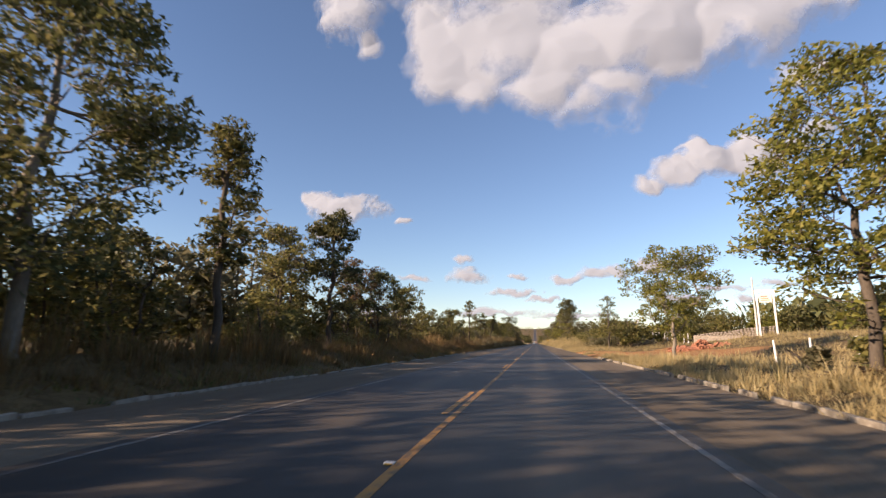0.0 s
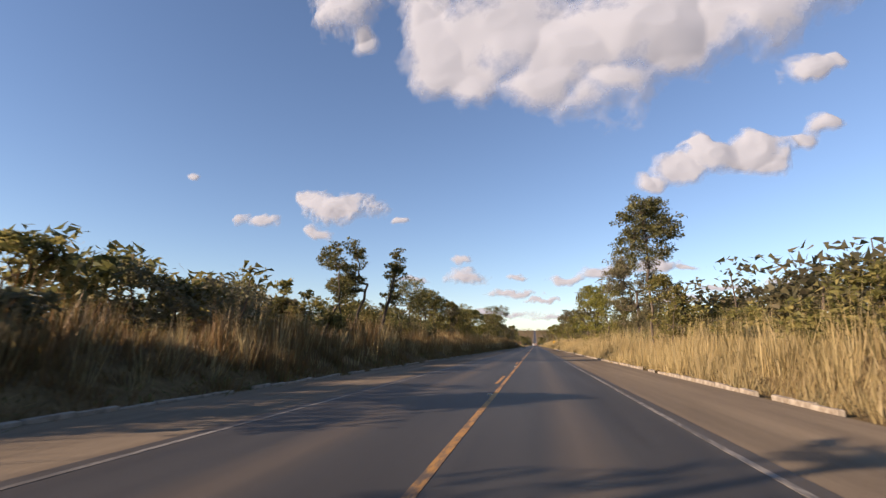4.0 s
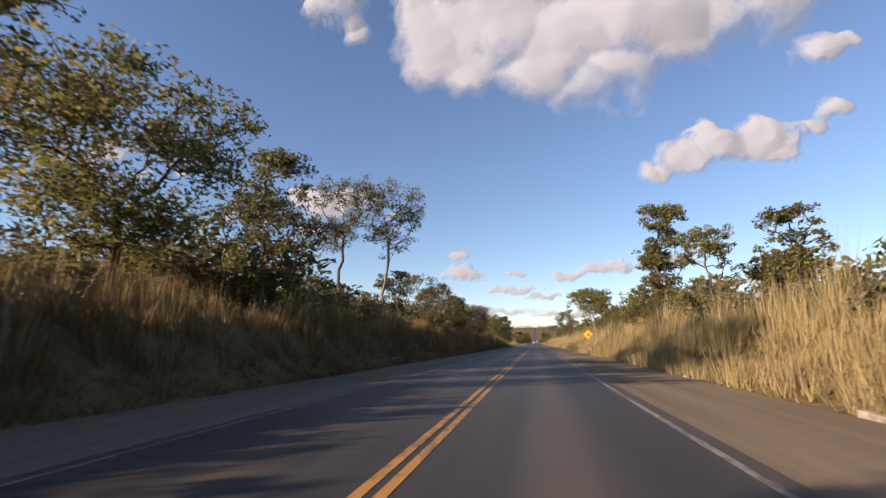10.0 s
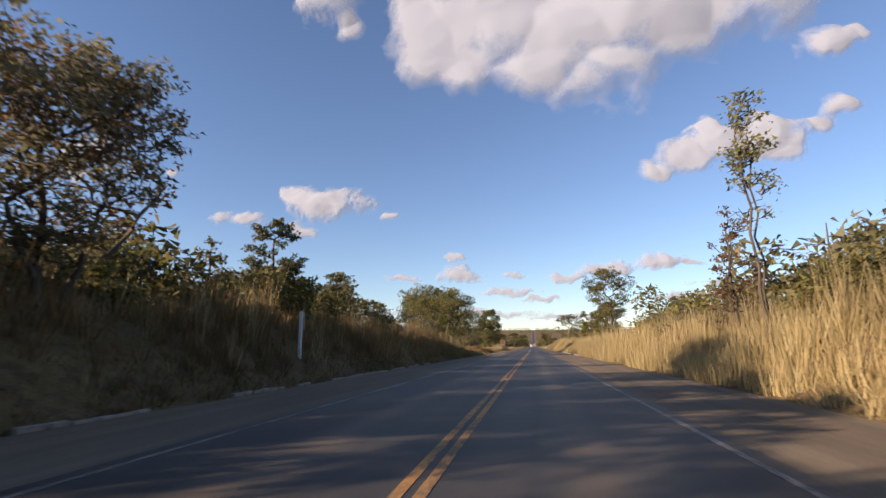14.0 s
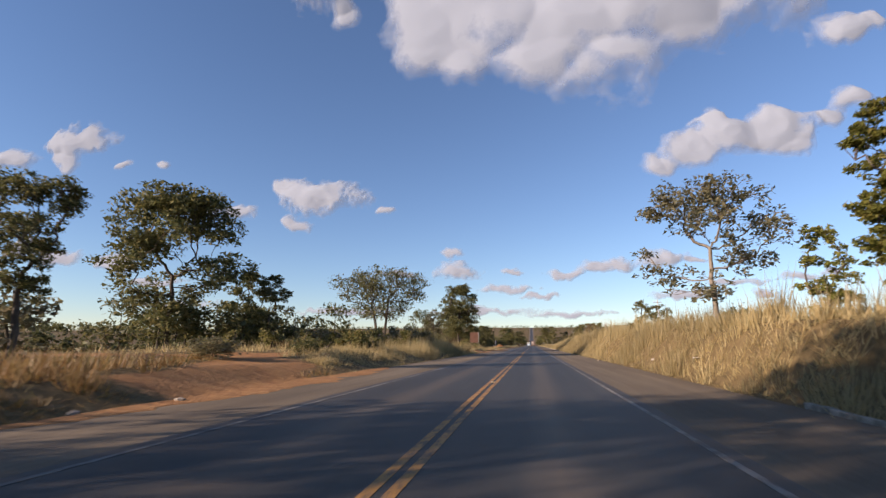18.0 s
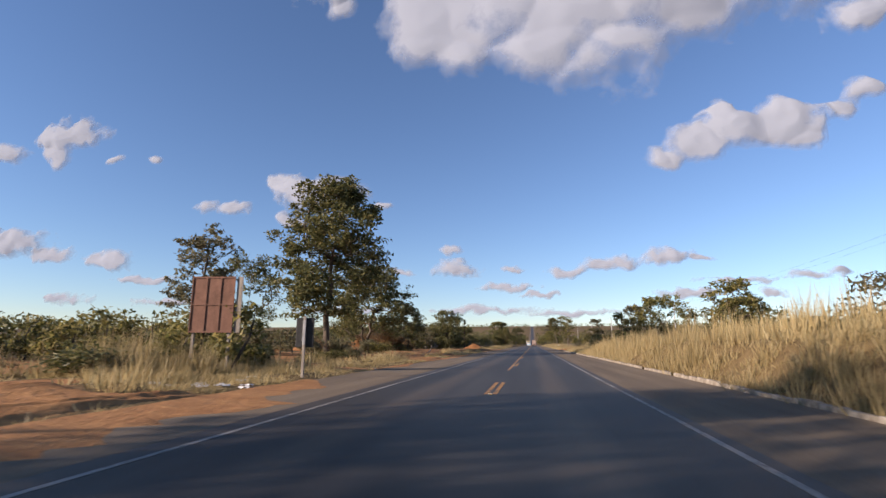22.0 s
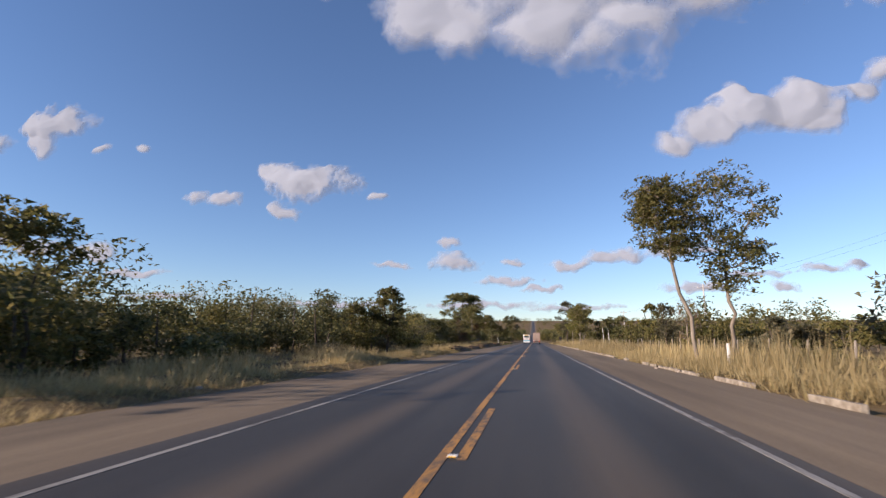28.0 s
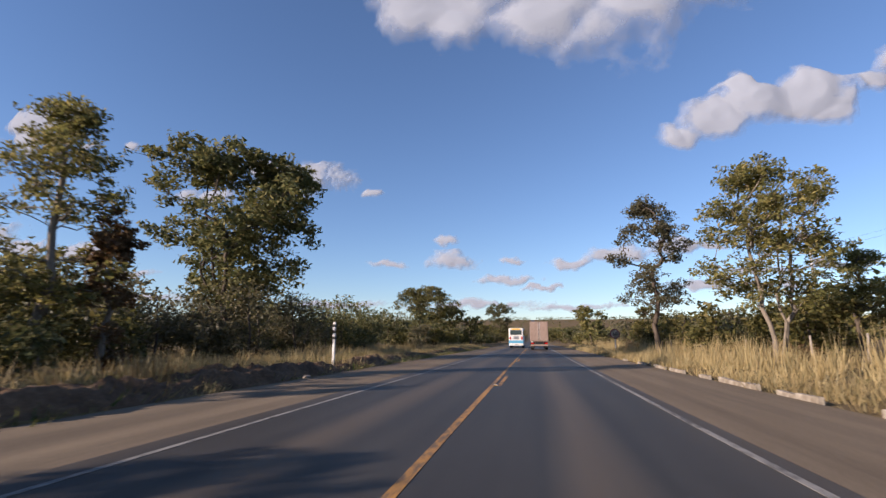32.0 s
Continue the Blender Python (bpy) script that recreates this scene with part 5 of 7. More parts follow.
# out of view behind the start: added so that its shade falls on the road
for i in range(4):
    woodland("woodland", -24, -11, -80 + 20 * i, -60 + 20 * i, 9, 9.0, (M_DARK, M_LEAF)[i % 2], 990 + i, "unseen woodland added behind the start to shade the road")
for i in range(22):
    y0 = -20 + 20 * i
    woodland("woodland", -28, -15.0, y0, y0 + 20, 12 if y0 < 20 else 12 if y0 > 250 else 9, 8.0 if y0 < 40 else 4.2 if y0 < 250 else 5.2, (M_DARK, M_LEAF, M_GREY)[i % 3], 1000 + i, "thick olive-green woodland behind the roadside trees")
    woodland("thicket", -16.5, -11.5, y0, y0 + 20, 9, 3.0, (M_GREY, M_LEAF, M_LEAF)[i % 3], 1600 + i, "thick low olive scrub on top of the bank", 0.13, 850)
    woodland("thicket", 11.5, 16, y0, y0 + 20, 14, 3.0 if 100 < y0 < 260 else 2.4, (M_LEAF, M_LEAF, M_GREY)[i % 3], 1700 + i, "thick low olive scrub on the bank", 0.13, 850)
    woodland("woodland", 14.5, 30, y0, y0 + 20, 10, 5.6, (M_LEAF, M_GREY, M_LEAF)[i % 3], 1100 + i, "thick olive-green woodland behind the grass bank")
for i in range(12):
    y0 = 740 + 25 * i
    woodland("woodland", -50, -24, y0, y0 + 25, 16, 6.8, (M_DARK, M_LEAF, M_GREY)[i % 3], 1200 + i, "thick dark woodland beyond the dry grass", 0.19 if i < 5 else 0.28, 950 if i < 5 else 480)
    woodland("woodland", 24, 52, y0, y0 + 25, 15, 7.0, (M_LEAF, M_GREY, M_LEAF)[i % 3], 1300 + i, "thick olive woodland beyond the dry grass", 0.28, 560)
for i in range(13):
    y0 = 420 + 25 * i
    woodland("woodland", 30, 50, y0, y0 + 25, 9, 3.8 if i < 7 else 6.4, (M_LEAF, M_GREY, M_DARK)[i % 3], 1400 + i, "low olive scrub beyond the grass bank")
for i in range(6):
    woodland("woodland", 44, 64, 50 + 24 * i, 74 + 24 * i, 16, 6.5, (M_LEAF, M_DARK, M_LIME)[i % 3], 1850 + i, "thick green woodland behind the fence", 0.27, 600, True)
woodland("thicket", -17, -12, 586, 592, 9, 2.6, M_LEAF, 1860, "thick olive shrubs behind the rusty board", 0.16, 560, True)
woodland("thicket", 10.2, 14.5, 632, 648, 14, 2.3, M_LEAF, 1863, "thick dark shrubs in tall dry grass", 0.12, 560, True)
woodland("thicket", -48, -28, 592, 608, 22, 4.0, M_LEAF, 1861, "thick green shrubs beside the sandy track", 0.2, 560, True)
woodland("thicket", -31, -17, 692, 714, 26, 3.4, M_DARK, 1862, "thick dark shrubs under the large tree", 0.19, 600, True)
for i in range(4):
    for sx in (-1, 1):
        woodland("woodland", min(sx * 11, sx * 50), max(sx * 11, sx * 50), 1250 + 90 * i, 1340 + 90 * i, 24, 13.0, (M_DARK, M_LEAF)[i % 2], 1870 + 2 * i + sx, "tall distant dark green trees beside the road", 0.6, 420, True)
# shrubs round the open field, and the thick scrub where the trees close in again
woodland("thicket", -28, -14, 526, 546, 34, 3.0, M_LEAF, 1801, "thick olive shrubs in tall dry grass", 0.16, 560, True)
woodland("thicket", -42, -22, 452, 482, 26, 3.6, M_GREY, 1799, "thick dusty shrubs behind the large tree", 0.2, 560, True)
woodland("thicket", -44, -27, 500, 530, 24, 5.5, M_DARK, 1800, "thick dark woodland beyond the dirt track", 0.25, 700, True)
woodland("thicket", -26, -10.5, 493, 514, 26, 1.8, M_LEAF, 1808, "thick low shrubs in tall dry grass", 0.15, 420, True)
woodland("thicket", -30, -12, 512, 528, 26, 2.4, M_GREY, 1802, "thick dusty shrubs in tall dry grass", 0.16, 560, True)
woodland("thicket", -34, -19, 612, 634, 24, 3.0, M_GREY, 1803, "thick dusty shrubs around the tall trees", 0.17, 560, True)
woodland("thicket", -32, -22, 650, 672, 22, 3.4, M_RUST, 1804, "thick dry brown shrubs under the trees", 0.17, 560, True)
woodland("thicket", -52, -22, 688, 706, 34, 4.6, M_GREY, 1805, "thick dusty shrubs behind the red earth", 0.2, 700, True)
woodland("thicket", -66, -24, 704, 745, 50, 8.0, M_DARK, 1806, "thick dark woodland behind the red earth", 0.27, 800, True)
woodland("thicket", -26, -15, 716, 768, 40, 3.6, M_LEAF, 1807, "thick olive scrub beside the road", 0.13, 1000, True)
for i in range(7):
    woodland("thicket", -26, -13.5 if i < 2 else -16.5, 766 + 20 * i, 786 + 20 * i, 17, 4.8, (M_DARK, M_LEAF, M_GREY)[i % 3], 1810 + i, "thick dark green roadside scrub", 0.13, 1200, True)
for i in range(6):
    woodland("thicket", -21, -13, 906 + 25 * i, 931 + 25 * i, 18, 4.0, (M_DARK, M_LEAF, M_GREY)[i % 3], 1830 + i, "thick olive roadside scrub", 0.22, 560, True)
    woodland("thicket", 13, 22, 880 + 30 * i, 910 + 30 * i, 16, 4.0, (M_LEAF, M_GREY, M_LEAF)[i % 3], 1840 + i, "thick olive roadside scrub", 0.22, 560, True)
for i in range(6):
    woodland("woodland", -120, -86, 460 + 50 * i, 510 + 50 * i, 10, 3.6, M_DARK, 1500 + i, "low dark scrub beyond the open field", 0.5, 260)

bush_labels = ["leafy olive-green roadside bush", "dark green roadside bush", "dusty greyish roadside bush", "dry brown roadside bush", "low green weedy bush"]
bushes = [bush_mesh(2.4, 2.0, 70 + k, lm, 1500, 0.11) for k, lm in enumerate((M_LEAF, M_DARK, M_GREY, M_RUST, M_GREEN))]
bush_first = {}


def bush(k, x, y, sx, sz, turn):
    m = pose(x, y, float(ground_z(x, y)) - 0.05, 0, 0, turn) @ Matrix.Diagonal((sx, sx, sz, 1))
    if k in bush_first:
        copy_thing(bush_first[k], m)
        return
    ob = empty("bush", m, bush_labels[k], "bush", "roadside bushes")
    for n, me in zip(("branchwork", "foliage"), bushes[k]):
        p = new(n, me)
        p.parent = ob
    bush_first[k] = ob


for side in (-1, 1):
    y = -8.0
    while y < 960:
        x = side * (rng.uniform(11.5, 15) if y < 430 else rng.uniform(12, 22))
        if float(bare(x, y)) < 0.1 and not (side > 0 and 20 < y < 100):
            bush(rng.choice((0, 1, 1, 2, 2, 3)), x, y, rng.uniform(0.6, 1.4), rng.uniform(0.5, 1.2), rng.uniform(0, 360))
        y += rng.uniform(5.5, 10.5)
for i in range(45):
    side = rng.choice((-1, 1))
    y = rng.uniform(-5, 950)
    x = side * rng.uniform(8.2, 10.5)
    if float(bare(x, y)) < 0.1:
        bush(4, x, y, rng.uniform(0.25, 0.5), rng.uniform(0.2, 0.45), rng.uniform(0, 360))


def far_woods(name, boxes, n, seed, label, leaf=1.1):
    """Crowns of a distant wood, too far to tell apart."""
    g = np.random.default_rng(seed)
    pos = []
    for x0, x1, y0, y1, h in boxes:
        cx, cy = g.uniform(x0, x1, n), g.uniform(y0, y1, n)
        ch = h * g.uniform(0.6, 1.25, n)
        for a, b, c in zip(cx, cy, ch):
            k = 26
            d = g.normal(0, 1, (k, 3))
            d /= np.linalg.norm(d, axis=1)[:, None]
            pos.append(np.array([a, b, c * 0.58 + float(ground_z(a, b))]) + d * np.array([c * 0.62, c * 0.62, c * 0.42]) * g.uniform(0.4, 1, (k, 1)))
    pos = np.concatenate(pos)
    v, q = leaf_cards(g, pos, leaf, 0.3, 0.7)
    tagged(new(name, np_mesh(name, v, [q], M_DARK)), label, "woods", kind="stuff")


far_woods("far_woods", [(-420, -60, 760, 1500, 9), (60, 420, 300, 1500, 8), (-640, -300, 440, 1150, 5.5), (-260, -45, -20, 430, 8), (45, 260, 0, 300, 8)], 700, 31, "distant low dark green woodland")
far_woods("far_woods", [(-900, -12, 1500, 2900, 11), (12, 900, 1500, 2900, 11), (-1200, -420, 500, 1600, 9), (420, 1200, 400, 1600, 9)], 520, 32, "distant dark green treeline on the horizon")

far_woods("field_scrub", [(-300, -45, 505, 780, 1.3), (-120, -40, 560, 640, 1.7)], 650, 33, "low scattered scrub on the open field", 0.42)


# ---------- things beside the road ----------
def ground_at(x, y):
    return float(ground_z(x, y))


def lump(bm, r, seed, squash=1.0, detail=2, amp=0.25, centre=(0, 0, 0), stretch=(1, 1)):
    """A rough lump, like a stone or a clod."""
    rr = bmesh.ops.create_icosphere(bm, subdivisions=detail, radius=r)
    off = Vector((seed * 3.7, seed * 1.3, 0))
    for v in rr["verts"]:
        d = 1 + amp * (noise.noise(v.co * (1.6 / r) + off) + 0.4 * noise.noise(v.co * (4.0 / r) + off))
        v.co = Vector((v.co.x * d * stretch[0], v.co.y * d * stretch[1], v.co.z * d * squash)) + Vector(centre)


# warning sign
def warning_sign(x, y):
    z = ground_at(x, y)
    ob = empty("warning_sign", pose(x, y, z, 0, 0, -6), "yellow diamond road sign with a car on a steep slope", "road sign")
    top = 2.5 - z
    bm = bmesh.new()
    box(bm, -0.045, -0.045, -0.3, 0.045, 0.045, top + 0.3, 0.008)
    part("post", bm, M_WHITE, ob, "white wooden post")
    bm = bmesh.new()
    box(bm, -0.5, -0.075, -0.5, 0.5, -0.055, 0.5, 0.006)
    bmesh.ops.rotate(bm, verts=bm.verts, cent=(0, 0, 0), matrix=Matrix.Rotation(radians(45), 3, "Y"))
    bmesh.ops.translate(bm, verts=bm.verts, vec=(0, 0, top))
    panel = part("panel", bm, M_YELLOW, ob)
    bm = bmesh.new()
    for k in range(4):
        vs = box(bm, -0.47, -0.078, 0.455, 0.47, -0.0755, 0.468)
        bmesh.ops.rotate(bm, verts=vs, cent=(0, 0, 0), matrix=Matrix.Rotation(radians(45 + 90 * k), 3, "Y"))
    bmesh.ops.translate(bm, verts=bm.verts, vec=(0, 0, top))
    part("border", bm, M_BLACK, panel, "thin black border line")

    def flat(name, outline):
        bm = bmesh.new()
        f = bm.faces.new([bm.verts.new((a, -0.082, top + b)) for a, b in outline])
        r = bmesh.ops.extrude_face_region(bm, geom=[f])
        bmesh.ops.translate(bm, verts=[v for v in r["geom"] if isinstance(v, bmesh.types.BMVert)], vec=(0, 0.006, 0))
        bmesh.ops.recalc_face_normals(bm, faces=bm.faces)
        part(name, bm, M_BLACK, panel)

    flat("slope_symbol", [(-0.15, -0.24), (0.27, -0.24), (0.27, 0.06)])
    flat("car_symbol", [(-0.25, -0.12), (-0.20, -0.17), (0.16, 0.09), (0.20, 0.15), (0.17, 0.21), (0.04, 0.20), (-0.10, 0.10), (-0.16, 0.02), (-0.24, -0.04)])
    bm = bmesh.new()
    for xx, zz, rr2 in ((0.6, -0.02, 0.32), (1.05, -0.1, 0.4), (0.85, 0.3, 0.25)):
        lump(bm, rr2, xx, 0.7, 2, 0.3, (xx + 0.5, 1.3, 0.25 + zz))
    tagged(part("clay_clod", bm, M_REDEARTH), "lump of orange clay on the bank behind the sign", "earth clod").matrix_basis = pose(x, y, z)


warning_sign(9.55, 326.0)


def round_sign(x, y):
    """Speed limit: 60 in a red ring, with shade put into both colours."""
    z = ground_at(x, y)
    ob = empty("speed_limit_sign", pose(x, y, z, 0, 0, -4), "round speed limit sign with red ring, colours darkened for shade", "road sign")
    bm = bmesh.new()
    box(bm, -0.05, -0.04, -0.3, 0.05, 0.04, 2.3, 0.008)
    part("post", bm, M_WHITE, ob, "white post")
    zc = 1.9
    bm = bmesh.new()
    bmesh.ops.create_cone(bm, cap_ends=True, segments=40, radius1=0.5, radius2=0.5, depth=0.02, matrix=Matrix.Translation((0, -0.055, zc)) @ Matrix.Rotation(radians(90), 4, "X"))
    # grey in place of white: the shade on the face is in its colour
    panel = part("panel", bm, M_CONC, ob)
    bm = bmesh.new()
    n = 40
    rings = []
    for r, yy in ((0.5, -0.066), (0.5, -0.071), (0.40, -0.071), (0.40, -0.066)):
        rings.append([bm.verts.new((r * math.cos(2 * math.pi * k / n), yy, zc + r * math.sin(2 * math.pi * k / n))) for k in range(n)])
    for a in range(4):
        for k in range(n):
            bm.faces.new((rings[a][k], rings[a][(k + 1) % n], rings[(a + 1) % 4][(k + 1) % n], rings[(a + 1) % 4][k]))
    bmesh.ops.recalc_face_normals(bm, faces=bm.faces)
    # red taken down to the tone it has in shade
    part("ring", bm, surface("shaded_red_paint", [(0.3, (0.10, 0.025, 0.035)), (0.7, (0.16, 0.04, 0.05))], 5, 0.5, 0.05), panel, "red ring darkened for shade")
    cu = bpy.data.curves.new("digits", "FONT")
    cu.body, cu.size, cu.extrude, cu.align_x, cu.align_y = "60", 0.5, 0.003, "CENTER", "CENTER"
    tmp = new("digits_tmp", cu)
    me = bpy.data.meshes.new_from_object(tmp.evaluated_get(bpy.context.evaluated_depsgraph_get()))
    bpy.data.objects.remove(tmp)
    me.materials.clear()
    me.materials.append(M_BLACK)
    d = new("digits", me)
    d.parent = panel
    d.matrix_basis = pose(0, -0.075, zc, 90, 0, 0)


round_sign(9.4, 897.0)


def marker_post(x, y, h, bands, label, lean=0.0):
    ob = empty("marker_post", pose(x, y, ground_at(x, y), 0, lean, 0), label, "marker post")
    bm = bmesh.new()
    box(bm, -0.06, -0.06, -0.3, 0.06, 0.06, h, 0.012)
    part("post", bm, M_WHITE, ob)
    for zz in bands:
        bm = bmesh.new()
        box(bm, -0.064, -0.064, zz, 0.064, 0.064, zz + 0.14, 0.003)
        part("band", bm, M_BLACK, ob, "black painted band")
    return ob


marker_post(-8.6, 866.5, 2.3, (1.45, 1.75, 2.05), "white roadside marker post with black bands")
p = marker_post(-8.65, 370.2, 1.95, (), "tall white roadside sign post seen from its edge")
bm = bmesh.new()
box(bm, -0.02, 0.07, 1.2, 0.12, 0.09, 1.9, 0.004)
part("panel", bm, M_STEEL, p, "bare metal back of the sign panel")
marker_post(19.4, 870.0, 4.4, (), "tall thin whitish post behind dry grass", -3)
marker_post(10.6, 758.0, 1.2, (), "short white roadside post in dry grass")
marker_post(19.4, 860.0, 4.3, (), "tall thin whitish post behind dry grass", -4)


def billboard(x, y):
    """Back of an old rusty board on posts."""
    z = ground_at(x, y)
    ob = empty("billboard", pose(x, y, z - 0.25, 0, 0, 10) @ Matrix.Diagonal((0.72, 1, 1, 1)), "back of a rusty brown board on wooden posts", "billboard")
    for k, px in enumerate((-1.15, 1.15)):
        bm = bmesh.new()
        box(bm, px - 0.08, 0.0, -0.4, px + 0.08, 0.14, 4.62, 0.012)
        part("post", bm, M_POST, ob, "weathered wooden post")
    for k in range(2):
        for j in range(3):
            bm = bmesh.new()
            box(bm, -1.35 + 0.9 * j, -0.05, 2.0 + 1.3 * k, -1.35 + 0.9 * j + 0.894, -0.02, 3.294 + 1.3 * k, 0.005)
            part("panel", bm, M_SIGNBACK, ob)
    for zz in (2.0, 3.25, 4.52):
        bm = bmesh.new()
        box(bm, -1.38, -0.085, zz, 1.38, -0.052, zz + 0.08, 0.006)
        part("rail", bm, M_SIGNBACK, ob)
    for xx in (-1.4, -0.47, 0.44, 1.33):
        bm = bmesh.new()
        box(bm, xx, -0.09, 1.98, xx + 0.07, -0.054, 4.62, 0.006)
        part("batten", bm, M_SIGNBACK, ob)
    bm = bmesh.new()
    box(bm, 1.48, -0.02, 2.0, 1.86, 0.02, 4.6, 0.006)
    part("edge_panel", bm, M_POST, ob, "pale edge board")


billboard(-13.5, 587.0)


def chevron_back(x, y):
    z = ground_at(x, y)
    ob = empty("sign_back", pose(x, y, z, 0, 0, 8), "black back of a road sign on a pale post", "road sign")
    bm = bmesh.new()
    box(bm, -0.05, -0.05, -0.3, 0.05, 0.05, 2.35, 0.01)
    part("post", bm, M_POST, ob, "pale wooden post")
    bm = bmesh.new()
    box(bm, -0.36, 0.055, 1.15, 0.36, 0.08, 2.3, 0.02)
    part("panel", bm, M_BLACK, ob)
    bm = bmesh.new()
    box(bm, -0.055, -0.075, 1.25, 0.055, -0.052, 2.2, 0.004)
    part("bracket", bm, M_STEEL, ob, "grey metal bracket")


chevron_back(-7.7, 584.6)


def utility_pole(x, y, h, label, arm=True, lean=0.0):
    ob = empty("utility_pole", pose(x, y, ground_at(x, y), 0, lean, 0), label, "utility pole", "poles of the power line")
    bm = bmesh.new()
    rod(bm, (0, 0, -0.5), (0, 0, h), 0.17, 0.10, 10)
    part("pole", bm, M_CONC_POLE, ob)
    if arm:
        bm = bmesh.new()
        box(bm, -1.0, -0.05, h - 0.75, 1.0, 0.05, h - 0.63, 0.01)
        part("crossarm", bm, M_POST, ob)
        for k in (-0.9, 0.0, 0.9):
            bm = bmesh.new()
            rod(bm, (k, 0, h - 0.63), (k, 0, h - 0.42), 0.05, 0.035, 8)
            part("insulator", bm, M_WHITE, ob)
    return ob


M_CONC_POLE = surface("pale_concrete", [(0.3, (0.360, 0.345, 0.323)), (0.7, (0.510, 0.495, 0.465))], 2.0, 0.85, 0.2, 30.0)
utility_pole(35.7, 85.5, 9.2, "slim white concrete utility pole", False)
utility_pole(27.4, 134.0, 5.5, "short pale utility pole by the fence", False)
line = ((33.0, 590.0), (34.0, 690.0), (29.0, 752.0), (30.0, 822.0), (30.0, 900.0))
for k, (px, py) in enumerate(line):
    utility_pole(px, py, 11.0, "pale concrete utility pole of the power line", k != 2)


def cable(a, b, sag):
    bm = bmesh.new()
    n = 12
    for i in range(n):
        p0 = [a[j] + (b[j] - a[j]) * i / n for j in range(3)]
        p1 = [a[j] + (b[j] - a[j]) * (i + 1) / n for j in range(3)]
        p0[2] -= sag * 4 * (i / n) * (1 - i / n)
        p1[2] -= sag * 4 * ((i + 1) / n) * (1 - (i + 1) / n)
        rod(bm, p0, p1, 0.006, None, 4)
    tagged(part("power_cable", bm, M_BLACK), "thin dark power cable between two poles", "cable", "cables of the power line")


for (ax, ay), (bx2, by2) in zip(line, line[1:]):
    for o in (-0.9, 0.9):
        cable((ax + o, ay, ground_at(ax, ay) + 10.58), (bx2 + o, by2, ground_at(bx2, by2) + 10.58), 1.0)


# gate, wall and fence beside the first clearing
def gate_frame(x, y):
    z = ground_at(x, y)
    ob = empty("gate_frame", pose(x, y, z, 0, 0, -18) @ Matrix.Diagonal((0.58, 0.7, 0.93, 1)), "white farm gateway of two posts with a hanging board", "gateway")
    for k in (-1.9, 1.9):
        bm = bmesh.new()
        box(bm, k - 0.22, -0.22, -0.4, k + 0.22, 0.22, 7.0, 0.03)
        part("post", bm, M_WHITE, ob)
    bm = bmesh.new()
    box(bm, -2.4, -0.2, 7.0, 2.4, 0.2, 7.42, 0.03)
    part("beam", bm, M_WHITE, ob)
    bm = bmesh.new()
    box(bm, -1.4, -0.07, 5.35, 1.5, 0.0, 6.75, 0.02)
    board = part("board", bm, surface("faded_cream_board", [(0.3, (0.52, 0.50, 0.40)), (0.7, (0.68, 0.66, 0.55))], 2, 0.7, 0.1), ob, "faded cream name board")
    for k in range(3):
        bm = bmesh.new()
        box(bm, -1.0, -0.078, 5.65 + 0.32 * k, 1.0 - 0.2 * k, -0.072, 5.78 + 0.32 * k)
        part("letter_bar", bm, M_SIGNBACK, board)
    for k in (-1.2, 1.2):
        bm = bmesh.new()
        rod(bm, (k, -0.035, 6.75), (k, -0.035, 7.0), 0.02)
        part("hanger", bm, M_STEEL, ob)


gate_frame(36.9, 84.5)


def stone_wall(x0, y0, x1, y1, h, seed):
    """A low wall of rough stones, each one its own piece."""
    g = random.Random(seed)
    d = Vector((x1 - x0, y1 - y0, 0))
    n = d.length
    ob = empty("wall_stone", pose(x0, y0, 0, 0, 0, math.degrees(math.atan2(d.y, d.x))), "low rough wall of pale pinkish stones", "stone wall", kind="structure")
    meshes = []
    for k in range(6):
        bm = bmesh.new()
        lump(bm, 0.5, k + 2, 0.62, 1, 0.2)
        me = bpy.data.meshes.new("stone")
        bm.to_mesh(me)
        bm.free()
        me.materials.append(M_STONE)
        meshes.append(me)
    row, z = 0, 0.12
    while z < h:
        x = 0.25 if row % 2 else 0.0
        while x < n:
            w = g.uniform(0.34, 0.58)
            wx, wy = x0 + d.x * x / n, y0 + d.y * x / n
            s = new("stone", g.choice(meshes))
            s.parent = ob
            s.matrix_basis = pose(x + w / 2, g.uniform(-0.05, 0.05), ground_at(wx, wy) + z, 0, 0, g.uniform(0, 360)) @ Matrix.Diagonal((w * 1.1, 0.5, 0.52, 1))
            x += w
        z += 0.27
        row += 1
    bm = bmesh.new()
    box(bm, 0, -0.16, ground_at(x0, y0) - 0.4, n, 0.16, min(ground_at(x0, y0), ground_at(x1, y1)) + h * 0.9)
    part("core", bm, M_STONE, ob)


stone_wall(27.5, 89.5, 38.0, 85.5, 1.35, 5)


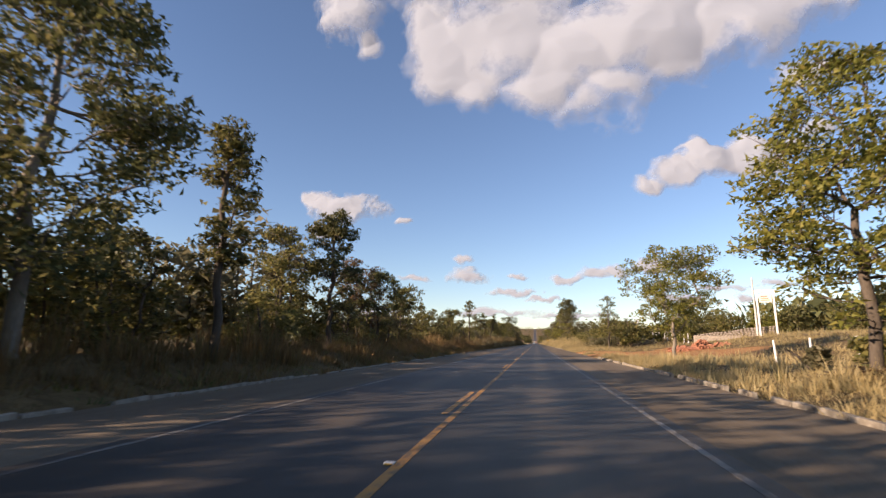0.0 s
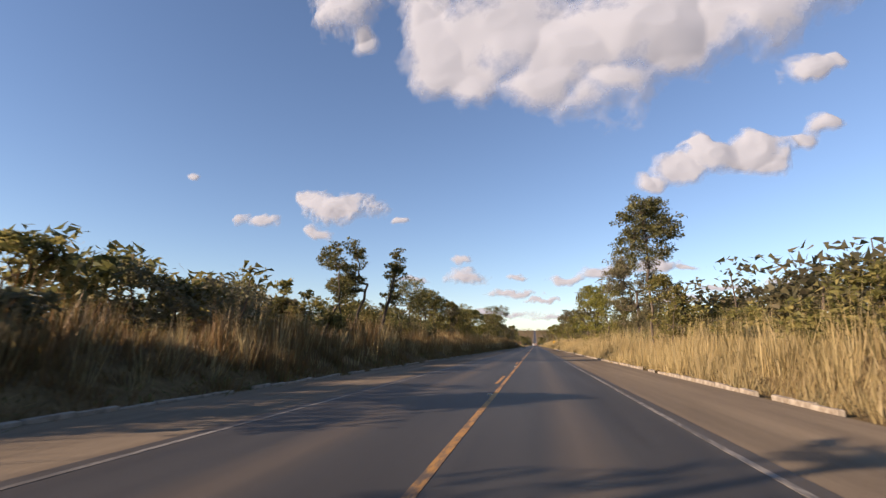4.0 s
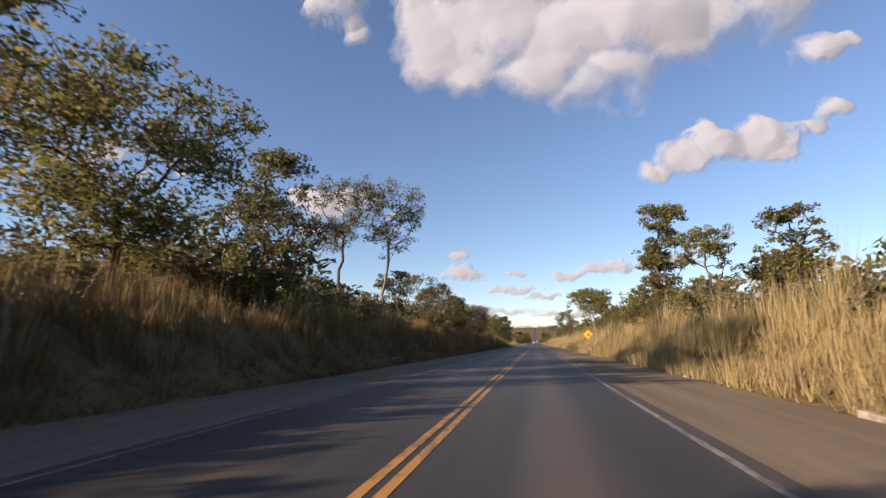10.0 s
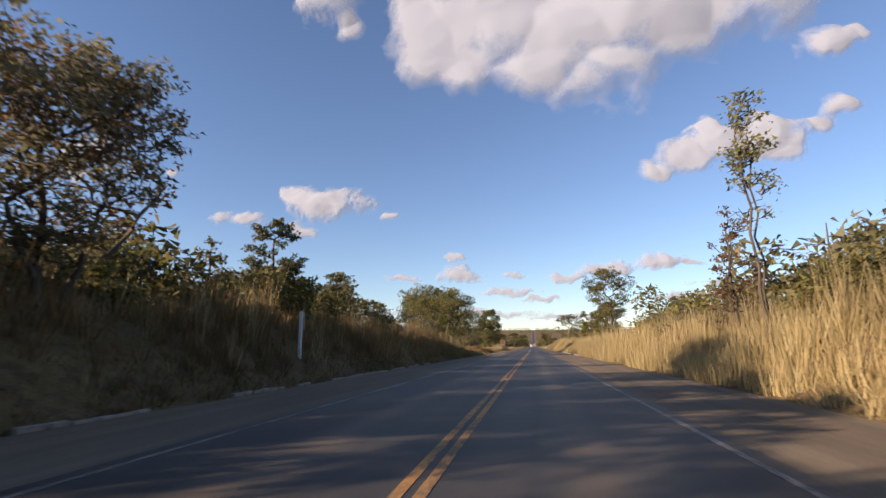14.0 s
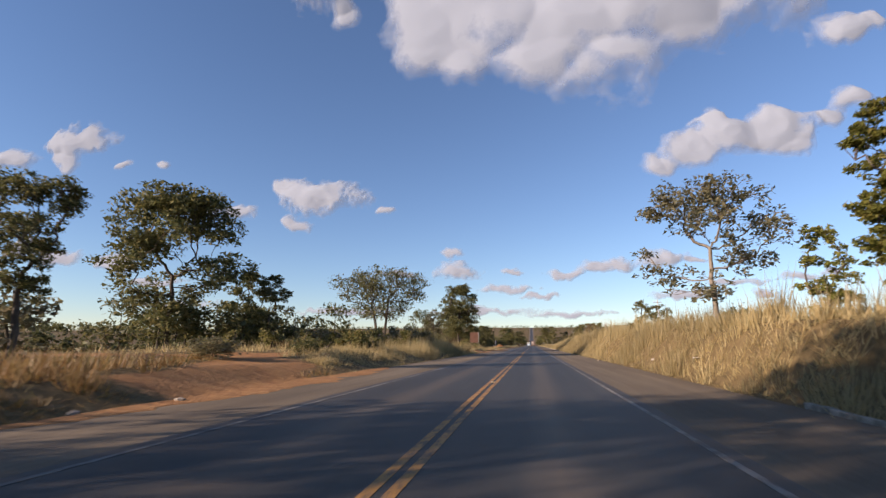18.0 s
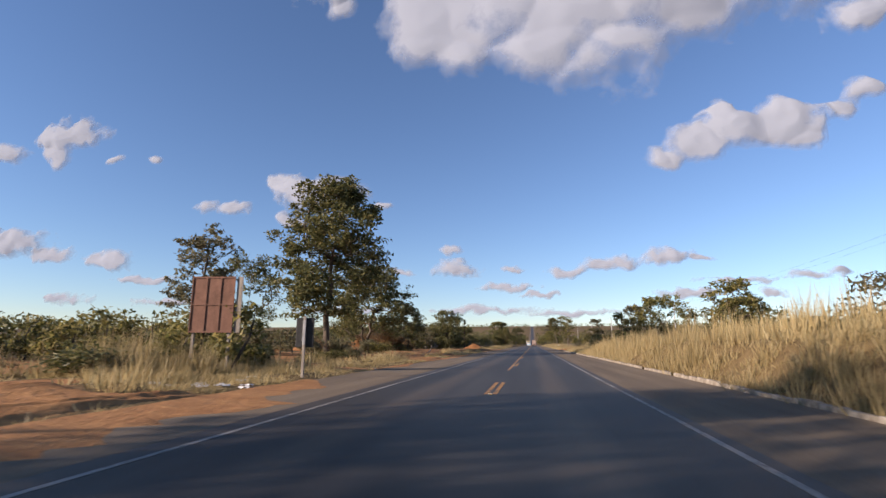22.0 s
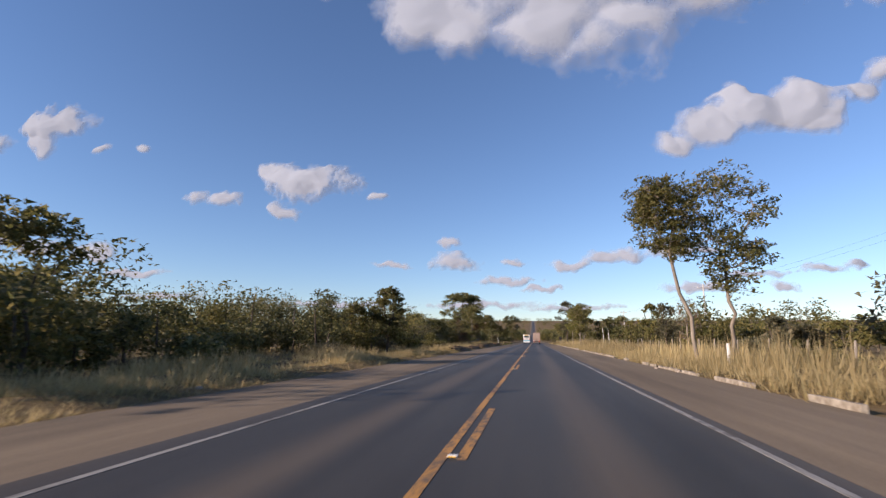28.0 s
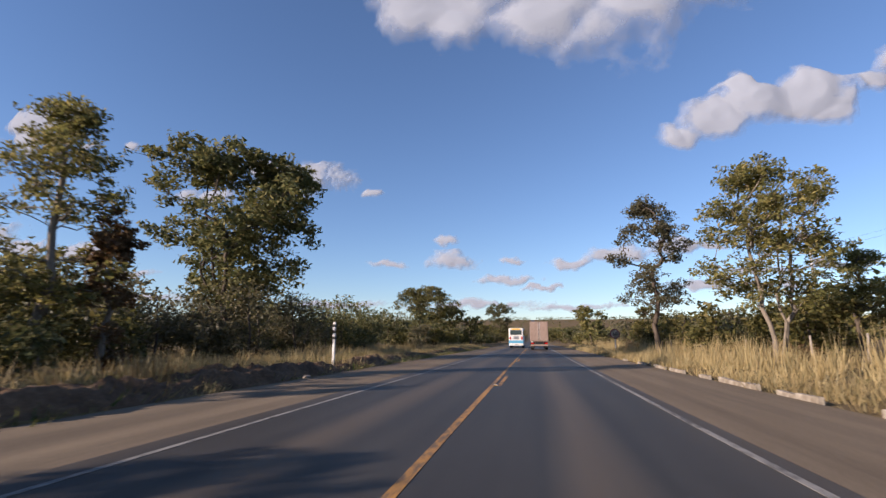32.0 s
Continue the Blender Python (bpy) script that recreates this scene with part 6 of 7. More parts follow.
def brick_heap(x, y):
    g = random.Random(3)
    z = ground_at(x, y)
    ob = empty("brick_heap", pose(x, y, z), "heap of broken red bricks and rubble", "rubble heap")
    bm = bmesh.new()
    box(bm, -0.11, -0.055, -0.045, 0.11, 0.055, 0.045, 0.006)
    me = bpy.data.meshes.new("brick")
    bm.to_mesh(me)
    bm.free()
    me.materials.append(M_BRICK)
    for i in range(190):
        a, r = g.uniform(0, 6.28), math.sqrt(g.random())
        px, py = 4.2 * r * math.cos(a), 1.6 * r * math.sin(a)
        zz = max(0.03, 1.15 * (1 - r) ** 0.8 * (0.8 + 0.3 * math.sin(px * 2.1)))
        s = g.uniform(1.2, 2.6)
        b = new("brick", me)
        b.parent = ob
        b.matrix_basis = pose(px, py, ground_at(x + px, y + py) - z + zz, g.uniform(-50, 50), g.uniform(-50, 50), g.uniform(0, 360)) @ Matrix.Diagonal((s, s, s, 1))
    bm = bmesh.new()
    lump(bm, 1.0, 8, 0.28, 3, 0.3, (0, 0, 0.1), (3.9, 1.5))
    part("rubble", bm, M_BRICK, ob, "crushed brick rubble")


brick_heap(23.6, 75.0)


def fence_post_mesh():
    bm = bmesh.new()
    rod(bm, (0, 0, -0.3), (0.02, 0, 1.6), 0.085, 0.07, 8)
    return part("fence_post", bm, M_WHITE)


fp = tagged(fence_post_mesh(), "whitewashed round fence post", "fence post", "posts of the farm fence")
fp.matrix_basis = pose(27.2, 91.5, ground_at(27.2, 91.5))
g = random.Random(12)
yy = 94.0
while yy < 142:
    copy_thing(fp, pose(27.2 + g.uniform(-0.1, 0.1), yy, ground_at(27.2, yy), g.uniform(-3, 3), g.uniform(-3, 3), g.uniform(0, 90)))
    yy += g.uniform(2.4, 3.4)
for k, (px, py) in enumerate(((18.6, 40.0), (20.2, 38.6), (22.4, 37.2), (24.4, 35.6), (26.4, 34.0), (28.6, 32.6))):
    copy_thing(fp, pose(px, py, ground_at(px, py), g.uniform(-4, 4), g.uniform(-4, 4), 30 * k))
bm = bmesh.new()
rod(bm, (0, 0, -0.3), (0.03, 0, 1.45), 0.06, 0.05, 7)
wp = tagged(part("fence_post", bm, M_POST), "weathered grey wooden fence post", "fence post", "posts of the field fence")
wp.matrix_basis = pose(15.0, 722.0, ground_at(15, 722))
yy = 726.0
while yy < 905:
    copy_thing(wp, pose(15.0 + g.uniform(-0.2, 0.2), yy, ground_at(15, yy), g.uniform(-5, 5), g.uniform(-5, 5), 0))
    yy += g.uniform(3.5, 5.0)


def sack(x, y, s, seed, label):
    """A full white bulk bag with a slumped body and a tied top."""
    ob = empty("bulk_bag", pose(x, y, ground_at(x, y), 0, 0, seed * 37 % 90), label, "bag", "white bulk bags on the field")
    bm = bmesh.new()
    r = bmesh.ops.create_cube(bm, size=1.0)
    bmesh.ops.subdivide_edges(bm, edges=bm.edges, cuts=5, use_grid_fill=True)
    for v in bm.verts:
        c = v.co.copy()
        n = c.normalized() * 0.62
        v.co = c.lerp(n, 0.45) * s
        bulge = 1 + 0.10 * math.sin(3.1 * (c.z + 0.5)) + 0.05 * noise.noise(c * 3 + Vector((seed, 0, 0)))
        v.co.x *= bulge
        v.co.y *= bulge
        v.co.z = (v.co.z + 0.53 * s) * 0.95
    for f in bm.faces:
        f.smooth = True
    part("body", bm, M_BAG, ob)
    bm = bmesh.new()
    rod(bm, (0, 0, s * 0.95), (0.05 * s, 0, s * 1.12), 0.10 * s, 0.2 * s, 9)
    part("tied_top", bm, M_BAG, ob)


M_BAG = surface("white_woven_plastic", [(0.3, (0.375, 0.352, 0.315)), (0.7, (0.525, 0.503, 0.465))], 3.0, 0.6, 0.4, 60.0)
g = random.Random(21)
for k in range(13):
    sack(34.2 + g.uniform(-1.2, 1.2) + (k % 2) * 1.4, 716.0 + 2.3 * k + g.uniform(-0.5, 0.5), g.uniform(0.8, 1.15), k, "full white woven bulk bag standing on dry ground")
for k in range(5):
    sack(29.7 + 1.3 * k + g.uniform(-0.3, 0.3), 707.0 + 0.8 * k, g.uniform(0.9, 1.2), 20 + k, "full white woven bulk bag beside scrub")


def earth_mound(x, y, w, d, h, seed, label="heap of loose orange earth"):
    """A heap of dumped earth with slipped sides and clods at its foot."""
    g2 = np.random.default_rng(seed)
    n = 40
    u = np.linspace(-1.15, 1.15, n)
    U, V = np.meshgrid(u, u)
    tab = g2.uniform(-1, 1, (64, 64))
    r = np.sqrt(U ** 2 + V ** 2) * (1 + 0.16 * np.sin(3 * np.arctan2(V, U) + seed))
    z = h * np.clip(1 - r, 0, 1) ** 0.85 + 0.05 * h * np.sin(9 * U + 3) * np.clip(1.1 - r, 0, 1)
    z = z + h * 0.10 * g2.normal(0, 0.5, z.shape) * np.clip(1.1 - r, 0, 1)
    X, Y = x + U * w / 2, y + V * d / 2
    Z = ground_z(X, Y) + np.where(r < 1.02, z, -0.25) - 0.02
    idx = np.arange(n * n).reshape(n, n)
    q = np.stack([idx[:-1, :-1], idx[:-1, 1:], idx[1:, 1:], idx[1:, :-1]], -1).reshape(-1, 4)
    ob = tagged(new("earth_mound", np_mesh("earth_mound", np.stack([X, Y, Z], -1).reshape(-1, 3), [q], M_REDEARTH, True)), label, "earth heap", "heaps of earth")
    for k in range(9):
        a = g2.uniform(0, 6.28)
        px, py = x + math.cos(a) * w * 0.52, y + math.sin(a) * d * 0.52
        bm = bmesh.new()
        lump(bm, g2.uniform(0.08, 0.22), k + seed, 0.7, 1, 0.3)
        c = part("clod", bm, M_REDEARTH, ob)
        c.matrix_basis = pose(px, py, ground_at(px, py) + 0.05)


earth_mound(-13.6, 693.5, 5.4, 4.0, 1.45, 1, "heap of loose orange earth beside the road")
earth_mound(-38.0, 653.0, 9.0, 7.0, 2.4, 2)
earth_mound(-31.0, 655.0, 8.0, 6.0, 1.9, 3)
earth_mound(-26.0, 663.0, 6.0, 5.0, 1.5, 4)
earth_mound(-46.0, 648.0, 9.0, 6.0, 2.0, 5)
earth_mound(-37.0, 578.0, 8.0, 5.0, 1.1, 6)
earth_mound(-29.0, 588.0, 6.0, 4.0, 0.9, 7)
earth_mound(-12.5, 722.0, 5.0, 3.0, 0.7, 8)


def fallen_branch(x, y, length, turn, seed, label):
    g2 = np.random.default_rng(seed)
    ob = empty("fallen_branch", pose(x, y, ground_at(x, y), 0, 0, turn), label, "branch")
    main = bend(g2, (0, 0, 0.12), (length, 0, 0.9), 7, 0.3, 0.12)
    for path, r in [(main, np.linspace(0.09, 0.02, 7))] + [(bend(g2, main[k], main[k] + np.array([g2.uniform(0.2, 1.0), g2.uniform(-1.0, 1.0), g2.uniform(-0.2, 1.0)]) * length * 0.4, 5, 0.1, 0.06), np.linspace(0.04, 0.008, 5)) for k in (2, 3, 3, 4, 4, 5, 5, 6)]:
        a, b = tube(path, r, 5)
        a[:, 2] = np.maximum(a[:, 2], 0.0)
        twig = new("limb" if path is main else "twig", np_mesh("twig", a, [b], M_PALE, True))
        twig.parent = ob


fallen_branch(-12.5, 700.0, 3.4, 20, 1, "fallen bare pale branch lying on dry grass")
fallen_branch(-12.0, 703.0, 2.8, 160, 2, "fallen bare pale branch lying on dry grass")
fallen_branch(-13.2, 833.0, 3.0, 40, 3, "tangle of fallen grey branches on the verge")
fallen_branch(25.5, 703.0, 2.6, 15, 5, "heap of fallen dark branches beside bulk bags")
fallen_branch(24.0, 704.5, 2.2, 200, 6, "heap of fallen dark branches beside bulk bags")
fallen_branch(-12.0, 628.0, 3.0, 75, 4, "fallen bare branch beside the bushes")


# low bank of turned earth along the western verge
def earth_berm(x, y0, y1, h, seed):
    g2 = np.random.default_rng(seed)
    ys = np.arange(y0, y1, 0.2)
    prof = np.linspace(-1.6, 0.95, 18)
    hp = np.interp(prof, [-1.6, -1.1, -0.5, 0.15, 0.45, 0.7, 0.95], [-0.3, 0.7, 0.95, 1.0, 0.75, 0.3, -0.3])
    P, Y = np.meshgrid(prof, ys)
    tab = g2.uniform(-1, 1, (64, 64))
    clods = fbm(tab, Y * 1.7, P * 2.6, 4)
    H = np.broadcast_to(hp, P.shape) * h * (0.75 + 0.3 * np.sin(Y * 0.8) * np.sin(Y * 0.23) + 0.42 * clods + 0.1 * g2.normal(0, 1, P.shape))
    X = x + P * 0.75 + 0.12 * np.sin(Y * 1.1)
    Z = ground_z(X, Y) + H
    ny, nx = X.shape
    idx = np.arange(nx * ny).reshape(ny, nx)
    q = np.stack([idx[:-1, :-1], idx[:-1, 1:], idx[1:, 1:], idx[1:, :-1]], -1).reshape(-1, 4)
    me = np_mesh("earth_berm", np.stack([X, Y, Z], -1).reshape(-1, 3), [q], M_DARKEARTH)
    tagged(new("earth_berm", me), "low ridge of dark turned earth along the road edge", "earth ridge", kind="structure")


M_DARKEARTH = surface("turned_dark_earth", [(0.3, (0.060, 0.036, 0.021)), (0.7, (0.156, 0.099, 0.057))], 1.5, 0.95, 0.9, 12.0, bump_d=0.06)
earth_berm(-7.9, 786, 872, 0.42, 4)
for i in range(5):
    grass_patch("berm_grass", -9.4, -7.5, 780 + 20 * i, 800 + 20 * i, 90, 16, 0.45, 0.95, 680 + i, (M_STRAW, M_BROWN)[i % 2], "dry yellow grass tufts on the ridge of turned earth", 0.03, spread=0.12)
earth_berm(-8.4, 872, 930, 0.2, 5)
earth_berm(-9.2, 618, 680, 0.2, 6)


# bus and truck on the road ahead
def wheel(parent, x, y, r=0.5, w=0.3):
    bm = bmesh.new()
    bmesh.ops.create_cone(bm, cap_ends=True, segments=24, radius1=r, radius2=r, depth=w, matrix=Matrix.Translation((x, y, r)) @ Matrix.Rotation(radians(90), 4, "Y"))
    bmesh.ops.bevel(bm, geom=[e for e in bm.edges if e.is_manifold and e.calc_face_angle(0) > 0.9], offset=0.04, segments=2, affect="EDGES")
    wh = part("wheel", bm, M_TYRE, parent, "black rubber tyre")
    bm = bmesh.new()
    sgn = 1 if x > 0 else -1
    bmesh.ops.create_cone(bm, cap_ends=True, segments=20, radius1=r * 0.55, radius2=r * 0.45, depth=0.04, matrix=Matrix.Translation((x + sgn * (w / 2 + 0.005), y, r)) @ Matrix.Rotation(radians(90), 4, "Y"))
    part("rim", bm, M_STEEL, wh, "steel rim")


M_TYRE = surface("tyre_rubber", [(0.3, (0.012, 0.012, 0.012)), (0.7, (0.025, 0.025, 0.025))], 6, 0.85, 0.2)
M_GLASS = surface("tinted_vehicle_glass", [(0.3, (0.03, 0.045, 0.05)), (0.7, (0.05, 0.065, 0.07))], 2, 0.08, 0.0, spec=0.6)
M_BLUE = surface("light_blue_vehicle_paint", [(0.3, (0.096, 0.288, 0.440)), (0.7, (0.128, 0.352, 0.504))], 2, 0.3, 0.02)
M_REDLENS = surface("red_lamp_lens", [(0.3, (0.30, 0.01, 0.01)), (0.7, (0.42, 0.02, 0.015))], 4, 0.2, 0.0)


def bus(x, y):
    ob = empty("bus", pose(x, y, 0.0), "white intercity bus with a light blue skirt seen from behind", "bus")
    L, hw = 12.5, 1.26
    bm = bmesh.new()
    box(bm, -hw, 0, 0.95, hw, L, 3.45, 0.16)
    part("body", bm, M_WHITE, ob)
    bm = bmesh.new()
    box(bm, -hw - 0.012, -0.012, 0.38, hw + 0.012, L, 1.35, 0.08)
    part("skirt", bm, M_BLUE, ob, "light blue lower panels")
    bm = bmesh.new()
    box(bm, -1.0, -0.015, 2.25, 1.0, 0.05, 3.1, 0.05)
    part("rear_window", bm, M_GLASS, ob, "dark tinted rear window")
    bm = bmesh.new()
    box(bm, -0.8, -0.03, 3.14, 0.8, 0.05, 3.36, 0.02)
    part("route_board", bm, M_YELLOW, ob, "yellowish panel above the window")
    for s in (-1, 1):
        bm = bmesh.new()
        box(bm, s * 1.0 - 0.14, -0.03, 1.45, s * 1.0 + 0.14, 0.03, 1.95, 0.03)
        part("tail_light", bm, M_REDLENS, ob, "red tail light cluster")
        for k in range(7):
            bm = bmesh.new()
            box(bm, s * (hw + 0.004) - 0.012, 0.7 + 1.6 * k, 2.2, s * (hw + 0.004) + 0.012, 2.18 + 1.6 * k, 3.05, 0.01)
            part("side_window", bm, M_GLASS, ob, "dark tinted side window")
        for yy2 in (2.9, 4.2, 10.0):
            wheel(ob, s * 1.08, yy2)
    bm = bmesh.new()
    box(bm, -1.22, -0.09, 0.42, 1.22, 0.02, 0.82, 0.05)
    part("bumper", bm, M_WHITE, ob, "white rear bumper")
    bm = bmesh.new()
    box(bm, -0.45, -0.025, 1.5, 0.45, -0.01, 2.05, 0.01)
    part("engine_grille", bm, M_STEEL, ob, "grey engine grille")
    bm = bmesh.new()
    box(bm, -0.22, -0.1, 0.55, 0.22, -0.092, 0.68)
    part("number_plate", bm, M_STEEL, ob, "plain grey number plate")


def truck(x, y):
    ob = empty("truck", pose(x, y, 0.0), "box truck with a faded pinkish-brown cargo body seen from behind", "truck")
    bm = bmesh.new()
    box(bm, -1.28, 0, 1.15, 1.28, 8.5, 3.95, 0.05)
    cargo = part("cargo_body", bm, M_CARGO, ob)
    for s in (-1, 1):
        bm = bmesh.new()
        box(bm, s * 0.63 - 0.6, -0.03, 1.25, s * 0.63 + 0.6, 0.0, 3.85, 0.015)
        d = part("rear_door", bm, M_CARGO, cargo)
    for k in (-0.12, 0.12):
        bm = bmesh.new()
        rod(bm, (k, -0.05, 1.3), (k, -0.05, 3.8), 0.02)
        part("lock_bar", bm, M_STEEL, cargo, "steel lock bar")
    bm = bmesh.new()
    box(bm, -0.5, 0.1, 0.75, 0.5, 9.5, 1.12, 0.02)
    part("chassis", bm, M_BLACK, ob, "dark chassis")
    bm = bmesh.new()
    box(bm, -1.22, -0.1, 0.52, 1.22, 0.0, 0.74, 0.02)
    part("bumper", bm, M_CARGO, ob, "rear crash bar")
    for s in (-1, 1):
        bm = bmesh.new()
        box(bm, s * 0.95 - 0.2, -0.06, 0.8, s * 0.95 + 0.2, 0.02, 1.0, 0.02)
        part("tail_light", bm, M_REDLENS, ob, "red tail light")
        bm = bmesh.new()
        box(bm, s * 0.88 - 0.3, 0.75, 0.28, s * 0.88 + 0.3, 0.78, 1.05, 0.005)
        part("mud_flap", bm, M_BLACK, ob, "black rubber mud flap")
        for yy2 in (1.6, 2.9, 8.9):
            wheel(ob, s * 1.02, yy2, 0.5, 0.42)
    bm = bmesh.new()
    box(bm, -1.2, 8.7, 0.9, 1.2, 10.8, 3.0, 0.15)
    part("cab", bm, M_WHITE, ob, "pale cab")


M_CARGO = surface("faded_pinkish_brown_paint", [(0.3, (0.215, 0.155, 0.125)), (0.7, (0.290, 0.215, 0.175))], 1.2, 0.7, 0.1, 20.0, stretch=(1, 1, 0.3))
bus(-1.9, 931.0)
truck(1.9, 915.5)

# stones and litter along the verge
g = random.Random(33)
stone_meshes = []
for k in range(4):
    bm = bmesh.new()
    lump(bm, 0.12, k + 30, 0.6, 1, 0.35)
    me = bpy.data.meshes.new("stone")
    bm.to_mesh(me)
    bm.free()
    me.materials.append(M_STONE)
    stone_meshes.append(me)
for k in range(70):
    side = g.choice((-1, 1))
    y = g.uniform(0, 940)
    x = side * g.uniform(6.3, 8.2)
    s = g.uniform(0.5, 1.5)
    ob = tagged(new("stone", g.choice(stone_meshes)), "small pale stone lying on the road edge", "stone", "loose stones on the verge")
    ob.matrix_basis = pose(x, y, max(ground_at(x, y), -0.012 if abs(x) < 6.98 else -1) + 0.02 * s, 0, 0, g.uniform(0, 360)) @ Matrix.Diagonal((s, s, s, 1))


def litter(x, y, seed):
    g2 = random.Random(seed)
    bm = bmesh.new()
    bmesh.ops.create_grid(bm, x_segments=5, y_segments=4, size=0.16)
    for v in bm.verts:
        v.co.z = 0.03 + 0.06 * noise.noise(v.co * 9 + Vector((seed, 0, 0)))
        v.co.x *= g2.uniform(0.9, 1.3)
    r = bmesh.ops.solidify(bm, geom=bm.faces, thickness=0.004)
    tagged(part("paper_litter", bm, M_WHITE), "crumpled whitish litter on the road edge", "litter", "litter on the verge").matrix_basis = pose(x, y, max(ground_at(x, y), -0.012) + 0.02, 0, 0, g2.uniform(0, 360))


for k, (x, y) in enumerate(((-7.6, 33.0), (-7.9, 277.5), (-7.4, 281.0), (-8.2, 287.0), (-7.7, 442.0), (8.0, 325.0), (8.6, 326.5), (-8.0, 580.0), (-8.3, 580.4), (-7.6, 580.6), (-7.3, 580.1), (-8.8, 580.2), (-9.4, 580.9), (-8.6, 582.0), (-9.2, 580.5), (-9.9, 580.0), (-8.9, 583.0), (-10.5, 580.2), (8.2, 480.0), (7.6, 520.0))):
    litter(x, y, k)

# kerbs: whitewashed blocks, some sunk, tilted or missing
kerb_meshes = []
for k in range(5):
    bm = bmesh.new()
    box(bm, -0.075, -0.47, -0.2, 0.075, 0.47, 0.15, 0.02)
    for v in bm.verts:
        v.co += Vector((0.02 * noise.noise(v.co * 5 + Vector((k * 9, 0, 0))), 0, 0.022 * noise.noise(v.co * 4 + Vector((0, k * 7, 3)))))
    me = bpy.data.meshes.new("kerb_block")
    bm.to_mesh(me)
    bm.free()
    me.materials.append(M_CONC)
    kerb_meshes.append(me)


def kerb(x, y0, y1, seed, gone=0.12):
    g2 = random.Random(seed)
    ob = empty("kerb", Matrix.Translation((x, y0, 0)), "broken whitewashed concrete kerb along the road shoulder", "kerb", kind="structure")
    y = 0.0
    while y < y1 - y0:
        if g2.random() > gone:
            b = new("kerb_block", g2.choice(kerb_meshes))
            b.parent = ob
            b.matrix_basis = pose(g2.uniform(-0.03, 0.03), y, g2.uniform(-0.05, 0.01) - (0.07 if x < 0 else 0.02), g2.uniform(-1.5, 1.5), g2.uniform(-5, 5), g2.uniform(-1.5, 1.5))
        y += 0.98


kerb(7.06, 2, 47, 1, 0.15)
kerb(7.06, 108, 255, 2, 0.1)
kerb(7.06, 420, 470, 3, 0.25)
kerb(7.06, 565, 678, 4, 0.1)
kerb(7.06, 735, 880, 5, 0.5)
kerb(-7.06, -5, 250, 6, 0.1)
kerb(-7.06, 340, 390, 7, 0.3)


# ---------- clouds ----------
def cloud_material():
    m, t, out = nodes_of("sunlit_cloud_with_glow")
    at = t.nodes.new("ShaderNodeAttribute")
    at.attribute_name = "puff"
    pos = t.nodes.new("ShaderNodeNewGeometry").outputs["Position"]
    n = noise_of(t, 0.012, 6, 0.62, pos)
    n2 = noise_of(t, 0.05, 4, 0.6, pos)
    f = maths(t, "ADD", at.outputs["Fac"], maths(t, "MULTIPLY", maths(t, "SUBTRACT", n, 0.5), 0.55))
    f = ramp(t, f, [(0.05, (0, 0, 0)), (0.62, (1, 1, 1))])
    d = t.nodes.new("ShaderNodeBsdfDiffuse")
    d.inputs["Color"].default_value = (0.215, 0.236, 0.272, 1)
    tl = t.nodes.new("ShaderNodeBsdfTranslucent")
    tl.inputs["Color"].default_value = (0.215, 0.236, 0.272, 1)
    # even lilac emission stands in for light scattered inside the cloud
    glow = add(t, "ShaderNodeEmission", Strength=0.128)
    glow.inputs["Color"].default_value = (0.84, 0.83, 0.88, 1)
    both = t.nodes.new("ShaderNodeAddShader")
    body = add(t, "ShaderNodeMixShader", Fac=0.3)
    t.links.new(d.outputs[0], body.inputs[1])
    t.links.new(tl.outputs[0], body.inputs[2])
    bp = add(t, "ShaderNodeBump", Strength=0.05, Distance=30.0)
    t.links.new(n2, bp.inputs["Height"])
    t.links.new(bp.outputs[0], d.inputs["Normal"])
    tr = t.nodes.new("ShaderNodeBsdfTransparent")
    mx = t.nodes.new("ShaderNodeMixShader")
    t.links.new(f, mx.inputs[0])
    t.links.new(tr.outputs[0], mx.inputs[1])
    t.links.new(body.outputs[0], both.inputs[0])
    t.links.new(glow.outputs[0], both.inputs[1])
    t.links.new(both.outputs[0], mx.inputs[2])
    t.links.new(mx.outputs[0], out.inputs[0])
    return m


M_CLOUD = cloud_material()
clouds = empty("backdrop_clouds", Matrix(), "scattered white cumulus clouds in a blue sky", "clouds", kind="structure")


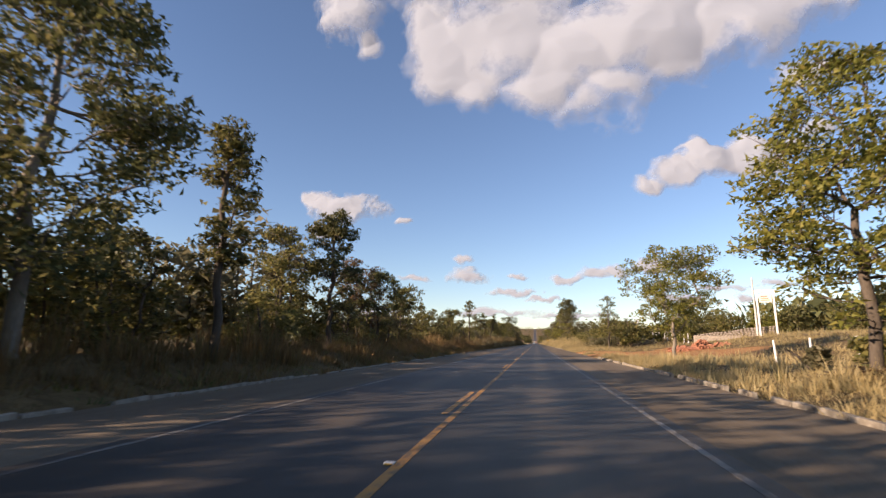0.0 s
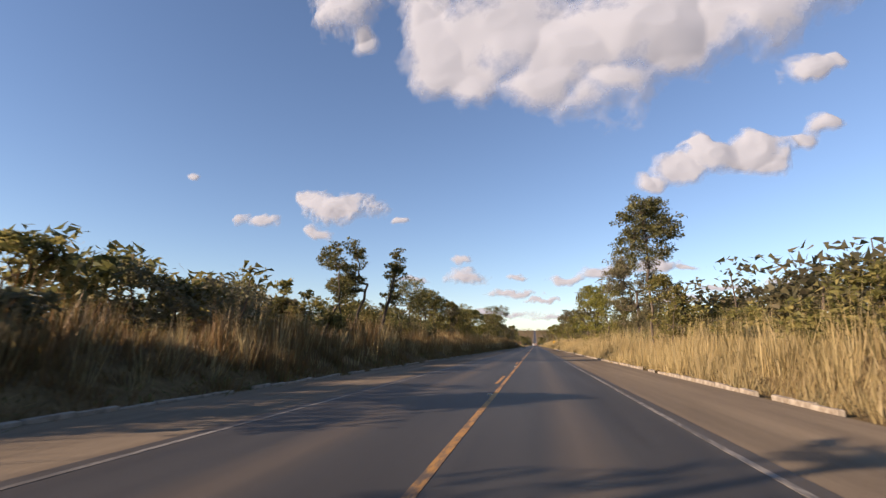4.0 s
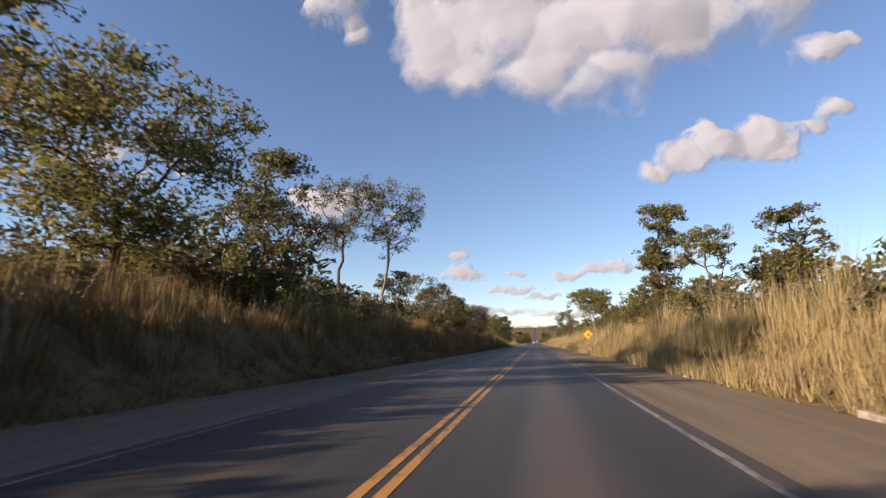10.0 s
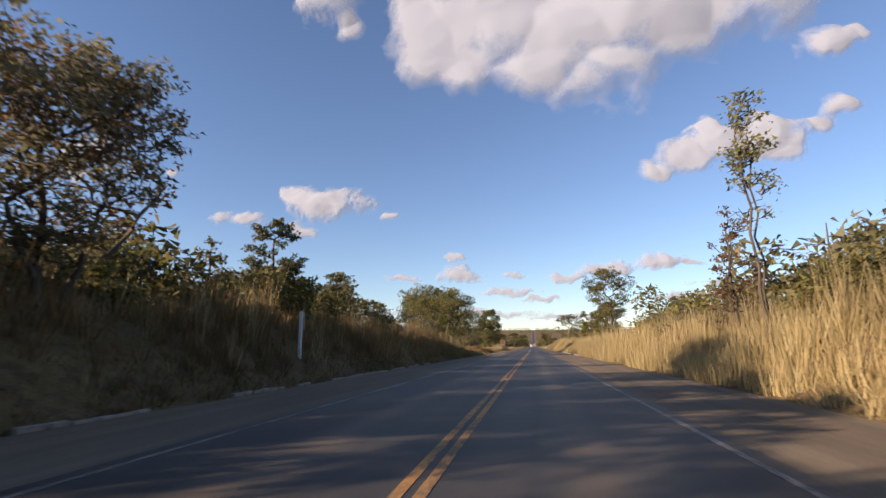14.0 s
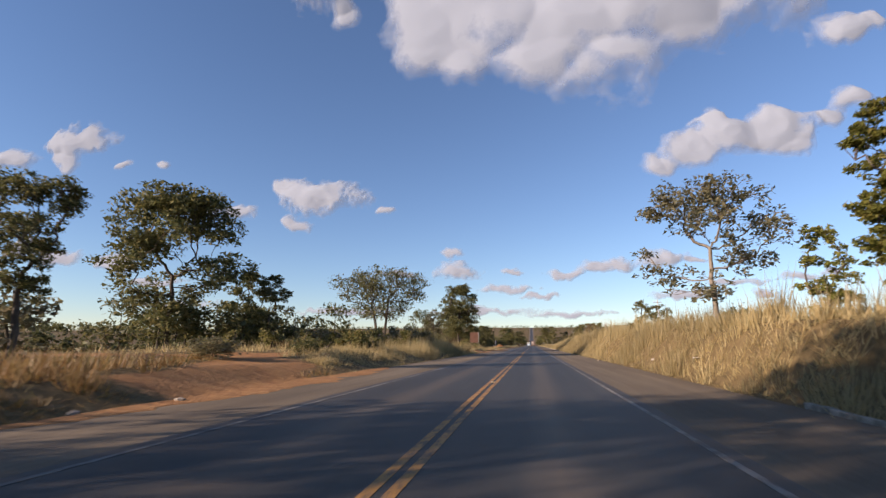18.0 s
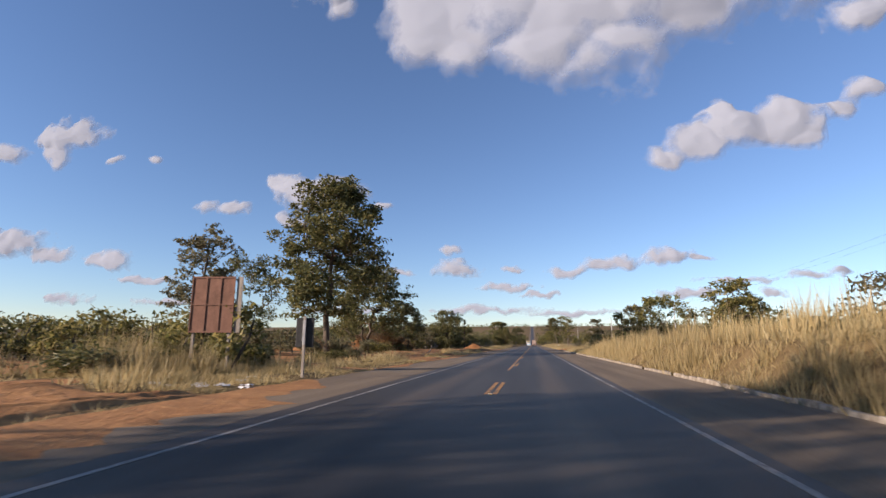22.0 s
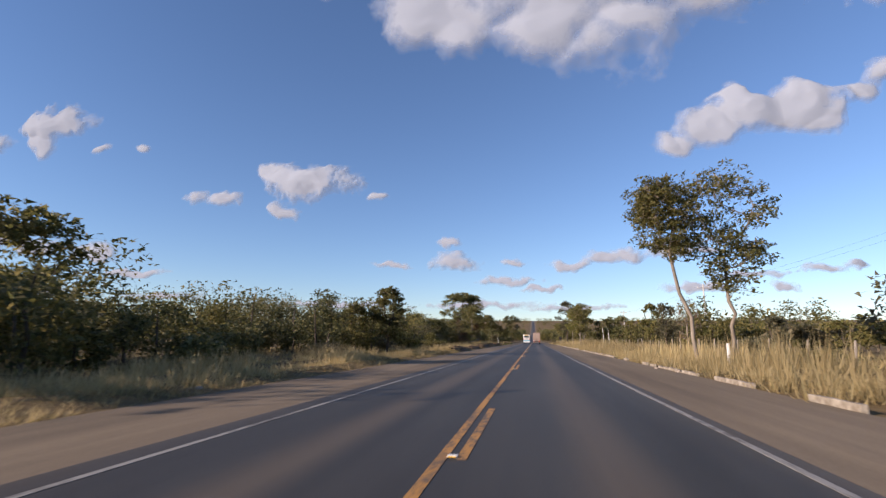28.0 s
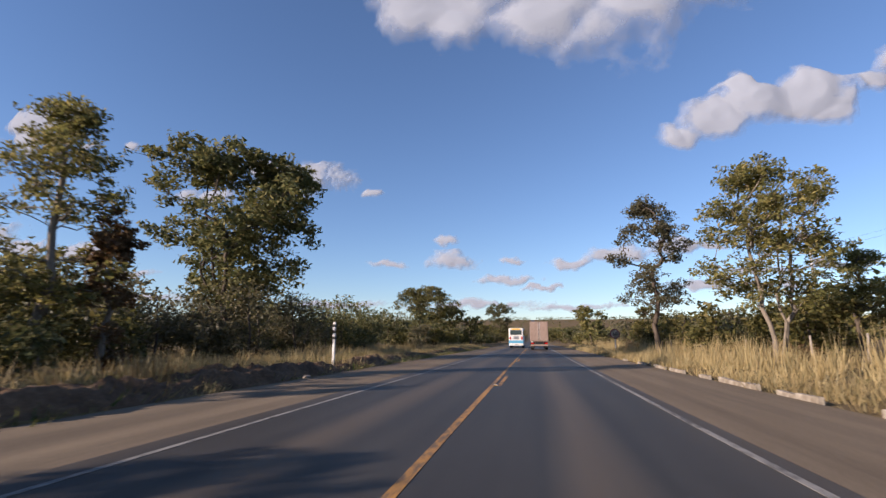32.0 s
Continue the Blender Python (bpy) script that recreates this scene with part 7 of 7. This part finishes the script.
def cloud(y, puffs, seed, soft=1.0):
    """A cloud y metres ahead: puffs are (x, z, half-width, half-height); a billowing shell, thin at the rim."""
    g = np.random.default_rng(seed)
    tab = lattice(g)
    p = np.array(puffs, float)
    pad = 1.5
    x0, x1 = (p[:, 0] - pad * p[:, 2]).min(), (p[:, 0] + pad * p[:, 2]).max()
    z0, z1 = (p[:, 1] - pad * p[:, 3]).min(), (p[:, 1] + pad * p[:, 3]).max()
    step = max(9.0, math.sqrt((x1 - x0) * (z1 - z0) / 26000))
    xs, zs = np.arange(x0, x1, step), np.arange(z0, z1, step)
    X, Z = np.meshgrid(xs, zs)
    sc = 1 / (2.2 * np.median(p[:, 3]) + 40)
    wx = X + 0.2 / sc * fbm(tab, X * sc, Z * sc, 3)
    wz = Z + 0.2 / sc * fbm(tab, X * sc + 19, Z * sc + 5, 3)
    field = np.full(X.shape, -1.0)
    thick = np.zeros(X.shape)
    for cx, cz, rx, rz in p:
        r = np.sqrt(((wx - cx) / rx) ** 2 + ((wz - cz) / np.where(wz > cz, rz * 1.1, rz * 0.9)) ** 2)
        e = 1.18 - r
        field = np.maximum(field, e) + 0.25 * np.clip(np.minimum(field, e) + 0.2, 0, 1)
        thick = np.maximum(thick, np.sqrt(np.clip(1.25 - r, 0, 1)) * min(rx, rz * 1.6))
    field = field + 0.22 * fbm(tab, X * sc * 2.1 + 4, Z * sc * 2.1, 5)
    dens = np.clip(field * 0.9 / soft, 0, 1)
    depth = 0.40 * thick * (0.78 + 0.22 * fbm(tab, X * sc * 1.1 + 40, Z * sc * 1.1 + 11, 2)) * np.clip(field * 2.5, 0, 1)
    ny, nx = X.shape
    idx = np.arange(nx * ny).reshape(ny, nx)
    q = np.stack([idx[:-1, :-1], idx[:-1, 1:], idx[1:, 1:], idx[1:, :-1]], -1).reshape(-1, 4)
    keep = dens.ravel()[q].max(axis=1) > 0.01
    q = q[keep]
    used = np.unique(q)
    remap = np.full(nx * ny, -1)
    remap[used] = np.arange(len(used))
    v = np.stack([X, np.full(X.shape, y) - depth, Z], -1).reshape(-1, 3)[used]
    me = np_mesh("cloud", v, [remap[q]], M_CLOUD, True)
    a = me.attributes.new("puff", "FLOAT", "POINT")
    a.data.foreach_set("value", dens.ravel()[used].astype(np.float32))
    ob = new("cloud", me)
    ob.parent = clouds


cloud(3650, [(-1471, 2853, 397, 272), (-1330, 2562, 116, 146)], 900, 1.10)
cloud(3650, [(-614, 2324, 397, 364), (-382, 1974, 250, 227), (-613, 2121, 324, 231), (-808, 2608, 262, 238), (-147, 2477, 553, 437), (378, 2242, 489, 356), (932, 2350, 653, 414), (1529, 2327, 634, 359), (2000, 2456, 374, 249), (591, 1839, 367, 237), (196, 1994, 354, 221), (1074, 2073, 384, 256), (320, 2986, 1386, 369), (1377, 2831, 1310, 349), (2253, 2423, 164, 102)], 901, 1.10)
cloud(3000, [(1591, 1536, 171, 79), (1714, 1581, 98, 58)], 902, 0.88)
cloud(3700, [(831, 1157, 122, 64), (1072, 1215, 205, 135), (1310, 1294, 240, 148), (1553, 1312, 209, 156), (1635, 1203, 137, 89), (1799, 1391, 117, 68), (1984, 1510, 144, 82), (1173, 1395, 99, 41)], 903, 0.88)
cloud(4300, [(-1719, 1226, 410, 156), (-1941, 1007, 146, 68), (-2013, 1316, 173, 89), (-1183, 1069, 85, 42)], 904, 0.84)
cloud(4300, [(-4290, 1958, 366, 155), (-4417, 1757, 143, 155), (-4985, 1784, 311, 113), (-3797, 1644, 86, 43), (-3356, 1621, 74, 47)], 905, 0.84)
cloud(4500, [(-2918, 1236, 128, 74), (-2638, 1174, 157, 68)], 906, 0.92)
cloud(4600, [(-5164, 993, 433, 161), (-4664, 858, 254, 73), (-4001, 780, 319, 99), (-3602, 592, 323, 37)], 907, 0.84)
cloud(4700, [(-654, 800, 121, 49)], 908, 1.00)
cloud(4750, [(-1160, 618, 189, 29), (-656, 629, 244, 78)], 909, 1.00)
cloud(4750, [(-148, 625, 105, 28)], 910, 1.09)
cloud(4750, [(-198, 468, 247, 42), (56, 399, 178, 23)], 911, 1.00)
cloud(4750, [(315, 594, 168, 46), (564, 627, 157, 55), (743, 666, 119, 69), (1093, 696, 209, 77), (1365, 658, 107, 26)], 912, 0.92)
cloud(4750, [(1239, 398, 312, 35), (1617, 492, 308, 26)], 913, 1.09)
cloud(4750, [(2095, 521, 155, 34), (2329, 552, 94, 29), (1846, 393, 112, 34)], 914, 1.00)
cloud(4800, [(-4765, 443, 513, 62), (-3410, 388, 434, 38)], 915, 1.17)
cloud(4800, [(-418, 282, 577, 33), (328, 243, 419, 27), (-1688, 296, 557, 35)], 916, 1.26)
